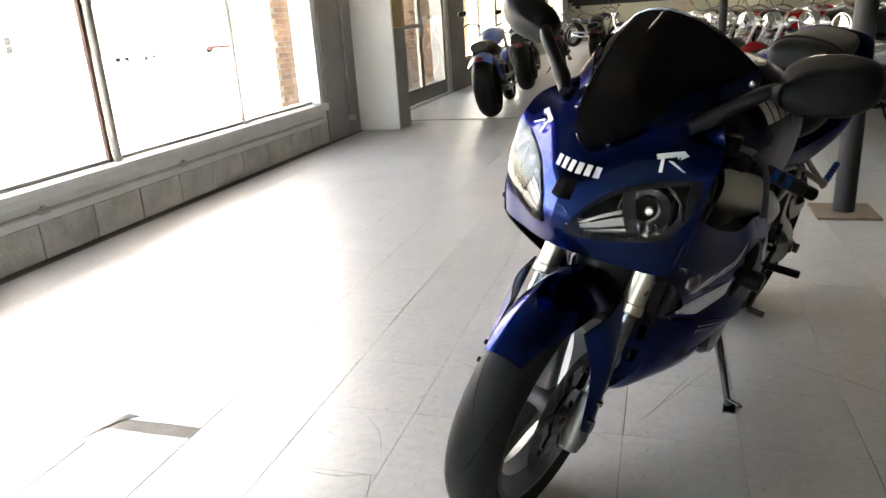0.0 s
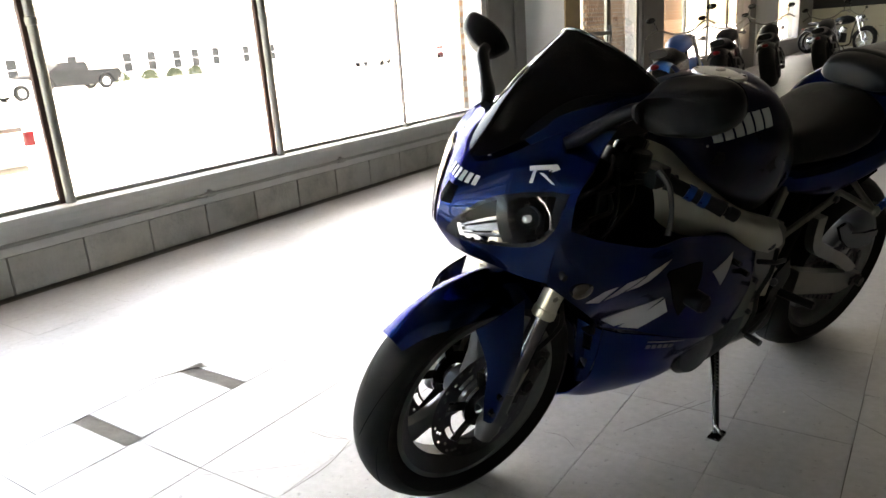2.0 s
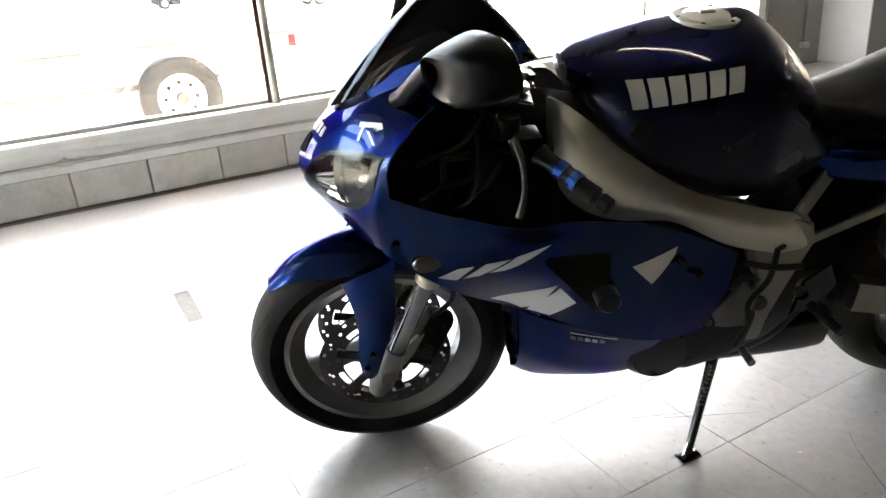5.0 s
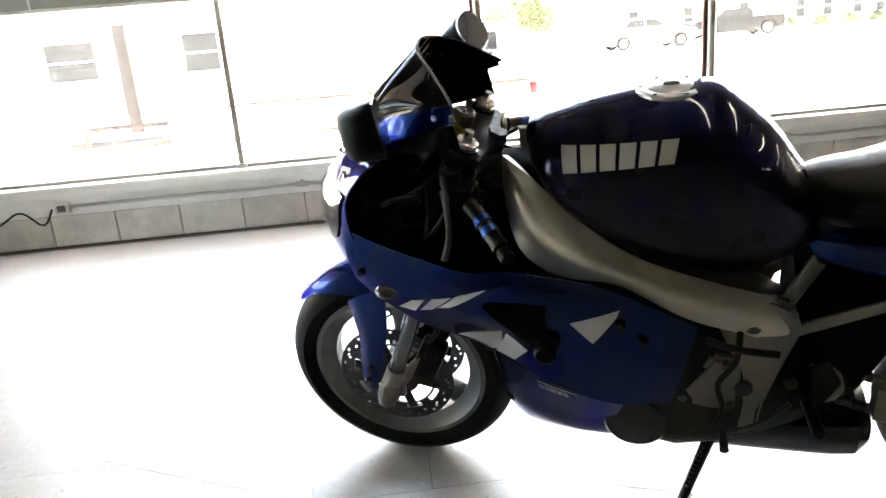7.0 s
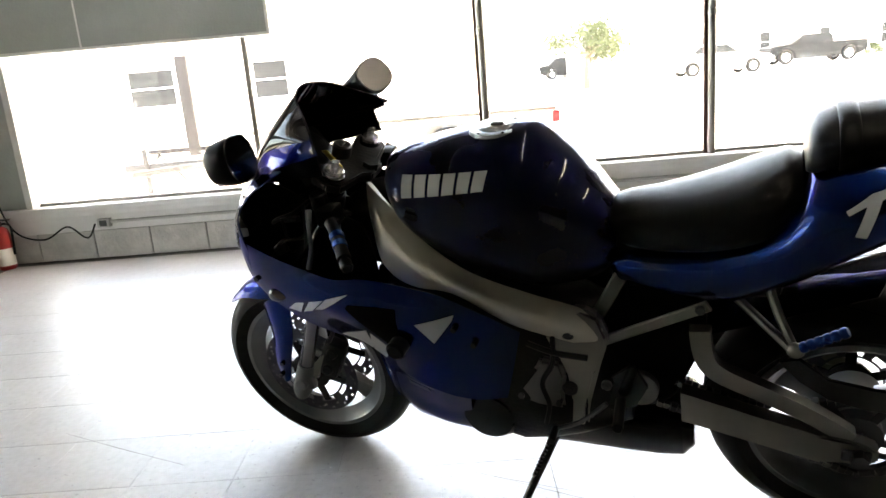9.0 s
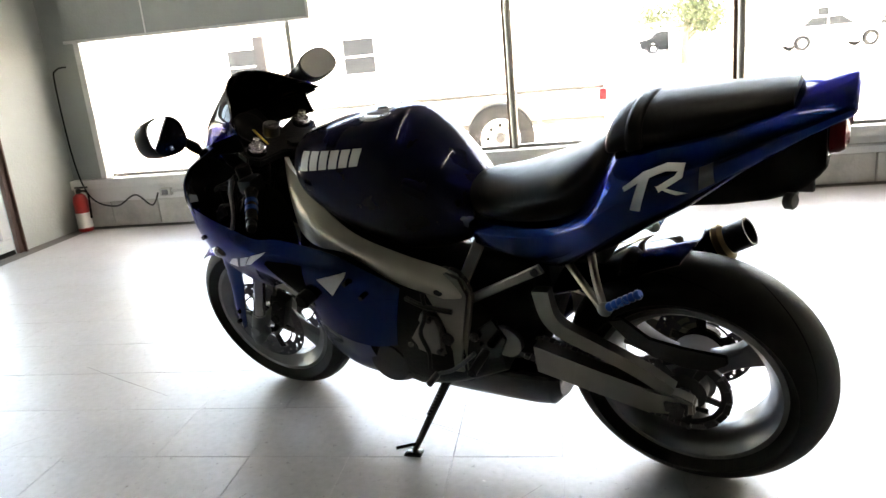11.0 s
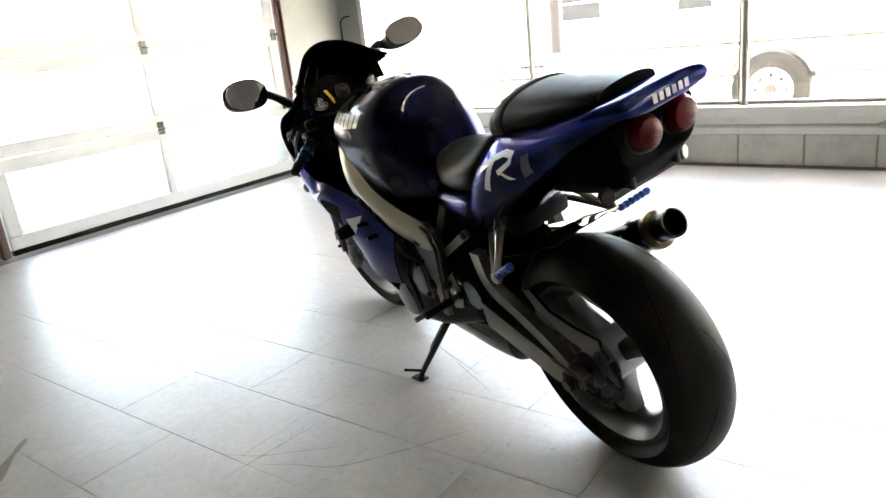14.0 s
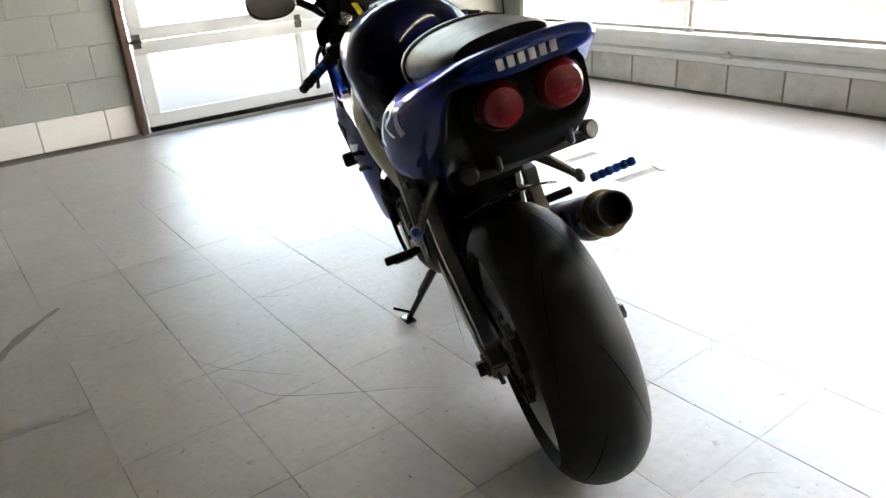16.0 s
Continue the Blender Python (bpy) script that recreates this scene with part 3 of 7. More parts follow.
for x, nm in ((DX1 + 0.045, "door_track"), (DX0 - 0.045, "door_track")):
    part(nm, join(box(0.050, 0.035, 2.9, (x, 0.020, 1.45), 0.004, 1), box(0.014, 0.06, 2.9, (x + (0.022 if x > -1 else -0.022), 0.03, 1.45), 0.003, 1)), M_RUST, door, "rusty brown steel track")

ext = root("fire_extinguisher", pose(-3.03, -1.33, 0), "small red fire extinguisher standing in the corner", "fire extinguisher")
part("cylinder", lathe([(0.0, 0.0), (0.05, 0.0), (0.056, 0.008), (0.056, 0.24), (0.045, 0.28), (0.02, 0.30), (0.0, 0.30)][1:-1] + [(0.001, 0.30), (0.001, 0.0)], 24, axis="Z"), M_EXTRED, ext)
part("label", lathe([(0.0565, 0.03), (0.0572, 0.03), (0.0572, 0.15), (0.0565, 0.15)], 24, axis="Z"), M_LABEL, ext, "worn white label")
part("valve", join(cyl((0, 0, 0.30), (0, 0, 0.335), 0.018, 12, bevel=0.004), box(0.03, 0.10, 0.012, (0, 0.03, 0.345), 0.003, 1)), M_STEEL, ext)
part("hose", tube([(0, 0.02, 0.32), (0.0, 0.075, 0.30), (0, 0.072, 0.18), (0, 0.066, 0.1)], 0.008, 8, 16), M_CABLE, ext)

# large grey board standing high in the window by the corner
sign = root("hanging_sign", pose(WX + 0.02, 0, 0), "grey sheet-metal sign box seen from behind in the window", "sign")
part("panel", prism([(-1.215, 1.43), (0.69, 1.415), (0.69, 2.3), (-1.215, 2.3)], -0.05, 0.0, "YZ", 0.004), M_WALLG, sign)
part("rim", join(box(0.03, 1.92, 0.022, (0.006, -0.262, 1.424), 0.003, 1), box(0.03, 0.02, 0.88, (0.006, 0.69, 1.86), 0.003, 1)), M_SILL, sign, "pale metal edge")
part("seam", box(0.006, 0.012, 0.86, (0.0, -0.56, 1.86), 0.002, 1), M_WALLW, sign)
for y in (-1.1, 0.6):
    part("hanger", cyl((-0.02, y, 2.29), (-0.02, y, CEIL), 0.008, 8), M_STEEL, sign)

# the far end of the window: dark jamb, pipe, column, entrance and second window
jamb = thing("trim", box(0.30, 0.52, CEIL, (WX - 0.135, 6.695, CEIL / 2), 0.006, 1), M_TRIM, "dark grey painted wall return beside the window", "trim", kind="structure")
pipe = root("wall_pipe", pose(WX + 0.035, 6.93, 0), "thin vertical conduit with a box near the floor", "pipe", kind="structure")
part("pipe", cyl((0, 0, 0.16), (0, 0, CEIL), 0.014, 12), M_TRIM, pipe)
part("box", box(0.06, 0.07, 0.05, (0.01, 0, 0.17), 0.006), M_CONDUIT, pipe)
column = root("column", pose(0, 0, 0), "white painted block column with a dark side", "column", kind="structure")
part("shaft", box(0.50, 0.34, CEIL, (-2.90, 7.33, CEIL / 2), 0.006), M_WALLW, column)
part("side", box(0.012, 0.345, 1.03, (-2.643, 7.33, 0.515), 0.002, 1), M_TRIM, column, "dark grey side")
part("notice_board", box(0.02, 0.36, 0.5, (-2.64, 7.33, 1.285), 0.004, 1), M_TAN, column, "tan wooden board")
threshold = thing("trim", box(5.0, 0.05, 0.006, (-0.6, 7.82, 0.002), 0.002, 1), M_TRIM, "flat floor strip between two showroom areas", "threshold", kind="structure")

wall_w3 = thing("wall_west", join(box(0.3, 1.462, CEIL, (WX - 0.12, 7.67, CEIL / 2)), box(0.3, 2.45, CEIL - 2.1, (WX - 0.12, 9.625, (CEIL + 2.1) / 2)), box(0.3, 0.89, CEIL, (WX - 0.12, 11.295, CEIL / 2)),
                                  box(0.3, 6.0, 0.42, (WX - 0.12, 14.74, 0.21)), box(0.3, 6.0, CEIL - 2.7, (WX - 0.12, 14.74, (CEIL + 2.7) / 2)), box(0.3, 0.6, CEIL, (WX - 0.12, 18.04, CEIL / 2)), box(0.3, 2.7, CEIL, (WX - 0.12, 25.45, CEIL / 2)), box(0.3, 3.4, 0.42, (WX - 0.12, 22.4, 0.21)), box(0.3, 3.4, CEIL - 2.7, (WX - 0.12, 22.4, (CEIL + 2.7) / 2))),
               M_TRIM, "dark grey wall round the entrance door", "wall", kind="structure")
door2 = root("door_2", pose(WX - 0.05, 0, 0), "glazed aluminium entrance door with a push bar", "door", kind="structure")
part("door_frame", join(box(0.09, 0.07, 2.1, (0, 8.435, 1.05), 0.004, 1), box(0.09, 0.07, 2.1, (0, 10.81, 1.05), 0.004, 1), box(0.09, 2.3, 0.07, (0, 9.62, 2.065), 0.004, 1)), M_SILL, door2)
leaf = part("leaf", join(box(0.045, 0.09, 2.0, (0, 8.52, 1.02), 0.004, 1), box(0.045, 0.13, 2.0, (0, 9.63, 1.02), 0.004, 1), box(0.045, 0.08, 2.0, (0, 10.73, 1.02), 0.004, 1), box(0.045, 2.2, 0.2, (0, 9.62, 0.11), 0.004, 1), box(0.045, 2.2, 0.09, (0, 9.62, 1.975), 0.004, 1)), M_ALU, door2)
part("push_bar", join(box(0.03, 1.0, 0.05, (0.05, 9.08, 1.02), 0.006), box(0.03, 0.09, 0.24, (0.04, 9.62, 1.0), 0.006)), M_TRIM, leaf)
pn = part("pane", box(0.008, 2.18, 1.85, (0, 9.62, 1.08)), M_GLASS, leaf)
pn.visible_shadow = False
for k in range(6):
    w = root("window_%d" % (k + 6), pose(WX - 0.1, 0, 0), "tall showroom window beyond the entrance", "window", kind="structure")
    ya = 11.745 + 1.48 * k if k < 4 else 20.76 + 1.62 * (k - 4)
    part("window_frame", join(box(0.05, 0.06, 2.28, (0, ya + 0.03, 1.56), 0.004, 1), box(0.05, 1.5, 0.03, (0, ya + 0.75, 0.435), 0.003, 1)), M_SILL, w)
    g = part("pane", box(0.006, 1.44, 2.24, (0, ya + 0.78, 1.57)), M_GLASS, w)
    g.visible_shadow = False

wall_w4 = thing("wall_west", box(0.34, 2.4, CEIL, (WX - 0.10, 19.53, CEIL / 2), 0.004, 1), M_WALLW, "pale painted wall between two showroom windows", "wall", kind="structure")
wall_n = thing("wall_north", box(16.4, 0.2, CEIL, (4.8, 26.7, CEIL / 2)), M_BLACKW, "black painted far wall of the showroom", "wall", kind="structure")
wainscot = thing("trim", join(box(12.2, 0.05, 0.56, (2.96, 26.57, 0.28), 0.006, 1), box(12.2, 0.05, 0.62, (2.96, 26.57, 0.875), 0.006, 1)), M_CREAM, "cream green-tinged panelling along the far wall", "wall panelling", kind="structure")
# out of view; its dark colour holds down bounce and paint reflections
wall_e = thing("wall_east", box(0.2, 33, CEIL, (9.1, 10.9, CEIL / 2)), M_UNSEEN, "unseen showroom wall, near-black to keep reflections dark", "wall", kind="structure")
col2 = thing("column", box(0.46, 0.46, CEIL, (0.38, 19.2, CEIL / 2), 0.01), M_BEIGE, "square tan painted column", "column", kind="structure")


def ceiling_light(x, y):
    r = root("ceiling_light", pose(x, y, CEIL), "long white strip light with one lit tube under the ceiling", "ceiling light", "ceiling strip lights")
    part("housing", box(2.50, 0.13, 0.06, (0, 0, -0.031), 0.01), M_SILL, r)
    part("tube", cyl((-1.2, 0, -0.085), (1.2, 0, -0.085), 0.008, 10), M_TUBE, r)
    for s in (1, -1):
        part("holder", box(0.03, 0.06, 0.05, (s * 1.215, 0, -0.08), 0.006, 1), M_SILL, r)
    return r


for x, y in [(0.3, y) for y in (2.4, 5.2, 8.0)] + [(x, y) for x in (-1.4, 1.2, 3.8) for y in (10.8, 13.6, 16.4, 19.6, 22.8)]:
    ceiling_light(x, y)


def steel_post(x, y, r=0.052, plate=0.15):
    p = root("steel_post", pose(x, y, 0), "dark painted steel support post on a square base plate", "post", "showroom posts", "structure")
    part("shaft", cyl((0, 0, 0.012), (0, 0, CEIL), r, 20), M_POST, p)
    part("base_plate", box(plate * 2, plate * 2, 0.014, (0, 0, 0.007), 0.004, 1), M_PLATE, p, "worn tan base plate")


steel_post(0.93, 4.05)
steel_post(0.72, 10.2)


# ---- the sports motorcycle (x ahead, y to its left, z up; origin at the rear tyre's contact) ----
BIKE = pose(0.249, 2.702, 0, 0, 0, -113.53) @ pose(0, 0, 0, -14.0, 0, 0) 
STEER = pose(1.487, 0, 0) @ Matrix.Rotation(radians(3.0), 4, Vector((-math.sin(radians(24)), 0, math.cos(radians(24))))) @ pose(-1.487, 0, 0)
bike = root("sport_motorcycle", BIKE, "blue and black sports motorcycle leaning on its side stand", "motorcycle")


def tyre(R, w, r_in, c, n=96):
    prof = [(r_in, -w * 0.34), (r_in + 0.02, -w * 0.43)]
    for k in range(13):
        a = -1.35 + 2.7 * k / 12
        prof.append((R - w * 0.46 + w * 0.46 * math.cos(a), w * 0.5 * math.sin(a) / math.sin(1.35)))
    prof += [(r_in + 0.02, w * 0.43), (r_in, w * 0.34)]
    return lathe(prof, n, c)


def tread(R, w, c, count, slope, wide=0.0042):
    """Shallow sipe grooves of the tread as thin dark strips set on the tyre's crown."""
    bm = bmesh.new()
    for k in range(count):
        for sgn in (1, -1):
            a0 = 2 * math.pi * (k + (0.5 if sgn < 0 else 0)) / count
            row = []
            for i in range(15):
                t = i / 14
                b = sgn * (0.14 + 0.82 * t)
                a = a0 + slope * (0.55 * t + 0.45 * t * t)
                wd = wide * math.sin(math.pi * (0.08 + 0.86 * t)) + 0.0006
                r = R - w * 0.46 + (w * 0.46 + 0.0007) * math.cos(b)
                y = (w * 0.5 + 0.0007) * math.sin(b) / math.sin(1.35)
                row.append([bm.verts.new((c[0] + r * math.cos(a + d / R), c[1] + y, c[2] + r * math.sin(a + d / R))) for d in (-wd, wd)])
            for p, q in zip(row, row[1:]):
                bm.faces.new((p[0], p[1], q[1], q[0]))
    bmesh.ops.recalc_face_normals(bm, faces=bm.faces)
    return bm


def rim(R, hw, c, spoke_w, hub_r, hub_w, first=100):
    """Cast barrel with flanges, hub and three hollow-edged spokes."""
    prof = [(R, -hw), (R + 0.012, -hw), (R + 0.012, -hw + 0.008), (R - 0.002, -hw + 0.02), (R - 0.024, -hw * 0.35), (R - 0.024, hw * 0.35), (R - 0.002, hw - 0.02), (R + 0.012, hw - 0.008), (R + 0.012, hw), (R, hw),
            (R - 0.012, hw - 0.012), (R - 0.034, hw * 0.4), (R - 0.034, -hw * 0.4), (R - 0.012, -hw + 0.012)]
    bm = lathe(prof, 72, c)
    spokes = []
    hub = lathe([(0.012, -hub_w), (hub_r * 0.8, -hub_w), (hub_r, -hub_w + 0.01), (hub_r, hub_w - 0.01), (hub_r * 0.8, hub_w), (0.012, hub_w)], 32, c)
    for k in range(3):
        a = radians(first + 120 * k)
        rings = []
        for t in np.linspace(0, 1, 9):
            r = hub_r * 0.7 + (R - 0.026 - hub_r * 0.7) * t
            w = spoke_w * (1.0 - 0.35 * math.sin(math.pi * min(t * 1.1, 1)) + 0.25 * t)
            d = hub_w * 0.55 * (1 - t) + hw * 0.34 * t
            ring = []
            for j in range(12):
                b = 2 * math.pi * j / 12
                u = w * math.copysign(abs(math.cos(b)) ** 0.55, math.cos(b))
                y = d * math.copysign(abs(math.sin(b)) ** 0.55, math.sin(b))
                ring.append(V(c[0] + r * math.cos(a) - u * math.sin(a), c[1] + y, c[2] + r * math.sin(a) + u * math.cos(a)))
            rings.append(ring)
        spokes.append(loft(rings))
    return bm, hub, spokes


def disc(r0, r1, y, c, holes=18):
    """A drilled brake rotor: an annulus whose drillings and inner windows go right through."""
    bm = bmesh.new()
    na, rad = 108, [r0, r0 + (r1 - r0) * 0.10, r0 + (r1 - r0) * 0.34, r0 + (r1 - r0) * 0.46, r0 + (r1 - r0) * 0.56, r0 + (r1 - r0) * 0.66, r0 + (r1 - r0) * 0.76, r0 + (r1 - r0) * 0.86, r1]
    vs = [[bm.verts.new((c[0] + r * math.cos(2 * math.pi * k / na), y, c[2] + r * math.sin(2 * math.pi * k / na))) for r in rad] for k in range(na)]
    for k in range(na):
        for i in range(len(rad) - 1):
            if i == 1 and k % 12 in (1, 2, 3, 4, 5, 6, 7):
                continue
            if (i == 4 and k % 6 == 1) or (i == 6 and k % 6 == 4) or (i == 5 and k % 12 == 8):
                continue
            bm.faces.new((vs[k][i], vs[k][i + 1], vs[(k + 1) % na][i + 1], vs[(k + 1) % na][i]))
    bmesh.ops.solidify(bm, geom=bm.faces[:], thickness=0.004)
    return bm


def carrier(r0, r1, y, c, arms=6):
    bm = lathe([(r0 * 0.5, y - 0.004), (r0, y - 0.004), (r0, y + 0.004), (r0 * 0.5, y + 0.004)], 40, (c[0], 0, c[2]))
    out = []
    for k in range(arms):
        a = 2 * math.pi * k / arms + 0.3
        m = pose(c[0], y, c[2]) @ Matrix.Rotation(-a, 4, "Y")
        out.append(turn(box(r1 - r0 + 0.02, 0.006, 0.024, ((r0 + r1) / 2, 0, 0), 0.002, 1), m))
    return bm, out


FW, RW = (1.395, 0, 0.300), (0.0, 0, 0.311)
# front wheel
barrel, hub, spokes = rim(0.214, 0.047, FW, 0.026, 0.045, 0.048)
fwheel = part("front_wheel", turn(barrel, STEER), M_RIM, bike, "three-spoke cast silver wheel")
part("hub", turn(hub, STEER), M_RIM, fwheel)
for sp in spokes:
    part("spoke", turn(sp, STEER), M_RIM, fwheel)
part("tyre", turn(tyre(0.300, 0.120, 0.218, FW), STEER), M_RUBBER, fwheel, "black front tyre with curved grooves")
part("tread_pattern", turn(tread(0.300, 0.120, FW, 8, 0.75), STEER), M_SIPE, fwheel)
for s in (1, -1):
    part("brake_disc", turn(disc(0.096, 0.149, s * 0.066, FW), STEER), M_DISC, fwheel)
    ring, arms = carrier(0.06, 0.103, s * 0.064, FW)
    part("disc_carrier", turn(ring, STEER), M_BLACKG, fwheel)
    for g in arms:
        part("carrier_arm", turn(g, STEER), M_BLACKG, fwheel)
# rear wheel
barrel, hub, spokes = rim(0.209, 0.076, RW, 0.030, 0.062, 0.062, 32)
rwheel = part("rear_wheel", barrel, M_RIM, bike, "three-spoke cast silver wheel")
part("hub", hub, M_RIM, rwheel)
for sp in spokes:
    part("spoke", sp, M_RIM, rwheel)
part("tyre", tyre(0.313, 0.192, 0.214, RW), M_RUBBER, rwheel, "wide worn black rear tyre")
part("tread_pattern", tread(0.313, 0.192, RW, 6, 0.95), M_SIPE, rwheel)
part("brake_disc", disc(0.066, 0.1225, -0.098, RW), M_DISC, rwheel)
ring, arms = carrier(0.05, 0.070, -0.096, RW, 5)
part("disc_carrier", ring, M_BLACKG, rwheel)
for g in arms:
    part("carrier_arm", g, M_BLACKG, rwheel)
spk = bmesh.new()
for k in range(43):
    a0 = 2 * math.pi * k / 43
    for i, (r, da) in enumerate(((0.094, -0.5), (0.103, -0.22), (0.103, 0.22), (0.094, 0.5))):
        a = a0 + da * 2 * math.pi / 43
        spk.verts.new((r * math.cos(a), 0, 0.311 + r * math.sin(a)))
spk.verts.ensure_lookup_table()
outer = spk.verts[:]
inner = [spk.verts.new((0.080 * (v.co.x / Vector((v.co.x, 0, v.co.z - 0.311)).length), 0, 0.311 + 0.080 * ((v.co.z - 0.311) / Vector((v.co.x, 0, v.co.z - 0.311)).length))) for v in outer]
for i in range(len(outer)):
    j = (i + 1) % len(outer)
    spk.faces.new((outer[i], outer[j], inner[j], inner[i]))
bmesh.ops.solidify(spk, geom=spk.faces[:], thickness=0.006)
part("sprocket", turn(spk, pose(0, 0.092, 0)), M_STEEL, rwheel)
part("sprocket_hub", join(lathe([(0.02, 0.062), (0.050, 0.062), (0.050, 0.094), (0.03, 0.10), (0.02, 0.10)], 32, RW), *[turn(box(0.044, 0.007, 0.020, (0.064, 0.089, 0), 0.003, 1), pose(0, 0, 0.311, 0, 72 * k + 20, 0)) for k in range(5)]), M_STEEL, rwheel)


def chain_run():
    pts = [(0.0, 0.311 + 0.100), (0.20, 0.375), (0.44, 0.435), (0.475, 0.425), (0.48, 0.40), (0.46, 0.37), (0.25, 0.295), (0.0, 0.311 - 0.100)]
    arc = [(0.1 * math.cos(radians(a)), 0.311 + 0.1 * math.sin(radians(a))) for a in range(-95, -270, -20)]
    path = spline(pts, 70) + arc
    bm = bmesh.new()
    for k in range(len(path) - 1):
        p, q = V(path[k][0], 0.092, path[k][1]), V(path[k + 1][0], 0.092, path[k + 1][1])
        d = q - p
        m = Matrix.Translation((p + q) / 2) @ Matrix.Rotation(-math.atan2(d.z, d.x), 4, "Y")
        addto(bm, turn(box(d.length * 0.86, 0.018 if k % 2 else 0.012, 0.014, (0, 0, 0)), m))
    return bm


part("drive_chain", chain_run(), M_STEEL, bike)

# swingarm with its upper brace
def swingarm_side(s):
    y = 0.128
    low = loft([[V(x, s * (y + dy), z + dz) for dy, dz in ((-0.018, -h), (0.018, -h), (0.02, -h * 0.6), (0.02, h * 0.6), (0.018, h), (-0.018, h))] for x, z, h in ((0.345, 0.384, 0.039), (0.335, 0.382, 0.039), (0.20, 0.345, 0.037), (0.07, 0.312, 0.036))])
    end = prism([(0.09, 0.350), (0.0, 0.340), (-0.035, 0.325), (-0.035, 0.292), (0.0, 0.285), (0.06, 0.276), (0.09, 0.276)], s * (y - 0.016), s * (y + 0.020), "XZ", 0.005)
    return join(low, end)


def brace_side(s):
    pts = [(0.304, 0.585), (0.302, 0.555), (0.297, 0.522), (0.284, 0.494), (0.257, 0.472), (0.198, 0.444), (0.127, 0.411), (0.068, 0.377), (0.015, 0.340)]
    return loft([[V(x - nx * h, s * (0.128 + dy), z - nz * h) if k else V(x + nx * h, s * (0.128 + dy), z + nz * h) for k, dy in ((0, -0.014), (0, 0.014), (1, 0.014), (1, -0.014))]
                 for (x, z), (nx, nz), h in zip(spline(pts, 26), [(-(b[1] - a[1]) / math.hypot(b[0] - a[0], b[1] - a[1]), (b[0] - a[0]) / math.hypot(b[0] - a[0], b[1] - a[1])) for a, b in zip(spline(pts, 26), spline(pts, 26)[1:] + [(-0.02, 0.325)])], np.linspace(0.021, 0.018, 26))])


arm = part("swingarm", join(swingarm_side(1), swingarm_side(-1), cyl((0.44, -0.12, 0.40), (0.44, 0.12, 0.40), 0.045, 20)), M_ALU, bike, "brushed aluminium swingarm")
for s in (1, -1):
    part("brace", brace_side(s), M_ALU, arm)
    part("chain_adjuster", join(box(0.055, 0.008, 0.03, (0.005, s * 0.152, 0.311), 0.003, 1), cyl((0.0, s * 0.14, 0.311), (0.0, s * 0.172, 0.311), 0.017, 6), cyl((-0.03, s * 0.135, 0.306), (-0.062, s * 0.135, 0.302), 0.006, 8)), M_STEEL, arm)
part("rear_axle", cyl((0, -0.15, 0.311), (0, 0.15, 0.311), 0.012, 12), M_STEEL, arm)
part("chain_guard", prism([(0.158, 0.512), (0.117, 0.522), (0.061, 0.476), (-0.016, 0.461), (-0.104, 0.454), (-0.106, 0.431), (-0.066, 0.404), (-0.009, 0.405), (0.062, 0.424), (0.115, 0.462)], 0.113, 0.122, "XZ", 0.003), M_BLACKG, bike, "black plastic chain guard")
hug = []
for t in np.linspace(0, 1, 9):
    x, hw = 0.335 - 0.375 * t, 0.100 - 0.004 * t
    crown = 0.562 + 0.328 * (0.335 - x)
    hug.append([(x + 0.03 * abs(u) ** 2 * t * t, hw * u, crown - 0.024 * abs(u) ** 3) for u in (-1, -0.85, -0.4, 0, 0.4, 0.85, 1)])
part("rear_hugger", patch(hug, 13, 14, 0.004), M_LACQUER, bike, "glossy black rear hugger")

# front forks, clamps and bars
fork_dir = V(-math.sin(radians(24)), 0, math.cos(radians(24)))
def fork_leg(s):
    return V(1.412, s * 0.104, 0.268)


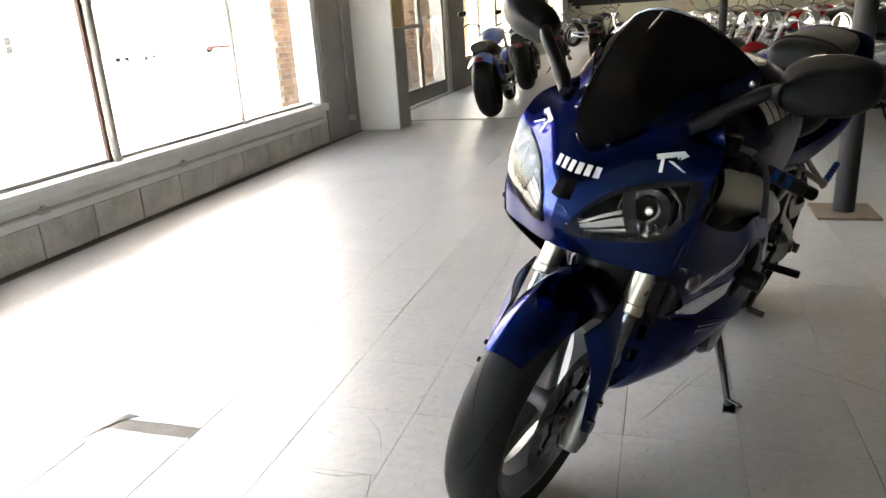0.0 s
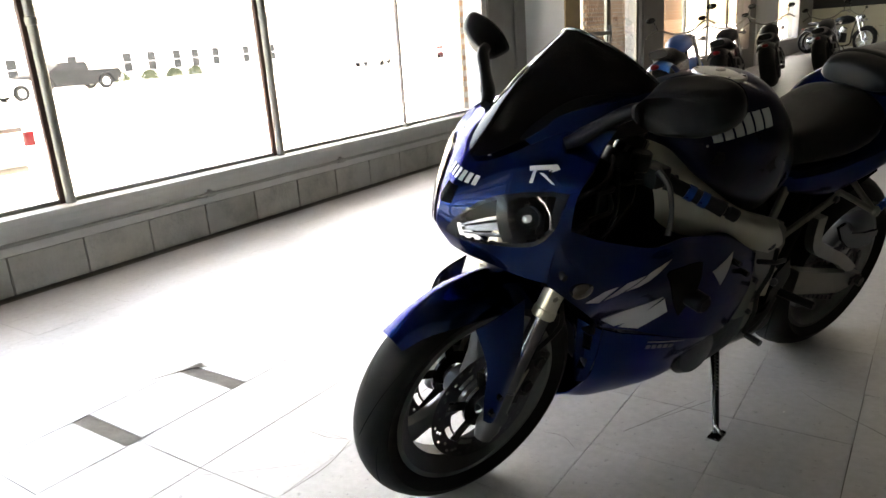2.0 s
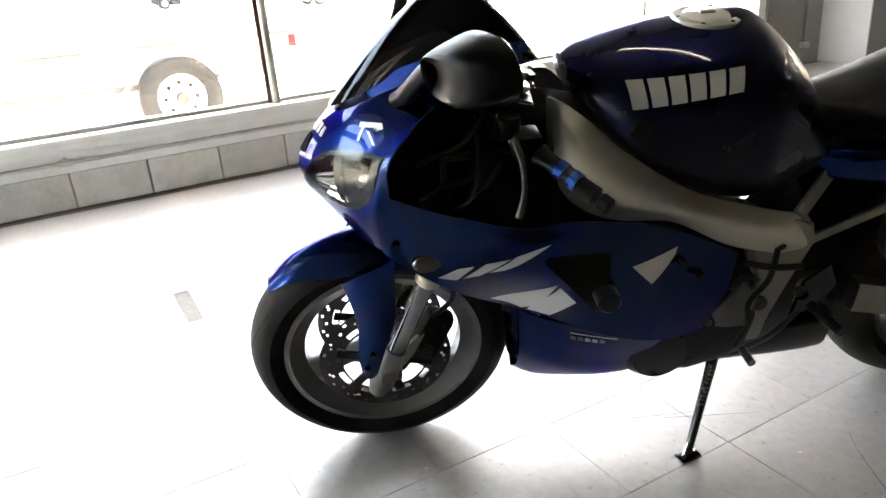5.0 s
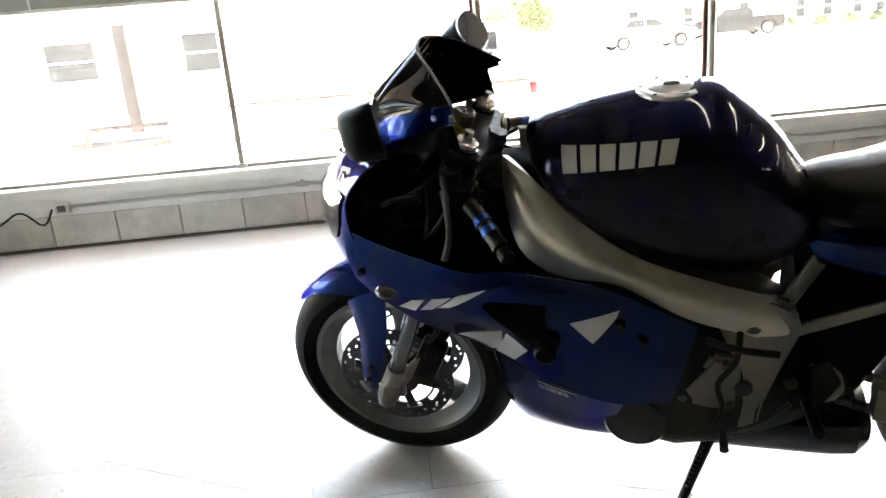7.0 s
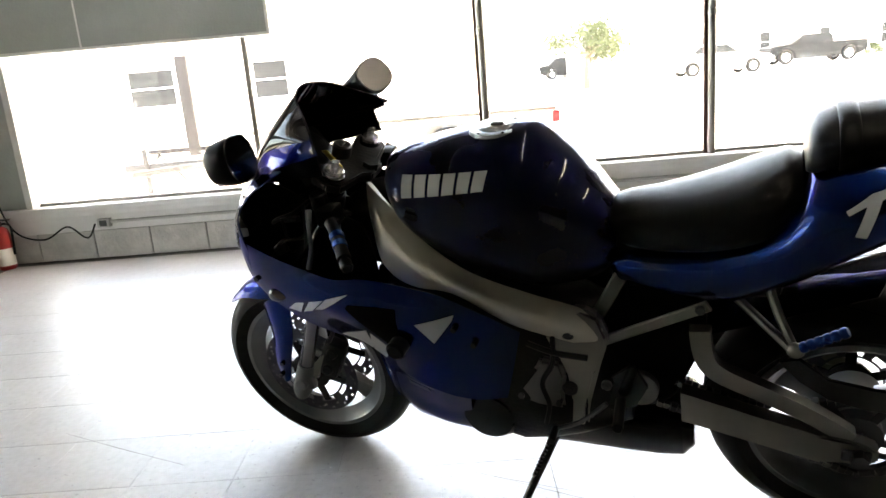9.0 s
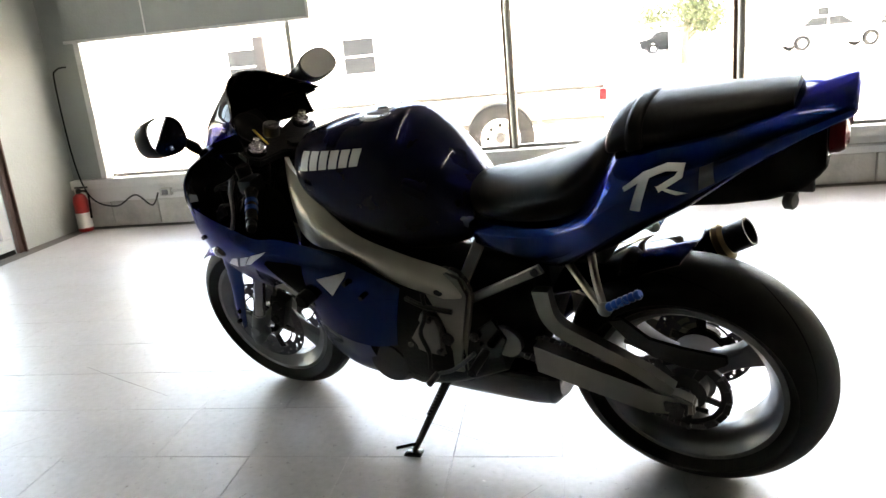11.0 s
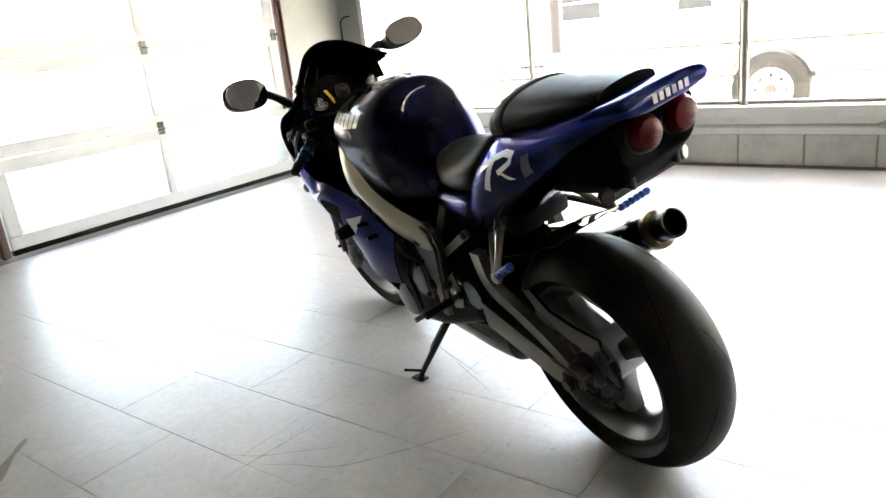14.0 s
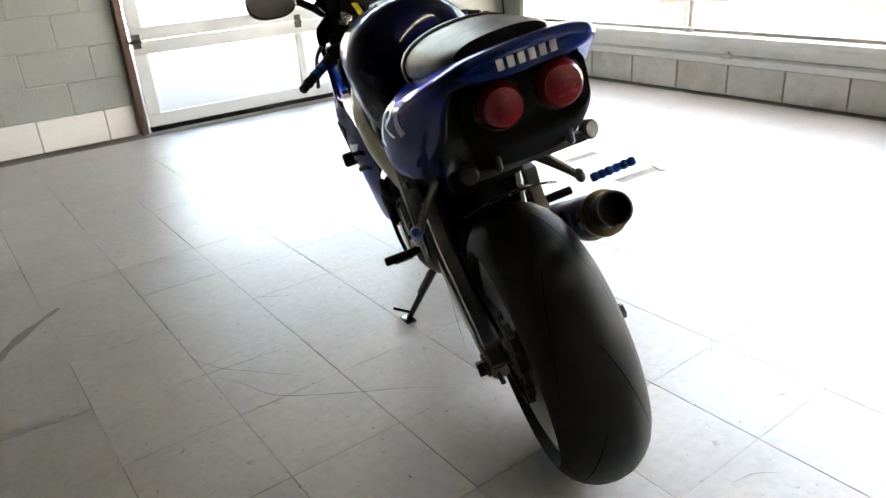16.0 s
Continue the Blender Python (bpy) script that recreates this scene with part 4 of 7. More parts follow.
for s in (1, -1):
    b = fork_leg(s)
    leg = part("fork_leg", turn(cyl(b + fork_dir * 0.30, b + fork_dir * 0.50, 0.0245, 20, bevel=0.004), STEER), M_FORK, bike, "pale gold upside-down fork tube")
    part("upper_tube", turn(cyl(b + fork_dir * 0.50, b + fork_dir * 0.735, 0.026, 20, bevel=0.002), STEER), M_BLACKG, leg, "black upper fork tube")
    part("dust_seal", turn(cyl(b + fork_dir * 0.29, b + fork_dir * 0.315, 0.0270, 20, bevel=0.004), STEER), M_FORK, leg)
    part("slider", turn(cyl(b + fork_dir * 0.03, b + fork_dir * 0.31, 0.0205, 18), STEER), M_SLIDER, leg, "bright steel slider")
    lug = tube([b + fork_dir * 0.10, b + fork_dir * 0.05, b + fork_dir * 0.0, b - fork_dir * 0.03], [0.024, 0.027, 0.029, 0.020], 16)
    addto(lug, box(0.052, 0.028, 0.062, (1.388, s * 0.104, 0.302), 0.012))
    addto(lug, cyl((1.395, s * 0.085, 0.300), (1.395, s * 0.132, 0.300), 0.019, 18, bevel=0.003))
    part("axle_lug", turn(lug, STEER), M_CAST, leg)
    part("fork_cap", turn(join(cyl(b + fork_dir * 0.735, b + fork_dir * 0.748, 0.024, 18, bevel=0.003), cyl(b + fork_dir * 0.748, b + fork_dir * 0.768, 0.010, 6)), STEER), M_CHROME, leg)
    cal = join(box(0.065, 0.045, 0.125, (0, 0, 0), 0.014), *[cyl((0.0, -s * 0.01, z), (0.0, s * 0.029, z), 0.017, 16, bevel=0.003) for z in (-0.032, 0.032)])
    part("brake_caliper", turn(cal, STEER @ pose(1.292, s * 0.082, 0.372, 0, -28, 0)), M_ENGINE, bike, "grey four-piston brake caliper")
    part("caliper_bracket", turn(prism([(1.40, 0.33), (1.36, 0.345), (1.305, 0.40), (1.30, 0.37), (1.36, 0.30), (1.40, 0.275)], s * 0.088, s * 0.104, "XZ", 0.003), STEER), M_ALU, bike)
    part("brake_hose", turn(tube([(1.285, s * 0.095, 0.43), (1.24, s * 0.115, 0.50), (1.26, s * 0.12, 0.60), (1.18, s * 0.10, 0.72), (1.12, s * 0.06, 0.86)], 0.006, 8, 30), STEER), M_CABLE, bike)
part("front_axle", turn(cyl((1.395, -0.11, 0.30), (1.395, 0.11, 0.30), 0.012, 12), STEER), M_STEEL, bike)
top_c = V(1.412, 0, 0.268) + fork_dir * 0.715
part("top_yoke", turn(join(turn(prism([(0.04, 0.10), (0.045, 0.13), (0.0, 0.145), (-0.035, 0.13), (-0.05, 0.05), (-0.07, 0.03), (-0.07, -0.03), (-0.05, -0.05), (-0.035, -0.13), (0.0, -0.145), (0.045, -0.13), (0.04, -0.10), (0.02, 0)], -0.012, 0.012, "XY", 0.004), Matrix.Translation(top_c) @ pose(0, 0, 0, 0, -24, 0)),
                            turn(cyl((-0.05, 0, 0.008), (-0.05, 0, 0.024), 0.021, 6), Matrix.Translation(top_c) @ pose(0, 0, 0, 0, -24, 0))), STEER), M_ENGINE, bike, "dark machined top yoke")
part("ignition_lock", turn(turn(join(lathe([(0.004, 0.0), (0.024, 0.0), (0.024, 0.03), (0.019, 0.034), (0.004, 0.03)], 20, axis="Z"), box(0.006, 0.02, 0.004, (0, 0, 0.033))), Matrix.Translation(top_c) @ pose(0, 0, 0, 0, -24, 0) @ pose(0.03, 0, 0.01)), STEER), M_STEEL, bike)
part("lower_yoke", turn(turn(box(0.09, 0.27, 0.035, (0, 0, 0), 0.012), Matrix.Translation(V(1.412, 0, 0.268) + fork_dir * 0.49) @ pose(0, 0, 0, 0, -24, 0)), STEER), M_ENGINE, bike)
for s in (1, -1):
    cl = V(1.412, s * 0.104, 0.268) + fork_dir * 0.665
    bar0, bar1 = cl + V(-0.005, s * 0.03, 0.004), V(1.020, s * 0.300, 0.818)
    d = (bar1 - bar0).normalized()
    hb = part("handlebar", turn(join(cyl(bar0, bar1, 0.011, 14), cyl(cl - fork_dir * 0.02, cl + fork_dir * 0.022, 0.037, 20, bevel=0.004)), STEER), M_BLACKP, bike, "black clip-on handlebar")
    part("grip", turn(tube([bar1 - d * 0.135 + d * t for t in (0, 0.002, 0.02, 0.10, 0.128, 0.13)], [0.015, 0.019, 0.0150, 0.0150, 0.0165, 0.011], 16), STEER), M_CABLE, hb, "black rubber grip")
    part("bar_end", turn(cyl(bar1, bar1 + d * 0.024, 0.014, 14, bevel=0.003), STEER), M_BLACKP, hb)
    part("switch_box", turn(turn(box(0.05, 0.055, 0.045, (0, 0, 0), 0.01), Matrix.Translation(bar1 - d * 0.165)), STEER), M_BLACKP, hb)
    lv = bar1 - d * 0.16 + V(0.035, 0, -0.005)
    part("lever", tube([(1.132, s * 0.205, 0.888), (1.122, s * 0.232, 0.862), (1.120, s * 0.250, 0.812), (1.132, s * 0.262, 0.770)], [0.008, 0.006, 0.0055, 0.007], 8, 16), M_STEEL, hb, "slim grey control lever")
    for t in (0.060, 0.090):
        part("grip_band", turn(cyl(bar1 - d * t, bar1 - d * (t - 0.016), 0.0172, 16), STEER), M_BLUEAN, hb, "blue grip band")
    part("reservoir", turn(cyl(lv + V(-0.005, -s * 0.02, 0.015), lv + V(-0.005, -s * 0.02, 0.055), 0.021, 16, bevel=0.003), STEER), M_BLACKP, hb)
for k, (a, b_) in enumerate((((1.06, 0.20, 0.86), (1.06, -0.18, 0.86)), ((1.08, 0.12, 0.84), (1.20, -0.05, 0.75)))):
    part("cable", tube([a, (1.16, a[1] * 0.7, 0.84), (1.19, 0.0, 0.80), (1.16, b_[1] * 0.7, 0.82), b_], 0.0055, 8, 30), M_CABLE, bike)
part("key_tag", turn(box(0.004, 0.035, 0.075, (0, 0, 0), 0.002, 1), pose(1.135, 0.050, 0.945, 12, 25, 60)), M_YELLOW, bike, "yellow paper tag hanging at the cockpit")

# front fender with fork guards
fen = []
for t in np.linspace(0, 1, 11):
    a = radians(45 + 118 * t)
    drop = 0.045 + 0.02 * math.sin(math.pi * t)
    hw = 0.060 + 0.014 * math.sin(math.pi * t)
    tip = min(1, 0.25 + 3.2 * t)
    fen.append([(1.395 + 0.318 * math.cos(a) - 0.5 * drop * math.cos(a) * (abs(u) ** 2.4) * tip, hw * u * (0.55 + 0.45 * tip), 0.30 + 0.318 * math.sin(a) - drop * tip * (abs(u) ** 2.4) * math.sin(a)) for u in (-1, -0.85, -0.5, 0, 0.5, 0.85, 1)])
fender = part("front_fender", turn(patch(fen, 17, 26, 0.004), STEER), M_BLUE, bike, "glossy blue front mudguard")
for s in (1, -1):
    part("fork_guard", turn(patch([[(1.465, s * 0.085, 0.545), (1.425, s * 0.105, 0.575), (1.355, s * 0.105, 0.60)], [(1.445, s * 0.112, 0.46), (1.41, s * 0.134, 0.47), (1.365, s * 0.128, 0.48)], [(1.452, s * 0.125, 0.38), (1.425, s * 0.139, 0.385), (1.395, s * 0.135, 0.39)], [(1.450, s * 0.128, 0.322), (1.435, s * 0.138, 0.315), (1.418, s * 0.135, 0.322)]], 9, 14, 0.004), STEER), M_BLUE, fender)
    for z in (0.345, 0.385):
        part("bolt", turn(cyl((1.438 - (z - 0.345) * 0.4, s * 0.133, z), (1.438 - (z - 0.345) * 0.4, s * 0.146, z), 0.007, 6), STEER), M_BLACKG, fender)

# engine, radiator and exhaust
engine = part("engine", join(
    blob([(0.98, 0.68, 0.42, 0.12, 0.52, 3, 5), (0.90, 0.70, 0.30, 0.16, 0.44, 2.6, 5), (0.75, 0.64, 0.22, 0.18, 0.40, 2.6, 5), (0.60, 0.58, 0.24, 0.165, 0.38, 2.6, 5), (0.46, 0.50, 0.28, 0.115, 0.38, 3, 5)], 24, 14)), M_ENGINE, bike, "dark grey four-cylinder engine block")
part("cylinder_head", box(0.22, 0.26, 0.16, (0.90, 0, 0.70), 0.02), M_ENGINE, engine)
part("generator_cover", join(lathe([(0.002, 0.12), (0.072, 0.12), (0.076, 0.14), (0.076, 0.165), (0.062, 0.182), (0.03, 0.187), (0.002, 0.187)], 36, (0.795, 0, 0.315))), M_BLACKG, engine, "round black engine cover")
part("sprocket_cover", prism([(0.735, 0.390), (0.715, 0.400), (0.661, 0.472), (0.646, 0.502), (0.598, 0.495), (0.590, 0.455), (0.600, 0.410), (0.600, 0.362), (0.66, 0.365)], 0.150, 0.176, "XZ", 0.008), M_CAST, engine, "grey cast sprocket cover")
for x, z in ((0.61, 0.385), (0.62, 0.485), (0.70, 0.395)):
    part("bolt", cyl((x, 0.17, z), (x, 0.184, z), 0.008, 6), M_STEEL, engine)
part("wiring", tube([(0.60, 0.20, 0.585), (0.605, 0.205, 0.52), (0.635, 0.205, 0.46), (0.625, 0.205, 0.40), (0.64, 0.20, 0.34)], 0.006, 8, 24), M_CABLE, bike)
part("wiring", tube([(0.66, 0.195, 0.56), (0.60, 0.205, 0.548), (0.53, 0.19, 0.53)], 0.007, 8, 14), M_CABLE, bike)
part("radiator", turn(box(0.03, 0.22, 0.28, (0, 0, 0), 0.008), pose(1.075, 0, 0.56, 0, -18, 0)), M_BLACKP, bike)
part("oil_pan", blob([(1.02, 0.30, 0.18, 0.08, 0.25, 4, 2.4), (0.85, 0.32, 0.160, 0.108, 0.25, 4, 2.4), (0.60, 0.30, 0.158, 0.112, 0.245, 4, 2.5), (0.40, 0.30, 0.160, 0.112, 0.245, 4, 2.6), (0.34, 0.30, 0.168, 0.105, 0.25, 4, 2.6), (0.325, 0.28, 0.19, 0.085, 0.25, 4, 2.6)], 24, 16), M_BLACKG, bike, "black exhaust collector and belly box")
for k in range(4):
    y = -0.12 + 0.08 * k
    part("exhaust_header", tube([(1.0, y, 0.64), (1.06, y, 0.56), (1.07, y * 0.9, 0.42), (1.02, y * 0.7, 0.26), (0.90, y * 0.5, 0.20)], 0.019, 10, 22), M_STEEL, bike)
muf = part("exhaust_silencer", tube([(0.40, -0.14, 0.33), (0.34, -0.15, 0.385), (0.31, -0.155, 0.41), (0.27, -0.158, 0.432), (-0.042, -0.160, 0.574)], [0.026, 0.028, 0.038, 0.045, 0.045], 28), M_NAVY, bike, "dark carbon exhaust silencer")
ed = V(-0.28, -0.005, 0.15).normalized()
e0 = V(-0.042, -0.160, 0.574)
part("end_ring", tube([e0 - ed * 0.004, e0, e0 + ed * 0.014, e0 + ed * 0.022], [0.045, 0.048, 0.047, 0.037], 28), M_GOLD, muf, "tarnished gold end cap")
part("tail_pipe", join(lathe([(0.031, 0.0), (0.035, 0.0), (0.035, 0.055), (0.031, 0.055)], 28, axis="Z")), M_STEEL, muf, "black outlet pipe").matrix_basis = Matrix.Translation(e0 + ed * 0.018) @ ed.to_track_quat("Z", "Y").to_matrix().to_4x4()
part("baffle", lathe([(0.001, 0.0), (0.030, 0.0), (0.030, 0.004), (0.001, 0.004)], 24, axis="Z"), M_CABLE, muf).matrix_basis = Matrix.Translation(e0 + ed * 0.024) @ ed.to_track_quat("Z", "Y").to_matrix().to_4x4()
part("clamp", tube([e0 - ed * 0.10, e0 - ed * 0.075], 0.047, 28), M_ALU, muf)

# frame
def flat_bar(p, q, height, thick):
    """A flat bar from p to q, standing on edge across the bike, with softened edges."""
    p, q = Vector(p), Vector(q)
    d = q - p
    up = V(-d.z, 0, d.x).normalized()
    side = d.cross(up).normalized()
    ring = lambda c: [c + up * (height / 2 * a) + side * (thick / 2 * b) for a, b in ((1, 0.6), (0.8, 1), (-0.8, 1), (-1, 0.6), (-1, -0.6), (-0.8, -1), (0.8, -1), (1, -0.6))]
    return loft([ring(p), ring(p + d * 0.5), ring(q)])


T = [(1.044, 0.078, 0.902), (1.000, 0.112, 0.885), (0.948, 0.128, 0.842), (0.887, 0.155, 0.793), (0.78, 0.172, 0.726), (0.65, 0.168, 0.675), (0.545, 0.150, 0.632), (0.495, 0.142, 0.59)]
Mi = [(1.046, 0.092, 0.845), (1.010, 0.132, 0.822), (0.967, 0.160, 0.785), (0.90, 0.187, 0.745), (0.80, 0.202, 0.702), (0.67, 0.198, 0.645), (0.565, 0.176, 0.595), (0.51, 0.160, 0.56)]
Bo = [(1.040, 0.105, 0.765), (1.015, 0.138, 0.722), (0.97, 0.163, 0.694), (0.91, 0.180, 0.682), (0.82, 0.185, 0.672), (0.70, 0.185, 0.603), (0.60, 0.168, 0.56), (0.53, 0.150, 0.53)]
for s in (1, -1):
    sp = patch([T, Mi, Bo], 30, 12, 0.012)
    if s < 0:
        flip(sp)
    spar = part("frame_spar", sp, M_CHAMP, bike, "satin champagne aluminium frame spar")
    pl = prism([(0.545, 0.635), (0.505, 0.615), (0.488, 0.56), (0.520, 0.46), (0.548, 0.36), (0.553, 0.302), (0.608, 0.297), (0.610, 0.36), (0.592, 0.40), (0.598, 0.455), (0.612, 0.50), (0.635, 0.56), (0.62, 0.61)], 0.125, 0.160, "XZ", 0.010)
    if s < 0:
        flip(pl)
    part("pivot_plate", pl, M_ALU, spar)
    for x, z, r in ((0.575, 0.575, 0.016), (0.585, 0.42, 0.018), (0.50, 0.44, 0.012)):
        part("bolt", join(cyl((x, s * 0.158, z), (x, s * 0.172, z), r, 20, bevel=0.003), cyl((x, s * 0.165, z), (x, s * 0.175, z), r * 0.55, 6)), M_STEEL, spar)
    part("subframe_rail", flat_bar((0.525, s * 0.118, 0.520), (0.285, s * 0.150, 0.656), 0.024, 0.010), M_ALU, spar)
    part("subframe_rail", flat_bar((0.530, s * 0.116, 0.570), (0.462, s * 0.098, 0.690), 0.030, 0.012), M_ALU, spar)
    part("rail_bolt", cyl((0.300, s * 0.150, 0.648), (0.300, s * 0.162, 0.648), 0.010, 12, bevel=0.002), M_STEEL, spar)
    part("frame_slider", cyl((0.957, s * 0.20, 0.56), (0.957, s * 0.274, 0.56), 0.023, 18, bevel=0.006), M_BLACKP, bike, "black plastic frame slider")
part("shock_absorber", join(cyl((0.40, 0, 0.42), (0.36, 0, 0.68), 0.028, 16), tube([(0.40 - 0.035 * t / 20 + 0.0, 0.042 * math.cos(t * 1.26), 0.45 + 0.2 * t / 20) for t in range(0, 21)], 0.007, 8)), M_STEEL, bike)
part("inner_mudguard", blob([(0.50, 0.66, 0.32, 0.10, 0.50, 4, 4), (0.44, 0.68, 0.30, 0.105, 0.50, 4, 4), (0.37, 0.67, 0.34, 0.105, 0.52, 4, 4), (0.325, 0.66, 0.44, 0.10, 0.56, 4, 4), (0.295, 0.65, 0.51, 0.09, 0.59, 4, 4)], 20, 12), M_GROOVE, bike, "black inner mudguard behind the engine")
part("air_box", blob([(1.13, 0.84, 0.72, 0.06, 0.78, 4, 4), (1.10, 0.86, 0.68, 0.09, 0.78, 4, 4), (1.0, 0.86, 0.66, 0.09, 0.78, 4, 4), (0.90, 0.82, 0.66, 0.09, 0.75, 4, 4)], 20, 12), M_GROOVE, bike, "black air box under the tank")
part("battery_box", box(0.34, 0.17, 0.14, (0.32, 0, 0.705), 0.02), M_BLACKP, bike)

# fuel tank
tank_bm = blob([(1.00, 0.945, 0.90, 0.05, 0.92, 2.2, 2.4), (0.975, 0.956, 0.865, 0.112, 0.895, 2.1, 2.6), (0.93, 0.968, 0.80, 0.160, 0.872, 2.05, 2.8), (0.86, 0.984, 0.735, 0.176, 0.860, 2.05, 3.0), (0.78, 0.996, 0.69, 0.180, 0.855, 2.05, 3.2),
                (0.70, 1.001, 0.66, 0.180, 0.850, 2.05, 3.2), (0.650, 0.999, 0.645, 0.176, 0.840, 2.0, 3.0), (0.632, 0.990, 0.645, 0.172, 0.835, 2.0, 3.0), (0.60, 0.966, 0.64, 0.160, 0.825, 2.0, 2.8), (0.545, 0.910, 0.65, 0.138, 0.79, 2.0, 2.6), (0.50, 0.845, 0.67, 0.115, 0.755, 2.0, 2.2), (0.47, 0.80, 0.69, 0.09, 0.745, 2, 2)], 56, 60)
tank_tree = BVHTree.FromBMesh(tank_bm)
tank = part("fuel_tank", tank_bm, M_NAVY, bike, "dark blue painted fuel tank")
for s in (1, -1):
    for q in slant_bars(0.916, 0.898, 0.716, 0.915, 0.708, 0.950, 0.922, 0.938, 6, 0.2):
        part("lettering_bar", decal(tank_tree, [q], (0, -s, 0)), M_SILVERD, tank, "silver brand mark bar")
part("fuel_cap", turn(join(lathe([(0.03, 0.0), (0.062, 0.0), (0.065, 0.004), (0.062, 0.010), (0.05, 0.012), (0.03, 0.008)], 40, axis="Z"), lathe([(0.002, 0.0), (0.045, 0.0), (0.045, 0.011), (0.038, 0.014), (0.002, 0.014)], 32, axis="Z"), box(0.03, 0.012, 0.008, (0, 0, 0.016), 0.003, 1)), pose(0.728, 0, 0.988, 0, -1, 0)), M_CAP, tank, "brushed round fuel cap")
for k in range(6):
    a = 2 * math.pi * k / 6
    part("bolt", cyl((0.728 + 0.055 * math.cos(a), 0.055 * math.sin(a), 0.994), (0.728 + 0.055 * math.cos(a), 0.055 * math.sin(a), 1.0005), 0.004, 8), M_STEEL, tank)

# seats and tail
part("rider_seat", blob([(0.50, 0.818, 0.73, 0.06, 0.78, 2.2, 3), (0.46, 0.830, 0.735, 0.088, 0.78, 2.15, 3), (0.38, 0.840, 0.742, 0.122, 0.78, 2.1, 3), (0.28, 0.866, 0.752, 0.146, 0.80, 2.1, 3), (0.20, 0.895, 0.77, 0.150, 0.825, 2.1, 3), (0.150, 0.912, 0.79, 0.138, 0.845, 2.1, 3), (0.125, 0.905, 0.82, 0.115, 0.85, 2.1, 3)], 36, 36), M_SEAT, bike, "black grained vinyl rider seat")
pill = part("pillion_seat", blob([(0.122, 0.955, 0.905, 0.088, 0.925, 2.2, 3), (0.108, 0.982, 0.905, 0.104, 0.930, 2.2, 3), (0.06, 0.998, 0.918, 0.112, 0.945, 2.2, 3), (-0.06, 1.009, 0.938, 0.106, 0.963, 2.2, 3), (-0.17, 1.014, 0.966, 0.092, 0.985, 2.2, 3), (-0.225, 1.016, 0.983, 0.074, 0.996, 2.2, 3)], 36, 28), M_SEAT, bike, "black vinyl passenger seat pad with a strap")
part("strap", blob([(0.072, 0.998, 0.90, 0.113, 0.944, 2.2, 3), (0.066, 1.003, 0.90, 0.116, 0.945, 2.2, 3), (0.044, 1.005, 0.90, 0.116, 0.948, 2.2, 3), (0.038, 1.001, 0.90, 0.113, 0.949, 2.2, 3)], 36, 8), M_SEAT, pill)
tail_bm = blob([(0.50, 0.735, 0.690, 0.075, 0.712, 3, 3), (0.47, 0.745, 0.668, 0.112, 0.705, 3, 3), (0.38, 0.755, 0.640, 0.128, 0.70, 3, 3), (0.30, 0.765, 0.622, 0.138, 0.705, 3, 3), (0.24, 0.785, 0.632, 0.150, 0.72, 3, 3), (0.16, 0.84, 0.675, 0.180, 0.765, 2.5, 2.6), (0.10, 0.925, 0.705, 0.193, 0.805, 2.2, 2.4), (0.04, 0.948, 0.745, 0.192, 0.840, 2.2, 2.3), (-0.06, 0.962, 0.805, 0.178, 0.885, 2.3, 2.3), (-0.17, 0.985, 0.882, 0.152, 0.935, 2.4, 2.3), (-0.25, 1.003, 0.935, 0.130, 0.967, 2.5, 2.6), (-0.295, 1.011, 0.962, 0.116, 0.984, 2.6, 2.8), (-0.314, 1.013, 0.968, 0.106, 0.990, 2.6, 2.8), (-0.322, 1.009, 0.974, 0.100, 0.991, 2.4, 2.6), (-0.325, 1.002, 0.980, 0.092, 0.991, 2.2, 2.4)], 36, 52)
tail_tree = BVHTree.FromBMesh(tail_bm)
tail = part("tail_cowl", tail_bm, M_BLUE, bike, "blue tail fairing with a ducktail edge")
R_LOGO = [[(x, 0, z) for x, z in q] for q in (((0.062, 0.878), (0.024, 0.905), (0.022, 0.893), (0.058, 0.872)), ((0.024, 0.905), (-0.022, 0.921), (-0.020, 0.909), (0.022, 0.893)), ((-0.022, 0.921), (-0.056, 0.923), (-0.046, 0.910), (-0.020, 0.909)), ((-0.056, 0.923), (-0.052, 0.900), (-0.036, 0.900), (-0.044, 0.912)), ((-0.052, 0.900), (-0.008, 0.873), (-0.004, 0.883), (-0.036, 0.902)), ((0.030, 0.893), (0.010, 0.899), (0.030, 0.834), (0.048, 0.838)), ((0.000, 0.884), (-0.012, 0.884), (-0.058, 0.869), (-0.040, 0.866)))]
for s in (1, -1):
    for q in R_LOGO:
        part("tail_emblem", decal(tail_tree, [q], (0, -s, 0)), M_WHITED, tail, "white angular emblem stroke")
for s in (1, -1):
    part("tail_emblem", decal(tail_tree, [((-0.078, 0, 0.872), (-0.105, 0, 0.885), (-0.105, 0, 0.925), (-0.082, 0, 0.917))], (0, -s, 0)), M_GREYD, tail, "grey emblem block")
for k in range(6):
    part("lettering_bar", turn(box(0.0015, 0.0095, 0.015, (0, 0, 0)), pose(-0.3255, 0.036 - 0.0155 * k, 0.9905)), M_SILVERD, tail, "silver brand mark bar")
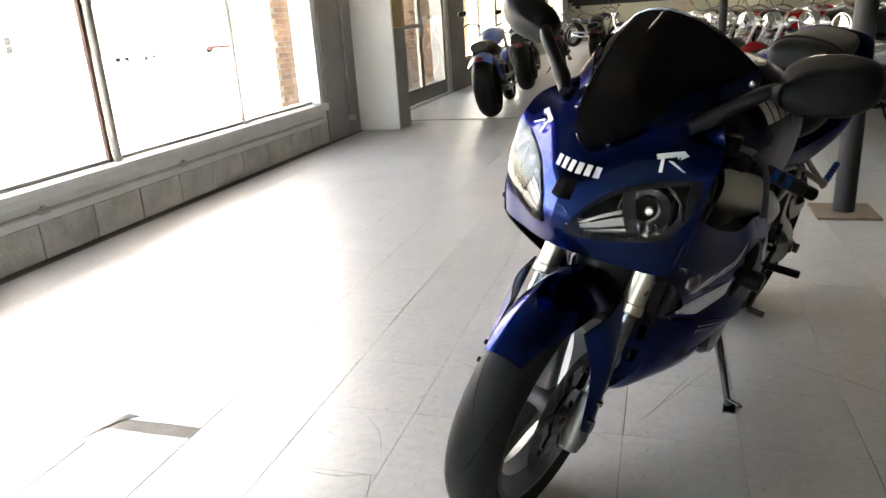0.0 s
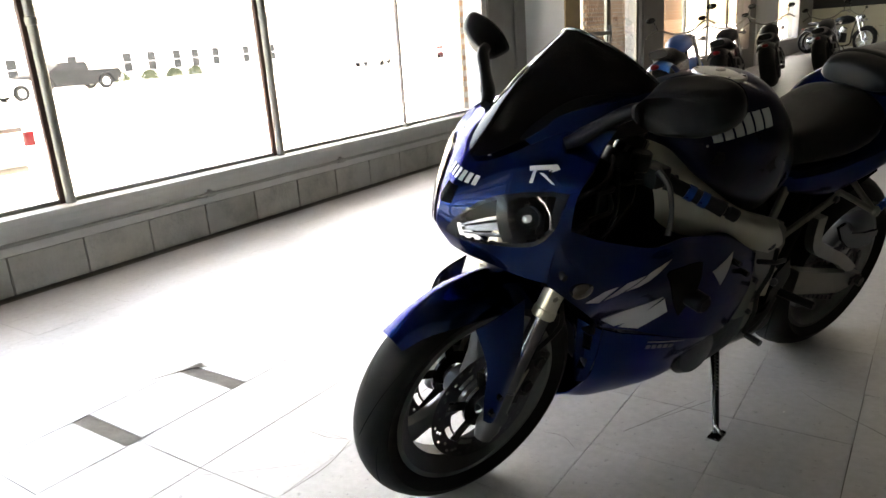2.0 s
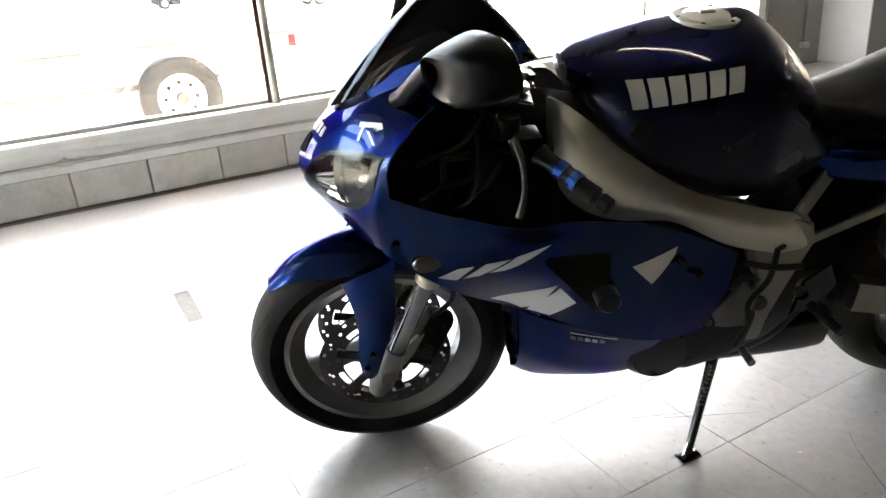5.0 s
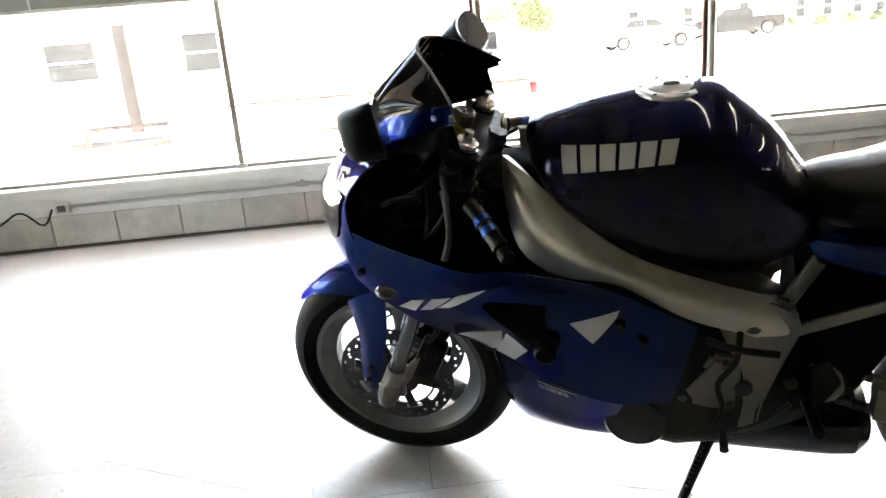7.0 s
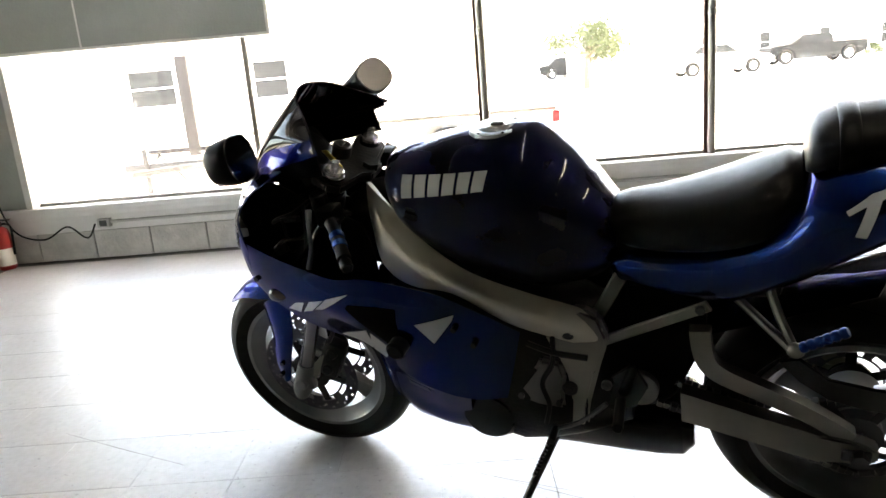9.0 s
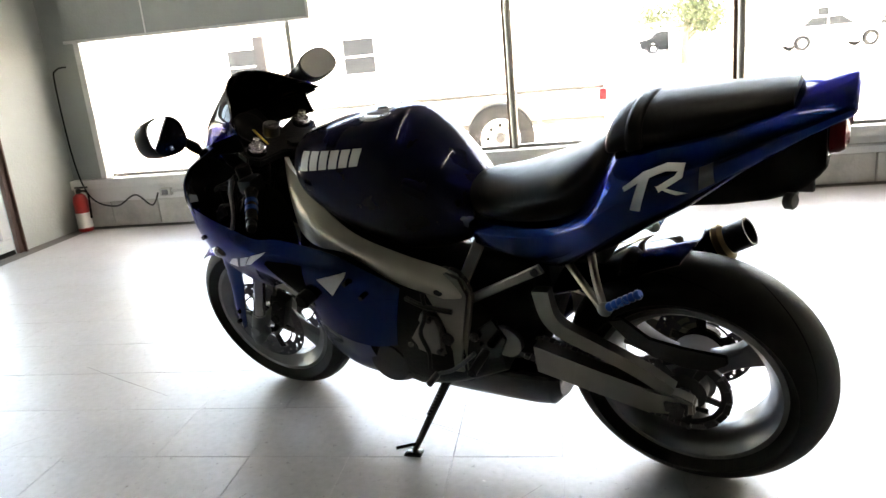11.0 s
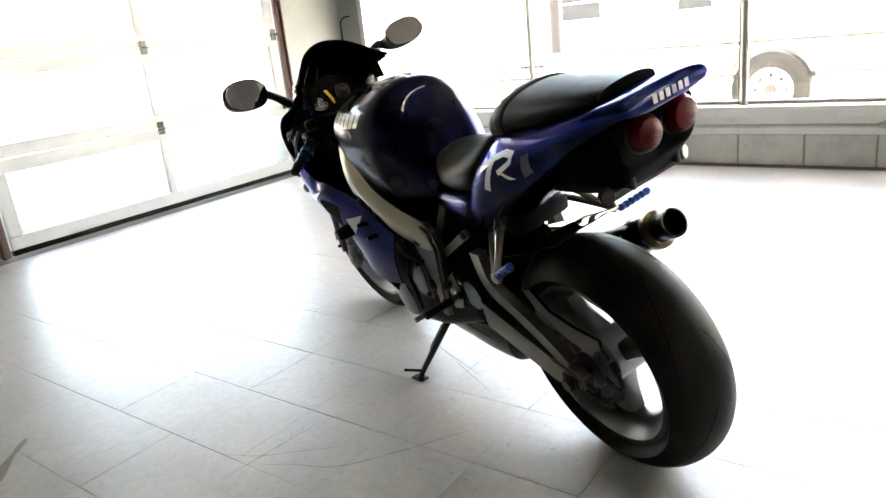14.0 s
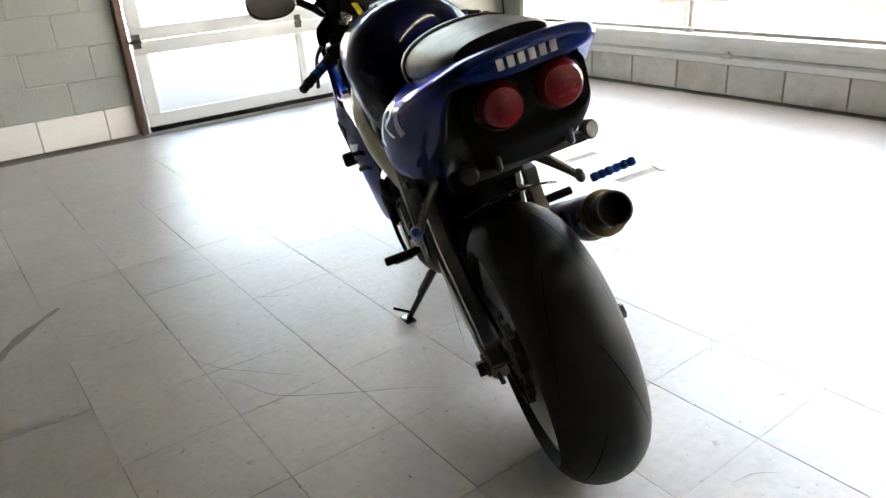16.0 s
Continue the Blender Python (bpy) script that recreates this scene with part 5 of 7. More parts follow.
tray = part("undertray", blob([(0.12, 0.86, 0.735, 0.09, 0.80, 4, 3), (0.03, 0.89, 0.775, 0.10, 0.84, 4, 3), (-0.06, 0.93, 0.778, 0.10, 0.86, 4, 3), (-0.16, 0.955, 0.79, 0.102, 0.88, 4, 3), (-0.225, 0.97, 0.81, 0.102, 0.90, 4, 3), (-0.265, 0.972, 0.85, 0.102, 0.92, 4, 4), (-0.280, 0.970, 0.870, 0.098, 0.93, 4, 4)], 28, 20), M_GROOVE, bike, "black plastic undertray")
for y in (0.042, -0.050):
    tl = part("tail_light", lathe([(0.001, 0.0), (0.031, 0.0), (0.036, -0.010), (0.034, -0.024), (0.028, -0.034), (0.012, -0.039), (0.001, -0.040)], 36, (0, 0, 0), axis="X"), M_RED, bike, "round red tail light")
    tl.matrix_basis = pose(-0.272, y, 0.928)
    part("lens_ring", lathe([(0.034, 0.006), (0.039, 0.006), (0.040, -0.008), (0.0355, -0.010)], 36, (0, 0, 0), axis="X"), M_BLACKG, tl)
    part("lens_mark", join(*[box(0.002, 0.03, 0.004, (-0.0385, 0, dz), 0.001, 1) for dz in (-0.012, -0.004, 0.006)]), M_RED, tl)
part("plate_bracket", join(box(0.02, 0.19, 0.018, (-0.222, 0, 0.815), 0.005), *[cyl((-0.215, s * 0.098, 0.82), (-0.232, s * 0.105, 0.822), 0.016, 16, bevel=0.003) for s in (1, -1)], box(0.03, 0.012, 0.06, (-0.245, 0.06, 0.85), 0.004, 1), box(0.03, 0.012, 0.06, (-0.245, -0.06, 0.85), 0.004, 1)), M_STEEL, bike, "bare licence plate bracket")

# foot rests
for s in (1, -1):
    br = part("footrest_hanger", join(tube([(0.245, s * 0.098, 0.655), (0.19, s * 0.145, 0.625), (0.135, s * 0.188, 0.592)], 0.009, 8, 10), tube([(0.178, s * 0.105, 0.685), (0.158, s * 0.145, 0.640), (0.130, s * 0.188, 0.592)], 0.009, 8, 10), ball((0.128, s * 0.190, 0.592), 0.017, 0.012, 0.017)), M_ALU, bike, "polished passenger footrest hanger")
    p0, p1 = (V(0.121, 0.191, 0.598), V(0.044, 0.194, 0.645)) if s > 0 else (V(0.135, -0.215, 0.572), V(0.128, -0.318, 0.578))
    part("foot_peg", tube([p0 + (p1 - p0) * t for t in np.linspace(0, 1, 19)], [0.011 if k % 3 else 0.0085 for k in range(19)], 12), M_BLUEAN, br, "blue anodised foot peg")
    part("rider_peg", cyl((0.47, s * 0.17, 0.405), (0.46, s * 0.27, 0.41), 0.012, 12, bevel=0.003), M_BLACKP, bike)
    part("heel_plate", prism([(0.50, 0.36), (0.44, 0.38), (0.41, 0.44), (0.44, 0.50), (0.49, 0.46)], s * 0.150, s * 0.158, "XZ", 0.003), M_BLACKG, bike)
part("gear_lever", join(tube([(0.50, 0.18, 0.40), (0.56, 0.195, 0.35), (0.62, 0.20, 0.325)], 0.006, 8, 8), cyl((0.62, 0.20, 0.325), (0.62, 0.245, 0.325), 0.009, 10)), M_STEEL, bike)

# side stand
stand_top, stand_foot = V(0.645, 0.14, 0.245), V(0.728, 0.262, 0.072)
ss = part("side_stand", tube([stand_top, stand_top * 0.55 + stand_foot * 0.45, stand_foot], [0.013, 0.011, 0.009], 12), M_BLACKG, bike, "black side stand, folded out")
part("foot_pad", turn(box(0.052, 0.034, 0.010, (0, 0, 0), 0.004, 2), Matrix.Translation(stand_foot + V(0.0, 0.004, -0.004)) @ pose(0, 0, 0, 14, 0, 15)), M_BLACKG, ss)
part("tang", tube([stand_foot + V(-0.004, -0.012, 0.018), stand_foot + V(0.03, 0.035, 0.036)], 0.005, 8), M_BLACKG, ss)
part("spring", tube([stand_top + V(0.01 + 0.006 * math.cos(t * 1.5), 0.014 + 0.006 * math.sin(t * 1.5), -0.005) + (stand_foot - stand_top) * (0.42 * t / 40) for t in range(41)], 0.002, 6), M_STEEL, ss)

# nose fairing, screen and lamps
M_COVER = lens_mat("clear_lamp_cover", 0.95)
N0 = [(1.472, 0, 0.702), (1.458, 0.05, 0.698), (1.428, 0.105, 0.692), (1.398, 0.155, 0.686), (1.362, 0.192, 0.680), (1.335, 0.197, 0.672)]
N1 = [(1.509, 0, 0.757), (1.490, 0.045, 0.750), (1.447, 0.108, 0.746), (1.408, 0.160, 0.743), (1.366, 0.199, 0.738), (1.338, 0.202, 0.730)]
N2 = [(1.507, 0, 0.800), (1.484, 0.045, 0.797), (1.444, 0.108, 0.799), (1.404, 0.160, 0.801), (1.370, 0.196, 0.802), (1.346, 0.208, 0.806)]
N3 = [(1.485, 0, 0.835), (1.466, 0.045, 0.838), (1.426, 0.100, 0.848), (1.388, 0.146, 0.855), (1.360, 0.187, 0.860), (1.342, 0.207, 0.868)]
N4 = [(1.452, 0, 0.870), (1.438, 0.035, 0.878), (1.402, 0.082, 0.898), (1.366, 0.120, 0.908), (1.334, 0.163, 0.907), (1.302, 0.200, 0.918)]
N5 = [(1.425, 0, 0.892), (1.410, 0.030, 0.903), (1.362, 0.070, 0.932), (1.322, 0.102, 0.950), (1.300, 0.136, 0.945), (1.262, 0.176, 0.944)]
N6 = [(1.390, 0, 0.905), (1.372, 0.030, 0.922), (1.322, 0.066, 0.956), (1.280, 0.095, 0.980), (1.245, 0.130, 0.980), (1.215, 0.156, 0.965)]
LOW = spline([(0.020, 0.750), (0.05, 0.745), (0.09, 0.746), (0.13, 0.752), (0.162, 0.760), (0.182, 0.776), (0.195, 0.812)], 13)
UPP = spline([(0.022, 0.756), (0.045, 0.800), (0.08, 0.838), (0.112, 0.853), (0.140, 0.862), (0.166, 0.868), (0.194, 0.872)], 13)


def in_lamp(y, z):
    """True inside the headlight opening, a little within its rim."""
    poly = [(q[0], q[1]) for q in LOW] + [(q[0], q[1]) for q in UPP[::-1]]
    inside = False
    for (y0, z0), (y1, z1) in zip(poly, poly[1:] + poly[:1]):
        if (z0 > z) != (z1 > z) and y < y0 + (z - z0) * (y1 - y0) / (z1 - z0):
            inside = not inside
    return inside and min(math.hypot(y - q[0], z - q[1]) for q in poly) > 0.007


nose_bm = patch([N0, N1, N2, N3, N4, N5, N6], 22, 30, 0.004, True)
nose_tree = BVHTree.FromBMesh(nose_bm)
nose_bm.free()
nose_bm = patch([N0, N1, N2, N3, N4, N5, N6], 44, 70, 0.004, True, lambda u, v, q: in_lamp(q.y, q.z))
nose = part("nose_fairing", nose_bm, M_BLUE, bike, "glossy blue nose fairing with twin headlights")


def front_patch(quads, off, n=14, m=8):
    return decal(nose_tree, [[(0, a, b) for a, b in q] for q in quads], (-1, 0, 0), off, n, m, 3.0)


def lamp_quads(s, a=0, b=12, lo=0.0, hi=1.0):
    f = lambda i, t: (s * (LOW[i][0] * (1 - t) + UPP[i][0] * t), LOW[i][1] * (1 - t) + UPP[i][1] * t)
    return [[f(i, lo), f(i + 1, lo), f(i + 1, hi), f(i, hi)] for i in range(a, b)]


for s in (1, -1):
    lamp = part("headlight", front_patch(lamp_quads(s), 0.0045, 3, 8), M_COVER, nose, "clear almond headlight cover over dark housings")
    part("bezel", join(front_patch(lamp_quads(s, 0, 12, 0.0, 0.09), 0.003, 3, 2), front_patch(lamp_quads(s, 0, 12, 0.91, 1.0), 0.003, 3, 2), front_patch(lamp_quads(s, 0, 2), 0.003, 3, 8), front_patch(lamp_quads(s, 11, 12), 0.003, 3, 8)), M_BLACKG, lamp, "black headlight rim")
    part("lamp_housing", front_patch(lamp_quads(s), -0.055, 3, 8), M_GROOVE, lamp, "black inside of the headlight")
    for c, way, r in (((1.402, 0.133, 0.803), (0.84, 0.42, 0.22), 0.055),):
        ax = Matrix.Translation((c[0], s * c[1], c[2])) @ V(way[0], s * way[1], way[2]).to_track_quat("Z", "Y").to_matrix().to_4x4()
        prof = [(0.004, -r * 0.85), (r * 0.42, -r * 0.72), (r * 0.75, -r * 0.40), (r, 0.0), (r + 0.002, 0.0), (r * 0.78, -r * 0.44), (r * 0.44, -r * 0.78), (0.004, -r * 0.92)]
        rf = part("reflector", turn(lathe(prof, 14, axis="Z"), ax), M_FACET, lamp, "faceted bright reflector bowl", 6)
        part("bulb_shield", turn(lathe([(0.001, -r * 0.5), (r * 0.15, -r * 0.5), (r * 0.15, -r * 0.25), (r * 0.10, -r * 0.16), (0.001, -r * 0.14)], 16, axis="Z"), ax), M_CHROME, rf)
    for lo, hi in ((0.12, 0.22), (0.28, 0.46), (0.52, 0.60)):
        part("lamp_tray", front_patch(lamp_quads(s, 2, 6, lo, hi), -0.012, 3, 3), M_CHROME, lamp, "bright ribbed lower lamp tray")
    part("divider", front_patch(lamp_quads(s, 6, 7, 0.05, 0.95), -0.006, 3, 6), M_BLACKG, lamp, "black strip between the two lamps")
    for p in ((1.418, 0.030, 0.900), (1.285, 0.090, 0.977), (1.345, 0.063, 0.940)):
        part("screen_screw", ball((p[0], s * p[1], p[2] + 0.003), 0.005, 0.005, 0.004, 10, 6), M_CHROME, nose)
part("air_intake", front_patch([[(0.019, 0.808), (-0.019, 0.808), (-0.016, 0.841), (0.016, 0.841)]], 0.002, 8, 6), M_GROOVE, nose, "black square nose vent")
for k in range(6):
    part("lettering_bar", front_patch([[(0.046 - 0.0155 * k, 0.850), (0.036 - 0.0155 * k, 0.850), (0.034 - 0.0155 * k, 0.867), (0.044 - 0.0155 * k, 0.867)]], 0.0012, 4, 3), M_WHITED, nose, "white brand mark bar")
SW = [(((1.388, 0.112, 0.905), (1.361, 0.152, 0.918), (1.362, 0.157, 0.911), (1.388, 0.116, 0.896)), M_WHITED), (((1.361, 0.152, 0.918), (1.356, 0.160, 0.910), (1.366, 0.147, 0.899), (1.367, 0.143, 0.903)), M_WHITED),
      (((1.386, 0.122, 0.901), (1.383, 0.127, 0.903), (1.388, 0.130, 0.876), (1.391, 0.124, 0.875)), M_WHITED), (((1.380, 0.133, 0.897), (1.376, 0.140, 0.898), (1.366, 0.166, 0.882), (1.371, 0.160, 0.883)), M_WHITED)]
for s in (1, -1):
    for q, mt in SW:
        part("nose_emblem", decal(nose_tree, [[(a, s * b, c) for a, b, c in q]], (-0.852, -s * 0.417, -0.316), 0.0012, 8, 3, 0.3), mt, nose, "white angular emblem stroke" if mt is M_WHITED else "grey angular emblem stroke")

S0 = [(1.440, 0, 0.893), (1.425, 0.030, 0.903), (1.372, 0.068, 0.938), (1.300, 0.092, 0.978), (1.205, 0.130, 1.000), (1.115, 0.162, 1.004)]
S1 = [(1.335, 0, 1.010), (1.325, 0.038, 1.010), (1.290, 0.075, 1.018), (1.235, 0.105, 1.030), (1.170, 0.140, 1.030), (1.102, 0.174, 1.011)]
S2 = [(1.205, 0, 1.122), (1.198, 0.040, 1.116), (1.175, 0.080, 1.100), (1.145, 0.112, 1.076), (1.116, 0.145, 1.048), (1.090, 0.185, 1.016)]
screen = part("windscreen", patch([S0, S1, S2], 22, 18, 0.003, True), M_SCREEN, bike, "dark smoked double-bubble windscreen")
part("edge_trim", tube([(p[0], p[1], p[2]) for p in S2[::-1]] + [(p[0], -p[1], p[2]) for p in S2[1:]], 0.0028, 6, 40), M_BLACKG, screen)
for s in (1, -1):
    part("screen_surround", patch([[(1.368, s * 0.066, 0.940), (1.298, s * 0.092, 0.988), (1.215, s * 0.137, 1.016), (1.160, s * 0.153, 1.030), (1.106, s * 0.168, 1.042)], [(1.345, s * 0.105, 0.918), (1.27, s * 0.140, 0.952), (1.212, s * 0.158, 0.977), (1.155, s * 0.166, 0.992), (1.092, s * 0.174, 1.009)]], 20, 6, 0.004), M_BLUE, nose, "blue side of the screen mount")
    part("dash_liner", patch([[(1.370, s * 0.052, 0.930), (1.298, s * 0.078, 0.978), (1.203, s * 0.116, 1.004), (1.114, s * 0.148, 1.012)], [(1.340, s * 0.088, 0.905), (1.265, s * 0.122, 0.930), (1.185, s * 0.141, 0.940), (1.105, s * 0.152, 0.950)]], 16, 6, 0.003), M_GROOVE, nose, "black liner inside the screen mount")
    part("screen_screw", ball((1.142, s * 0.163, 1.016), 0.006, 0.006, 0.006, 10, 6), M_CHROME, nose)
part("instrument_panel", join(turn(box(0.07, 0.19, 0.13, (0, 0, 0), 0.025), pose(1.262, 0, 0.930, 0, 32, 0)), turn(lathe([(0.002, 0), (0.045, 0), (0.05, 0.012), (0.042, 0.016), (0.002, 0.014)], 28, axis="Z"), pose(1.222, 0.01, 0.962, 0, -55, 0))), M_BLACKP, bike)
part("headlight_shell", blob([(1.37, 0.80, 0.75, 0.05, 0.78, 3, 3), (1.34, 0.86, 0.71, 0.13, 0.78, 3, 3), (1.30, 0.88, 0.72, 0.14, 0.79, 3, 3), (1.24, 0.86, 0.75, 0.09, 0.80, 3, 3)], 24, 14), M_BLACKP, bike)

for s in (1, -1):
    mr = part("mirror", tube([(1.320, s * 0.130, 0.945), (1.300, s * 0.150, 0.962), (1.286, s * 0.185, 0.996), (1.268, s * 0.226, 1.030), (1.250, s * 0.240, 1.038)], [0.012, 0.017, 0.013, 0.014, 0.012], 12, 16), M_BLACKP, bike, "black fairing-mounted mirror")
    place, yaw, tilt, roll, hw, hh = ((1.188, 0.304, 1.058), 22, 8, 11, 0.082, 0.051) if s > 0 else ((1.189, -0.319, 1.052), 5, 35, 8, 0.074, 0.049)
    mc = pose(*place, 0, 0, s * yaw) @ pose(0, 0, 0, 0, tilt, 0) @ pose(0, 0, 0, s * roll, 0, 0)
    tip, rings = mc.inverted() @ V(1.268, s * 0.226, 1.030), []
    for t in (0, 0.03, 0.1, 0.2, 0.32, 0.45, 0.6, 0.74, 0.86, 0.94, 0.985, 1.0):
        k = max(0.10, (1 - t ** 1.5) ** 0.72) * (0.97 if t == 0 else 1.0)
        rings.append([V(tip.x * t + (0.042 if s > 0 else 0.012) * math.sin(math.pi * min(1, t * 1.05)) - 0.002, tip.y * t ** 2.1, tip.z * t ** 2.1) + V(0, hw * k * math.copysign(abs(math.cos(a)) ** 0.8, math.cos(a)), hh * k * math.copysign(abs(math.sin(a)) ** 0.8, math.sin(a))) for a in (2 * math.pi * q / 36 for q in range(36))])
    hous = turn(loft(rings), mc)
    part("housing", hous, M_BLACKP, mr)
    part("mirror_glass", turn(blob([(q, hh - 0.005, 0.005 - hh, hw - 0.005, 0, 2.5, 2.5) for q in (-0.001, 0.001)], 36, 2), mc @ pose(-0.0036, 0, 0)), M_MIRROR, mr)
    part("rim", turn(tube([(-0.003, (hw - 0.003) * math.copysign(abs(math.cos(a)) ** 0.8, math.cos(a)), (hh - 0.003) * math.copysign(abs(math.sin(a)) ** 0.8, math.sin(a))) for a in np.linspace(0, 2 * math.pi, 49)], 0.0022, 6), mc), M_BLACKG, mr)

# black inner panels behind the nose
for s in (1, -1):
    ip = patch([[(1.36, 0.145, 0.90), (1.28, 0.135, 0.93), (1.18, 0.13, 0.88), (1.05, 0.13, 0.82)], [(1.375, 0.165, 0.80), (1.28, 0.15, 0.81), (1.18, 0.145, 0.78), (1.03, 0.14, 0.74)], [(1.36, 0.165, 0.66), (1.27, 0.17, 0.63), (1.17, 0.165, 0.60), (1.03, 0.15, 0.60)]], 18, 14, 0.003)
    part("inner_panel", ip if s > 0 else flip(ip), M_GROOVE, bike, "black inner fairing panel")

# wiring, brackets and hoses inside the nose
for s in (1, -1):
    for pts, r, mt in (([(1.33, 0.12, 0.80), (1.27, 0.155, 0.84), (1.21, 0.15, 0.86), (1.15, 0.10, 0.90)], 0.006, M_CABLE), ([(1.31, 0.16, 0.74), (1.26, 0.172, 0.79), (1.20, 0.165, 0.80), (1.17, 0.10, 0.84)], 0.005, M_CABLE),
                       ([(1.25, 0.165, 0.72), (1.20, 0.172, 0.76), (1.15, 0.168, 0.82), (1.12, 0.12, 0.88)], 0.006, M_BLACKG), ([(1.22, 0.17, 0.72), (1.19, 0.17, 0.80), (1.185, 0.15, 0.88)], 0.004, M_CABLE)):
        part("hose", tube([(a, s * b, c) for a, b, c in pts], r, 8, 20), mt, bike)
    part("bracket", join(box(0.012, 0.02, 0.09, (1.245, s * 0.160, 0.80), 0.003, 1), box(0.05, 0.018, 0.014, (1.225, s * 0.160, 0.845), 0.003, 1)), M_BLACKP, bike, "small black bracket")
    part("connector", turn(box(0.035, 0.02, 0.026, (0, 0, 0), 0.004, 1), pose(1.275, s * 0.165, 0.765, 0, 20, 0)), M_STEEL, bike)

# side fairings and belly
A = [(1.362, 0.200, 0.806), (1.328, 0.209, 0.793), (1.27, 0.213, 0.767), (1.20, 0.217, 0.743), (1.11, 0.222, 0.718), (1.03, 0.222, 0.722), (0.95, 0.212, 0.705), (0.85, 0.206, 0.680), (0.76, 0.200, 0.635), (0.675, 0.190, 0.585)]
B1 = [(1.372, 0.197, 0.735), (1.33, 0.208, 0.705), (1.26, 0.222, 0.675), (1.17, 0.234, 0.655), (1.10, 0.240, 0.630), (1.02, 0.242, 0.615), (0.94, 0.240, 0.595), (0.85, 0.236, 0.570), (0.77, 0.226, 0.535), (0.695, 0.210, 0.500)]
C = [(1.368, 0.190, 0.678), (1.320, 0.202, 0.638), (1.245, 0.196, 0.575), (1.185, 0.165, 0.520), (1.128, 0.136, 0.472), (1.05, 0.168, 0.456), (0.97, 0.205, 0.438), (0.88, 0.222, 0.414), (0.80, 0.218, 0.400), (0.725, 0.204, 0.405)]
C2 = [(1.100, 0.122, 0.446), (1.06, 0.148, 0.438), (0.99, 0.188, 0.434), (0.92, 0.212, 0.420), (0.86, 0.218, 0.406), (0.815, 0.214, 0.396)]
C3 = [(1.094, 0.112, 0.360), (1.055, 0.137, 0.346), (0.99, 0.158, 0.332), (0.92, 0.174, 0.322), (0.875, 0.180, 0.322), (0.835, 0.182, 0.328)]
D = [(1.092, 0.100, 0.292), (1.05, 0.120, 0.274), (0.99, 0.136, 0.258), (0.93, 0.144, 0.247), (0.885, 0.147, 0.246), (0.850, 0.148, 0.250)]
E_ = [(1.090, 0.050, 0.205), (1.05, 0.062, 0.185), (0.99, 0.066, 0.174), (0.93, 0.068, 0.170), (0.885, 0.070, 0.170), (0.845, 0.072, 0.172)]
F_ = [(1.092, 0.0, 0.156), (1.05, 0.0, 0.146), (0.99, 0.0, 0.140), (0.93, 0.0, 0.138), (0.88, 0.0, 0.138), (0.835, 0.0, 0.140)]
YZ = [((1.272, 0, 0.620), (1.236, 0, 0.612), (1.205, 0, 0.652), (1.235, 0, 0.646)), ((1.225, 0, 0.616), (1.195, 0, 0.623), (1.140, 0, 0.668), (1.185, 0, 0.658)), ((1.180, 0, 0.632), (1.150, 0, 0.640), (1.066, 0, 0.688), (1.13, 0, 0.672))]
TRI = [((1.168, 0, 0.522), (1.100, 0, 0.474), (1.070, 0, 0.498), (1.048, 0, 0.585)), ((1.090, 0, 0.472), (1.045, 0, 0.466), (1.004, 0, 0.524), (1.041, 0, 0.576))]
TRI2 = [((0.909, 0, 0.616), (0.867, 0, 0.570), (0.822, 0, 0.622), (0.816, 0, 0.636))]
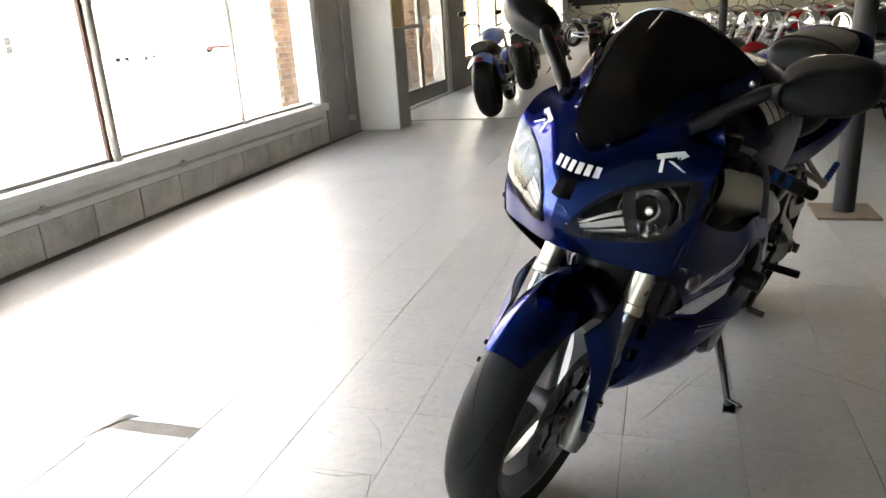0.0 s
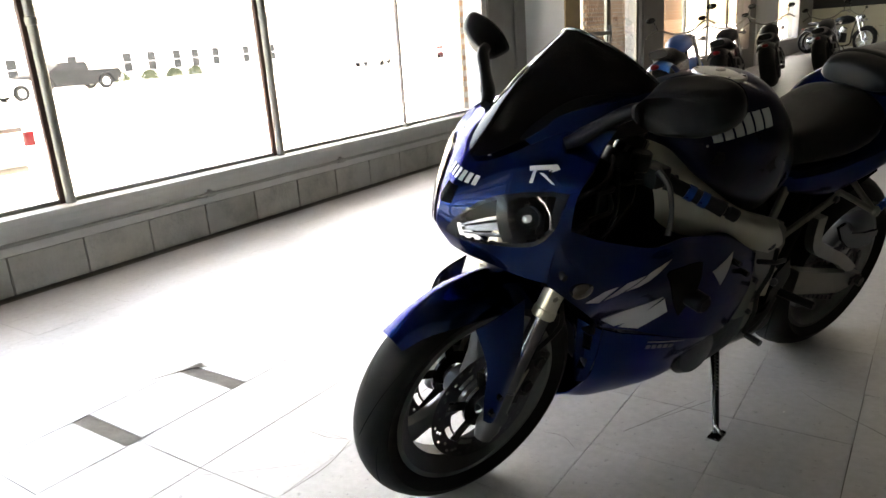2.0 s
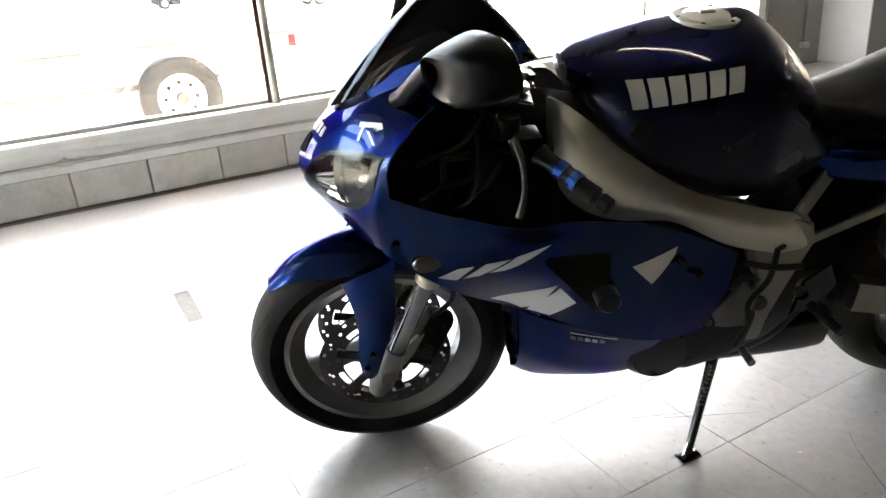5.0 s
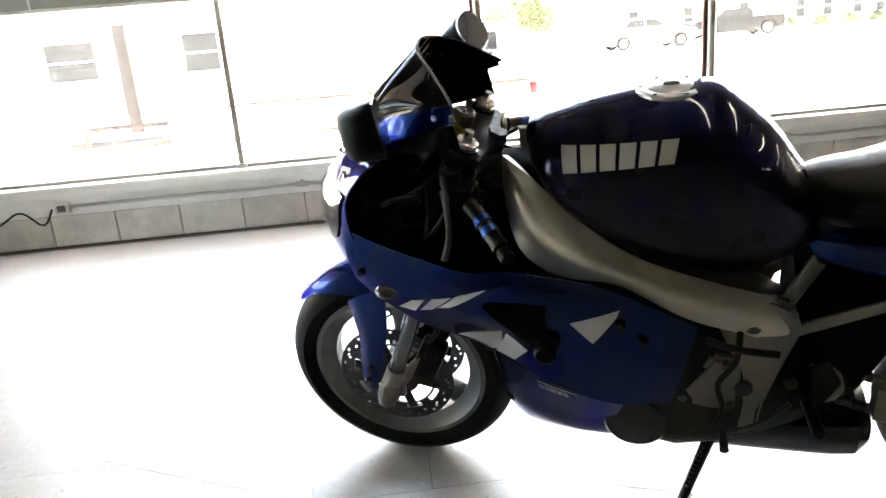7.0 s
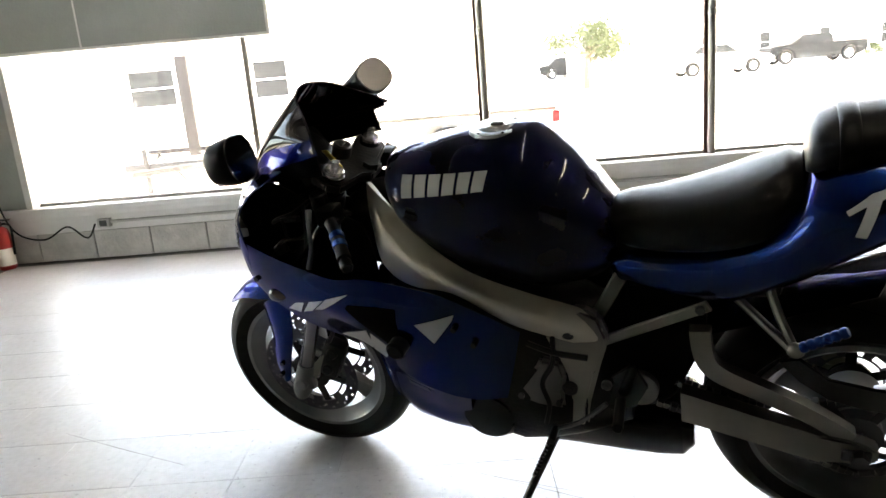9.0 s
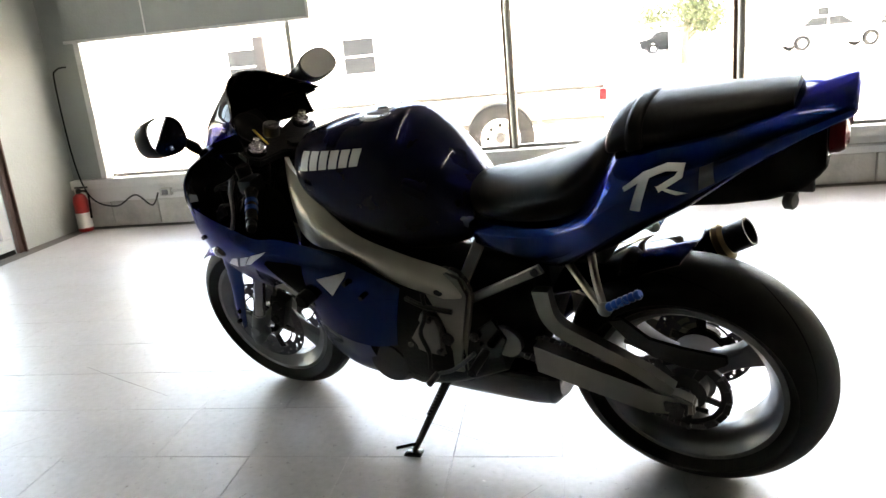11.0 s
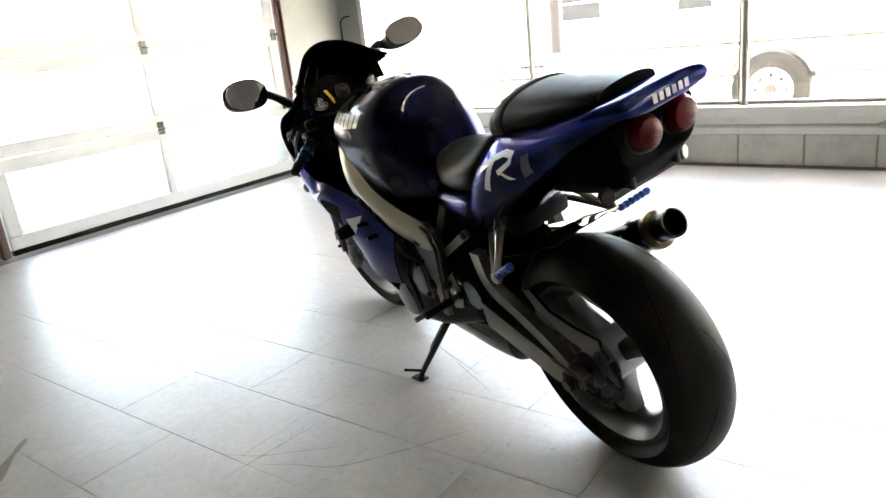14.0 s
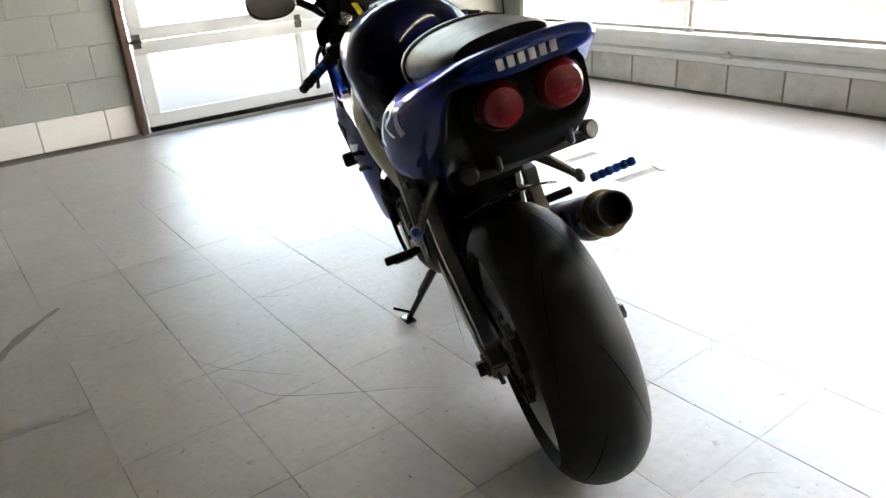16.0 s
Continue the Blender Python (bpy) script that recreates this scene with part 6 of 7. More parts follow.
for s in (1, -1):
    bm = patch([A, B1, C], 54, 26, 0.004)
    if s < 0:
        flip(bm)
    tree = BVHTree.FromBMesh(bm)
    side = part("side_fairing", bm, M_BLUE, bike, "blue side fairing with silver graphics and a black vent")
    way = (0, -s, 0)
    for q in YZ:
        part("fairing_stripe", decal(tree, [q], way, 0.0014, 8, 4), M_SILVERD, side, "slanted silver mark")
    for q in TRI + TRI2:
        part("fairing_stripe", decal(tree, [q], way, 0.0014, 10, 8), M_SILVERD, side, "silver wedge graphic")
    part("vent", decal(tree, [((1.078, 0, 0.655), (0.968, 0, 0.503), (0.956, 0, 0.56), (1.07, 0, 0.663)), ((1.07, 0, 0.663), (0.956, 0, 0.56), (0.953, 0, 0.652), (1.0, 0, 0.660))], way, 0.0022, 14, 10), M_GROOVE, side, "black triangular vent")
    bl = patch([C2, C3, D, E_, F_], 22, 26, 0.004)
    if s < 0:
        flip(bl)
    low_tree = BVHTree.FromBMesh(bl)
    low = part("lower_fairing", bl, M_BLUE, bike, "blue lower fairing")
    part("small_lettering", decal(low_tree, [((0.998 - 0.014 * k, 0, 0.390), (0.987 - 0.014 * k, 0, 0.388), (0.987 - 0.014 * k, 0, 0.402), (0.998 - 0.014 * k, 0, 0.404)) for k in range(5)] + [((1.0, 0, 0.411), (0.91, 0, 0.409), (0.91, 0, 0.414), (1.0, 0, 0.416))], way, 0.0014, 4, 2), M_GREYD, low, "small grey lettering as plain bars")
    fr = patch([[(1.104, s * 0.122, 0.446), (1.125, s * 0.100, 0.455), (1.140, s * 0.072, 0.462)], [(1.098, s * 0.113, 0.360), (1.110, s * 0.088, 0.352), (1.118, s * 0.060, 0.350)], [(1.096, s * 0.092, 0.270), (1.104, s * 0.065, 0.255), (1.108, s * 0.036, 0.248)]], 20, 26, 0.008, False, lambda u, v, q: 0.3 < u < 0.66 and (0.16 < v < 0.40 or 0.54 < v < 0.76))
    part("intake_frame", fr, M_BLUE, low, "blue intake frame with two openings")
    sg = part("turn_signal", blob([(1.318, 0.662, 0.652, 0.003, 0.657, 2, 2), (1.31, 0.672, 0.643, 0.009, 0.657, 2.2, 2.2), (1.292, 0.676, 0.640, 0.013, 0.658, 2.4, 2.4), (1.272, 0.672, 0.645, 0.010, 0.658, 2.2, 2.2), (1.262, 0.664, 0.654, 0.003, 0.659, 2, 2)], 20, 12), M_AMBER, side, "flush smoked turn signal")
    sg.matrix_basis = pose(0, s * 0.212, 0)
    for x, z in ((1.345, 0.70), (0.812, 0.612), (0.770, 0.575)):
        part("fairing_bolt", cyl((x, s * 0.2, z), (x, s * (0.242 if x < 1 else 0.212), z), 0.007, 10), M_BLACKG, side)


# ---- other motorcycles in the showroom ----
def cruiser(m, paint, label, group="parked cruisers"):
    r = root("cruiser_motorcycle", m, label, "motorcycle", group)
    for nm, x, R, w in (("front_wheel", 0.80, 0.32, 0.13), ("rear_wheel", -0.80, 0.33, 0.24)):
        wh = part(nm, lathe([(R - 0.09, -0.03), (R - 0.075, -0.045), (R - 0.075, 0.045), (R - 0.09, 0.03), (R - 0.10, 0.0)], 32, (x, 0, R)), M_CHROME, r)
        part("tyre", tyre(R, w, R - 0.085, (x, 0, R), 40), M_RUBBER, wh)
        part("hub", cyl((x, -0.07, R), (x, 0.07, R), 0.045, 14, bevel=0.005), M_CHROME, wh)
        for k in range(9):
            a = 2 * math.pi * k / 9
            part("spoke", cyl((x + 0.03 * math.cos(a), 0.0, R + 0.03 * math.sin(a)), (x + (R - 0.095) * math.cos(a), 0, R + (R - 0.095) * math.sin(a)), 0.008, 6), M_CHROME, wh)
    for nm, x, R, a0, a1, w in (("front_fender", 0.80, 0.35, 20, 175, 0.075), ("rear_fender", -0.80, 0.37, 15, 128, 0.135)):
        rows = [[(x + R * math.cos(radians(a)), w * u, R - 0.02 + R * math.sin(radians(a)) - 0.07 * abs(u) ** 2.5) for u in (-1, -0.8, 0, 0.8, 1)] for a in np.linspace(a0, a1, 9)]
        part(nm, patch(rows, 9, 16, 0.004), paint, r)
    for s in (1, -1):
        part("fork_leg", tube([(0.80, s * 0.095, 0.30), (0.66, s * 0.095, 0.62), (0.54, s * 0.095, 0.92)], 0.024, 12), M_CHROME, r)
        part("mirror", join(tube([(0.44, s * 0.28, 1.05), (0.46, s * 0.33, 1.18)], 0.006, 6), ball((0.46, s * 0.36, 1.20), 0.015, 0.06, 0.035, 14, 8)), M_BLACKG, r)
        part("turn_signal", join(ball((0.62, s * 0.19, 0.86), 0.04, 0.035, 0.035, 14, 8), cyl((0.60, s * 0.09, 0.86), (0.60, s * 0.18, 0.86), 0.01, 8)), M_CHROME, r)
    part("handlebar", tube([(0.30, 0.40, 1.00), (0.42, 0.28, 1.06), (0.50, 0.10, 0.98), (0.50, -0.10, 0.98), (0.42, -0.28, 1.06), (0.30, -0.40, 1.00)], 0.012, 10, 40), M_ALU, r)
    hl = part("headlight", lathe([(0.002, 0.53), (0.06, 0.535), (0.09, 0.58), (0.092, 0.66), (0.085, 0.672), (0.002, 0.668)], 28, (0, 0, 0.87), axis="X"), M_CHROME, r, "chrome headlight bucket")
    part("lens", lathe([(0.002, 0.670), (0.078, 0.672), (0.07, 0.685), (0.002, 0.695)], 28, (0, 0, 0.87), axis="X"), M_MIRROR, hl)
    part("fuel_tank", blob([(0.42, 0.90, 0.80, 0.05, 0.85, 2.3, 2.3), (0.32, 0.95, 0.76, 0.12, 0.85, 2.3, 2.3), (0.15, 0.96, 0.74, 0.15, 0.84, 2.3, 2.3), (-0.05, 0.90, 0.72, 0.12, 0.80, 2.3, 2.3), (-0.18, 0.80, 0.71, 0.06, 0.75, 2, 2)], 24, 20), paint, r)
    part("seat", blob([(-0.12, 0.78, 0.70, 0.09, 0.74, 3, 3), (-0.28, 0.74, 0.64, 0.17, 0.70, 3, 3), (-0.48, 0.80, 0.66, 0.16, 0.73, 3, 3), (-0.62, 0.84, 0.72, 0.12, 0.78, 3, 3), (-0.85, 0.83, 0.74, 0.10, 0.78, 3, 3)], 20, 18), M_SEAT, r)
    part("engine", join(box(0.42, 0.26, 0.26, (0.0, 0, 0.40), 0.04), cyl((0.0, -0.17, 0.40), (0.0, 0.17, 0.40), 0.11, 24, bevel=0.01)), M_ENGINE, r)
    for a, x in ((-22, 0.11), (22, -0.11)):
        part("cylinder", turn(lathe([(0.002, 0.0)] + [(0.085 if k % 2 else 0.066, 0.011 * (k // 2 * 2 + (k % 2) * 0 + (1 if i else 0)) ) for k in range(18) for i in (0, 1)] + [(0.002, 0.21)], 16, axis="Z"), pose(x, 0, 0.48, 0, -a, 0)), M_CHROME, r)
    part("frame_tube", tube([(0.50, 0, 0.90), (0.42, 0.0, 0.50), (0.30, 0.10, 0.22), (-0.30, 0.12, 0.22), (-0.60, 0.12, 0.40)], 0.02, 8, 24), M_BLACKG, r)
    for dz in (0.0, 0.12):
        part("exhaust_pipe", tube([(0.12, -0.14, 0.55), (0.22, -0.17, 0.42), (0.10, -0.17, 0.26 + dz), (-0.30, -0.18, 0.26 + dz), (-0.72, -0.19, 0.28 + dz)], [0.020, 0.020, 0.026, 0.034, 0.034], 12, 30), M_STEEL, r)
    part("tail_lamp", ball((-1.04, 0, 0.66), 0.035, 0.05, 0.03, 14, 8), M_RED, r)
    part("kick_stand", tube([(0.10, 0.10, 0.22), (0.16, 0.27, 0.05)], 0.012, 8), M_BLACKG, r)
    return r


lean = pose(0, 0, 0, -9, 0, 0)
c_blue = cruiser(pose(-1.88, 8.80, 0, 0, 0, 94) @ lean, M_CRUISEBLUE, "bright blue chrome-trimmed cruiser motorcycle parked by the entrance")
c_blk = cruiser(pose(-2.0, 11.6, 0, 0, 0, 96) @ lean, M_CARBLK, "black chrome-trimmed cruiser motorcycle parked in a row")
c_red = cruiser(pose(1.45, 8.95, 0, 0, 0, -138) @ lean, M_CRUISERED, "dark red chrome-trimmed cruiser motorcycle parked in a row")
for x, y, a in ((-1.75, 13.4, 97), (-1.95, 22.6, -28), (-1.2, 15.6, 90), (1.75, 7.0, -140), (1.65, 8.0, -139), (1.30, 9.9, -138), (0.98, 11.9, -136), (0.80, 13.0, -136), (2.95, 9.3, -138), (2.6, 11.6, -137)):
    copy_thing(c_blk, pose(x, y, 0, 0, 0, a) @ lean)
for x, y, a in ((1.15, 10.9, -137), (2.8, 10.4, -138), (2.4, 12.9, -136)):
    copy_thing(c_red, pose(x, y, 0, 0, 0, a) @ lean)


# ---- outside ----
GZ = -0.17
trailer = root("utility_trailer", pose(-5.05, 0, GZ + 0.08), "white low utility trailer parked outside the window", "trailer")
part("deck", box(1.5, 3.35, 0.28, (-0.95, 1.17, 0.55), 0.02), M_CARWHT, trailer)
part("side_rail", join(box(0.05, 3.35, 0.04, (-0.17, 1.17, 0.745), 0.008), box(0.03, 3.35, 0.05, (-0.185, 1.17, 0.44), 0.006)), M_ALU, trailer)
tw = part("wheel", lathe([(0.02, -0.02), (0.06, 0.03), (0.15, 0.02), (0.185, 0.055), (0.20, 0.055), (0.20, -0.06), (0.17, -0.06), (0.02, -0.05)], 32, (0, 0, 0), axis="X"), M_CARWHT, trailer, "white steel spoke wheel")
tw.matrix_basis = pose(-0.05, 1.83, 0.335)
part("tyre", lathe([(0.195, -0.075), (0.24, -0.10), (0.30, -0.10), (0.328, -0.08), (0.333, 0.0), (0.328, 0.07), (0.30, 0.09), (0.24, 0.09), (0.195, 0.065)], 40, (0, 0, 0), axis="X"), M_RUBBER, tw)
part("hub_cap", cyl((0.02, 0, 0), (0.09, 0, 0), 0.045, 16, bevel=0.006), M_STEEL, tw)
for k in range(8):
    a = 2 * math.pi * k / 8
    part("wheel_hole", cyl((0.02, 0.125 * math.cos(a), 0.125 * math.sin(a)), (0.034, 0.125 * math.cos(a), 0.125 * math.sin(a)), 0.018, 10), M_CABLE, tw)
fr = [[(0.10 * u - 0.07, 1.83 + 0.40 * math.cos(radians(a)) * (1.25 if a > 165 or a < 15 else 1), 0.335 + 0.40 * math.sin(radians(a))) for u in (-1, -0.9, 0.9, 1)] for a in np.linspace(5, 175, 13)]
part("fender", patch(fr, 6, 20, 0.006), M_TRIM, trailer, "grey wheel arch")
part("tail_light", box(0.05, 0.07, 0.11, (-0.02, 2.82, 0.68), 0.01), M_RED, trailer, "red rear light")
part("marker_light", box(0.03, 0.06, 0.04, (-0.16, 0.78, 0.70), 0.008), M_YELLOW, trailer, "amber marker light")
part("tongue", join(box(0.08, 1.3, 0.08, (-0.95, -1.1, 0.42), 0.01), turn(box(0.06, 1.1, 0.06, (0, 0, 0), 0.008), pose(-0.6, -0.95, 0.42, 0, 0, 38))), M_STEEL, trailer)
part("jack", cyl((-0.9, -1.5, 0.0), (-0.9, -1.5, 0.62), 0.03, 12), M_STEEL, trailer)

stand = root("sign_stand", pose(-7.5, -1.5, GZ), "grey steel sign stand with spread feet on the lot", "sign stand")
part("post", box(0.07, 0.15, 1.25, (0, 0, 1.08), 0.01), M_POST, stand)
part("crossbar", box(0.08, 1.05, 0.06, (0, -0.08, 0.54), 0.01), M_POST, stand)
for y in (-0.48, 0.5):
    part("foot", join(tube([(0.0, y, 0.50), (0.75, y - 0.06, 0.03)], 0.022, 8), tube([(0.0, y, 0.50), (-0.75, y + 0.05, 0.03)], 0.022, 8)), M_POST, stand)


def building(name, m, w, d, h, mat, wins, label, roof=0.35):
    b = root(name, m, label, "building")
    part("wall", box(d, w, h, (-d / 2, 0, h / 2), 0.02, 1), mat, b)
    part("roof", box(d + 0.6, w + 0.6, roof, (-d / 2, 0, h + roof / 2 - 0.01), 0.05, 1), M_ROOF, b)
    for y, z, ww, hh in wins:
        f = part("window", join(box(0.10, ww + 0.16, 0.08, (0.03, y, z + hh / 2 + 0.04), 0.01, 1), box(0.14, ww + 0.2, 0.08, (0.04, y, z - hh / 2 - 0.04), 0.01, 1), box(0.08, 0.08, hh, (0.03, y - ww / 2 - 0.04, z), 0.01, 1), box(0.08, 0.08, hh, (0.03, y + ww / 2 + 0.04, z), 0.01, 1), box(0.05, ww, 0.05, (0.02, y, z), 0.005, 1)), M_CARWHT, b)
        part("pane", box(0.03, ww, hh, (0.005, y, z)), M_DARKGLASS, f)
    return b


building("office_building", pose(-46, 36, GZ), 52, 10, 4.6, M_STUCCO, [(y, 1.28, 0.62, 1.2) for y in (-17.5, -13.8, -10.0, -6.1, -4.2, -2.1, -0.5, 1.4, 4.4, 7.2)], "long cream building with narrow dark windows across the lot")
building("house", pose(-18.6, -5.2, GZ), 13, 8, 3.4, M_STUCCO, [(-1.2, 1.41, 1.25, 0.95), (2.13, 1.41, 0.9, 0.95)], "pale single-storey house with dark windows across the lot")


def vehicle(name, m, paint, prof, cab, glass, wheels, R, w, label, category):
    """A car from its side outline; cab and glass are further outlines."""
    r = root(name, m, label, category)
    part("body", prism(prof, -w / 2, w / 2, "XZ", 0.05), paint, r)
    part("cab", prism(cab, -w / 2 + 0.12, w / 2 - 0.12, "XZ", 0.06), paint, r)
    for g in glass:
        for s in (1, -1):
            part("side_window", prism(g, s * (w / 2 - 0.125), s * (w / 2 - 0.11), "XZ"), M_DARKGLASS, r)
    for x in wheels:
        for s in (1, -1):
            wh = part("wheel", lathe([(0.03, -0.05), (R * 0.55, -0.03), (R * 0.62, -0.09), (R * 0.62, 0.09), (R * 0.5, 0.05), (0.03, 0.06)], 28, (0, 0, 0)), M_CARWHT, r)
            wh.matrix_basis = pose(x, s * (w / 2 - 0.10), R)
            part("tyre", lathe([(R * 0.6, -0.11), (R * 0.95, -0.12), (R, -0.08), (R, 0.08), (R * 0.95, 0.12), (R * 0.6, 0.11)], 28, (0, 0, 0)), M_RUBBER, wh)
    part("bumper", join(box(0.14, w, 0.2, (prof[0][0] - 0.03, 0, 0.55), 0.03), box(0.14, w, 0.2, (max(p[0] for p in prof) + 0.03, 0, 0.55), 0.03)), M_CHROME, r)
    return r


def wheel_well(x, R):
    return [(x + (R + 0.06) * math.cos(radians(a)), R + (R + 0.06) * math.sin(radians(a))) for a in range(-15, 196, 15)][::-1]


TRUCK = [(-2.6, 0.5), (-2.6, 1.02), (1.35, 1.04), (2.3, 0.98), (2.45, 0.86), (2.45, 0.5)] + wheel_well(1.65, 0.38)[::-1] + wheel_well(-1.65, 0.38)[::-1]
vehicle("pickup_truck", pose(-39.0, 21.7, GZ, 0, 0, -92), M_CARBLK, TRUCK, [(-0.9, 1.0), (-0.75, 1.48), (0.65, 1.50), (1.35, 1.02)], [[(-0.7, 1.08), (-0.6, 1.40), (0.0, 1.42), (0.0, 1.08)], [(0.08, 1.08), (0.08, 1.42), (0.55, 1.42), (1.05, 1.08)]], (-1.65, 1.65), 0.38, 1.9, "black pickup truck parked on the far side of the lot", "pickup truck")
SEDAN = [(-2.2, 0.4), (-2.25, 0.85), (-1.4, 0.98), (1.0, 0.95), (2.15, 0.78), (2.25, 0.4)] + wheel_well(1.4, 0.31)[::-1] + wheel_well(-1.35, 0.31)[::-1]
for x, y, a, paint, lab in ((-32.5, 14.2, 92, M_CARWHT, "white parked car across the lot"), (-50, 10.4, 88, M_CARBLK, "dark parked car at the far edge of the lot"), (-50.2, 15.2, 90, M_CARWHT, "white parked car across the lot"), (-30, 37, 120, M_CARWHT, "white parked car across the lot"), (-30, 46, 120, M_CRUISERED, "red parked car across the lot")):
    vehicle("parked_car", pose(x, y, GZ, 0, 0, a), paint, SEDAN, [(-1.6, 0.9), (-1.05, 1.38), (0.3, 1.40), (1.05, 0.9)], [[(-1.35, 0.98), (-0.98, 1.30), (-0.35, 1.32), (-0.35, 0.96)], [(-0.27, 0.96), (-0.27, 1.32), (0.22, 1.32), (0.8, 0.95)]], (-1.35, 1.4), 0.31, 1.75, lab, "car")


def tree(m, h, spread, leaves, seed, label):
    rnd = random.Random(seed)
    r = root("tree", m, label, "tree")
    bark = tube([(0, 0, 0), (0.05, 0.02, h * 0.25), (0.0, 0.06, h * 0.5)], [0.16, 0.11, 0.07], 10, 8)
    tips = []
    for k in range(9):
        a, el = rnd.uniform(0, 6.28), rnd.uniform(0.5, 1.2)
        L = h * rnd.uniform(0.3, 0.5)
        st = V(0, 0.05, h * rnd.uniform(0.22, 0.48))
        en = st + V(math.cos(a) * math.cos(el) * spread, math.sin(a) * math.cos(el) * spread, math.sin(el) * L)
        addto(bark, tube([st, (st + en) / 2 + V(0, 0, 0.15), en], [0.06, 0.04, 0.015], 6, 8))
        tips += [en, (st + en) / 2 + V(0, 0, 0.2), st.lerp(en, 0.8)]
    part("trunk", bark, M_BARK, r)
    vs, fs = [], []
    for k in range(leaves):
        c = tips[k % len(tips)] + V(rnd.gauss(0, 0.3), rnd.gauss(0, 0.3), rnd.gauss(0, 0.25)) * spread * 0.5
        u = V(rnd.gauss(0, 1), rnd.gauss(0, 1), rnd.gauss(0, 1)).normalized() * rnd.uniform(0.05, 0.11)
        w = u.orthogonal().normalized() * u.length * 0.6
        n = len(vs)
        vs += [c - u, c + w, c + u, c - w]
        fs.append((n, n + 1, n + 2, n + 3))
    me = bpy.data.meshes.new("crown")
    me.from_pydata(vs, [], fs)
    me.materials.append(M_LEAF)
    cr = new("crown", me)
    cr.parent = r
    tagged(cr, kind="stuff")
    return r


tree(pose(-29, 7.6, GZ), 3.4, 1.6, 2600, 1, "young leafy tree across the lot")
tree(pose(-24, -14.0, GZ), 6.0, 2.6, 2600, 2, "leafy tree beside the house")
tree(pose(-3.0, -16, GZ), 7.0, 3.4, 3500, 3, "leafy tree behind the building")
tree(pose(-0.5, -19, GZ), 6.5, 3.4, 3000, 4, "leafy tree behind the building")
tree(pose(-28, 52, GZ), 3.0, 2.2, 2600, 5, "round leafy tree at the end of the lot")


def shrub(x, y, seed):
    rnd = random.Random(seed)
    vs, fs = [], []
    for k in range(420):
        a, b = rnd.uniform(0, 6.28), rnd.uniform(0, 1.5)
        rad = rnd.uniform(0.55, 1.0)
        c = V(0.5 * rad * math.cos(a) * math.cos(b), 0.65 * rad * math.sin(a) * math.cos(b), 0.6 * rad * math.sin(b) + 0.1)
        u = V(rnd.gauss(0, 1), rnd.gauss(0, 1), rnd.gauss(0, 1)).normalized() * rnd.uniform(0.05, 0.1)
        w = u.orthogonal().normalized() * u.length * 0.6
        n = len(vs)
        vs += [c - u, c + w, c + u, c - w]
        fs.append((n, n + 1, n + 2, n + 3))
    me = bpy.data.meshes.new("shrub")
    me.from_pydata(vs, [], fs)
    me.materials.append(M_LEAF)
    ob = new("shrub", me)
    ob.matrix_world = pose(x, y, GZ)
    tagged(ob, "clipped green shrub in front of the long building", "shrub", "shrubs by the building")


for k, y in enumerate((30.8, 32.8, 34.6, 28.6)):
    shrub(-45.0, y, 20 + k)

# brick wing outside the entrance
# unseen slab, added to keep skylight off the bricks
canopy = thing("canopy", box(1.75, 10.4, 0.18, (-4.06, 12.7, 2.75), 0.01, 1), M_TRIM, "unseen flat slab added to shade the brick wall", "canopy", kind="structure")
brick_wall = thing("wall_outside", join(box(0.28, 1.0, 3.4, (-4.75, 8.70, 1.53)), box(0.28, 5.72, 3.4, (-4.75, 14.95, 1.53))), M_BMORTAR, "tan brick wall outside the entrance", "wall", kind="structure")


# ---- floor tiles (12 inch), the nearest as pieces, the rest joined ----
TILE = 0.3048
TXS = 0.2985
TX, TY = 0.524, 1.735
random.seed(4)
tile_meshes = []
for k in range(6):
    g = box(TXS - 0.0012 - 0.0006 * (k % 3), TILE - 0.0006 - 0.0005 * (k % 2), 0.004, (0, 0, 0), 0.0003, 1)
    tile_meshes.append(mesh_of("floor_tile", g, M_TILE))
far = []
for i in range(-12, 29):
    for j in range(-11, 83):
        x, y = TX + (i + 0.5) * TXS, TY + (j + 0.5) * TILE
        if x < WX + 0.02 or x > 8.9 or y < YD + 0.02 or y > 26.4:
            continue
        if -2.3 < x < 2.15 and -0.65 < y < 3.4 and not (i == -7 and j in (-3, -2, -1)):
            t = new("floor_tile", tile_meshes[random.randrange(6)])
            t.parent = floor
            t.location = (x + random.uniform(-0.0006, 0.0006), y + random.uniform(-0.0006, 0.0006), -0.0025 + random.uniform(-0.0003, 0.0003))
            t.rotation_euler = (0, 0, radians(random.uniform(-0.08, 0.08)))
        elif not (i == -7 and j in (-3, -2, -1)):
            far.append((x, y))
vs, fs = [], []
h = TILE / 2 - 0.0003
hx = TXS / 2 - 0.0007
for x, y in far:
    z = -0.0005 + random.uniform(-0.0003, 0.0003)
    n = len(vs)
    vs += [(x - hx, y - h, z), (x + hx, y - h, z), (x + hx, y + h, z), (x - hx, y + h, z), (x - hx, y - h, z - 0.004), (x + hx, y - h, z - 0.004), (x + hx, y + h, z - 0.004), (x - hx, y + h, z - 0.004)]
    fs += [(n, n + 1, n + 2, n + 3), (n, n + 4, n + 5, n + 1), (n + 1, n + 5, n + 6, n + 2), (n + 2, n + 6, n + 7, n + 3), (n + 3, n + 7, n + 4, n)]
me = bpy.data.meshes.new("floor_tiles")
me.from_pydata(vs, [], fs)
me.materials.append(M_TILE)
ft = new("floor_tiles", me)
ft.parent = floor
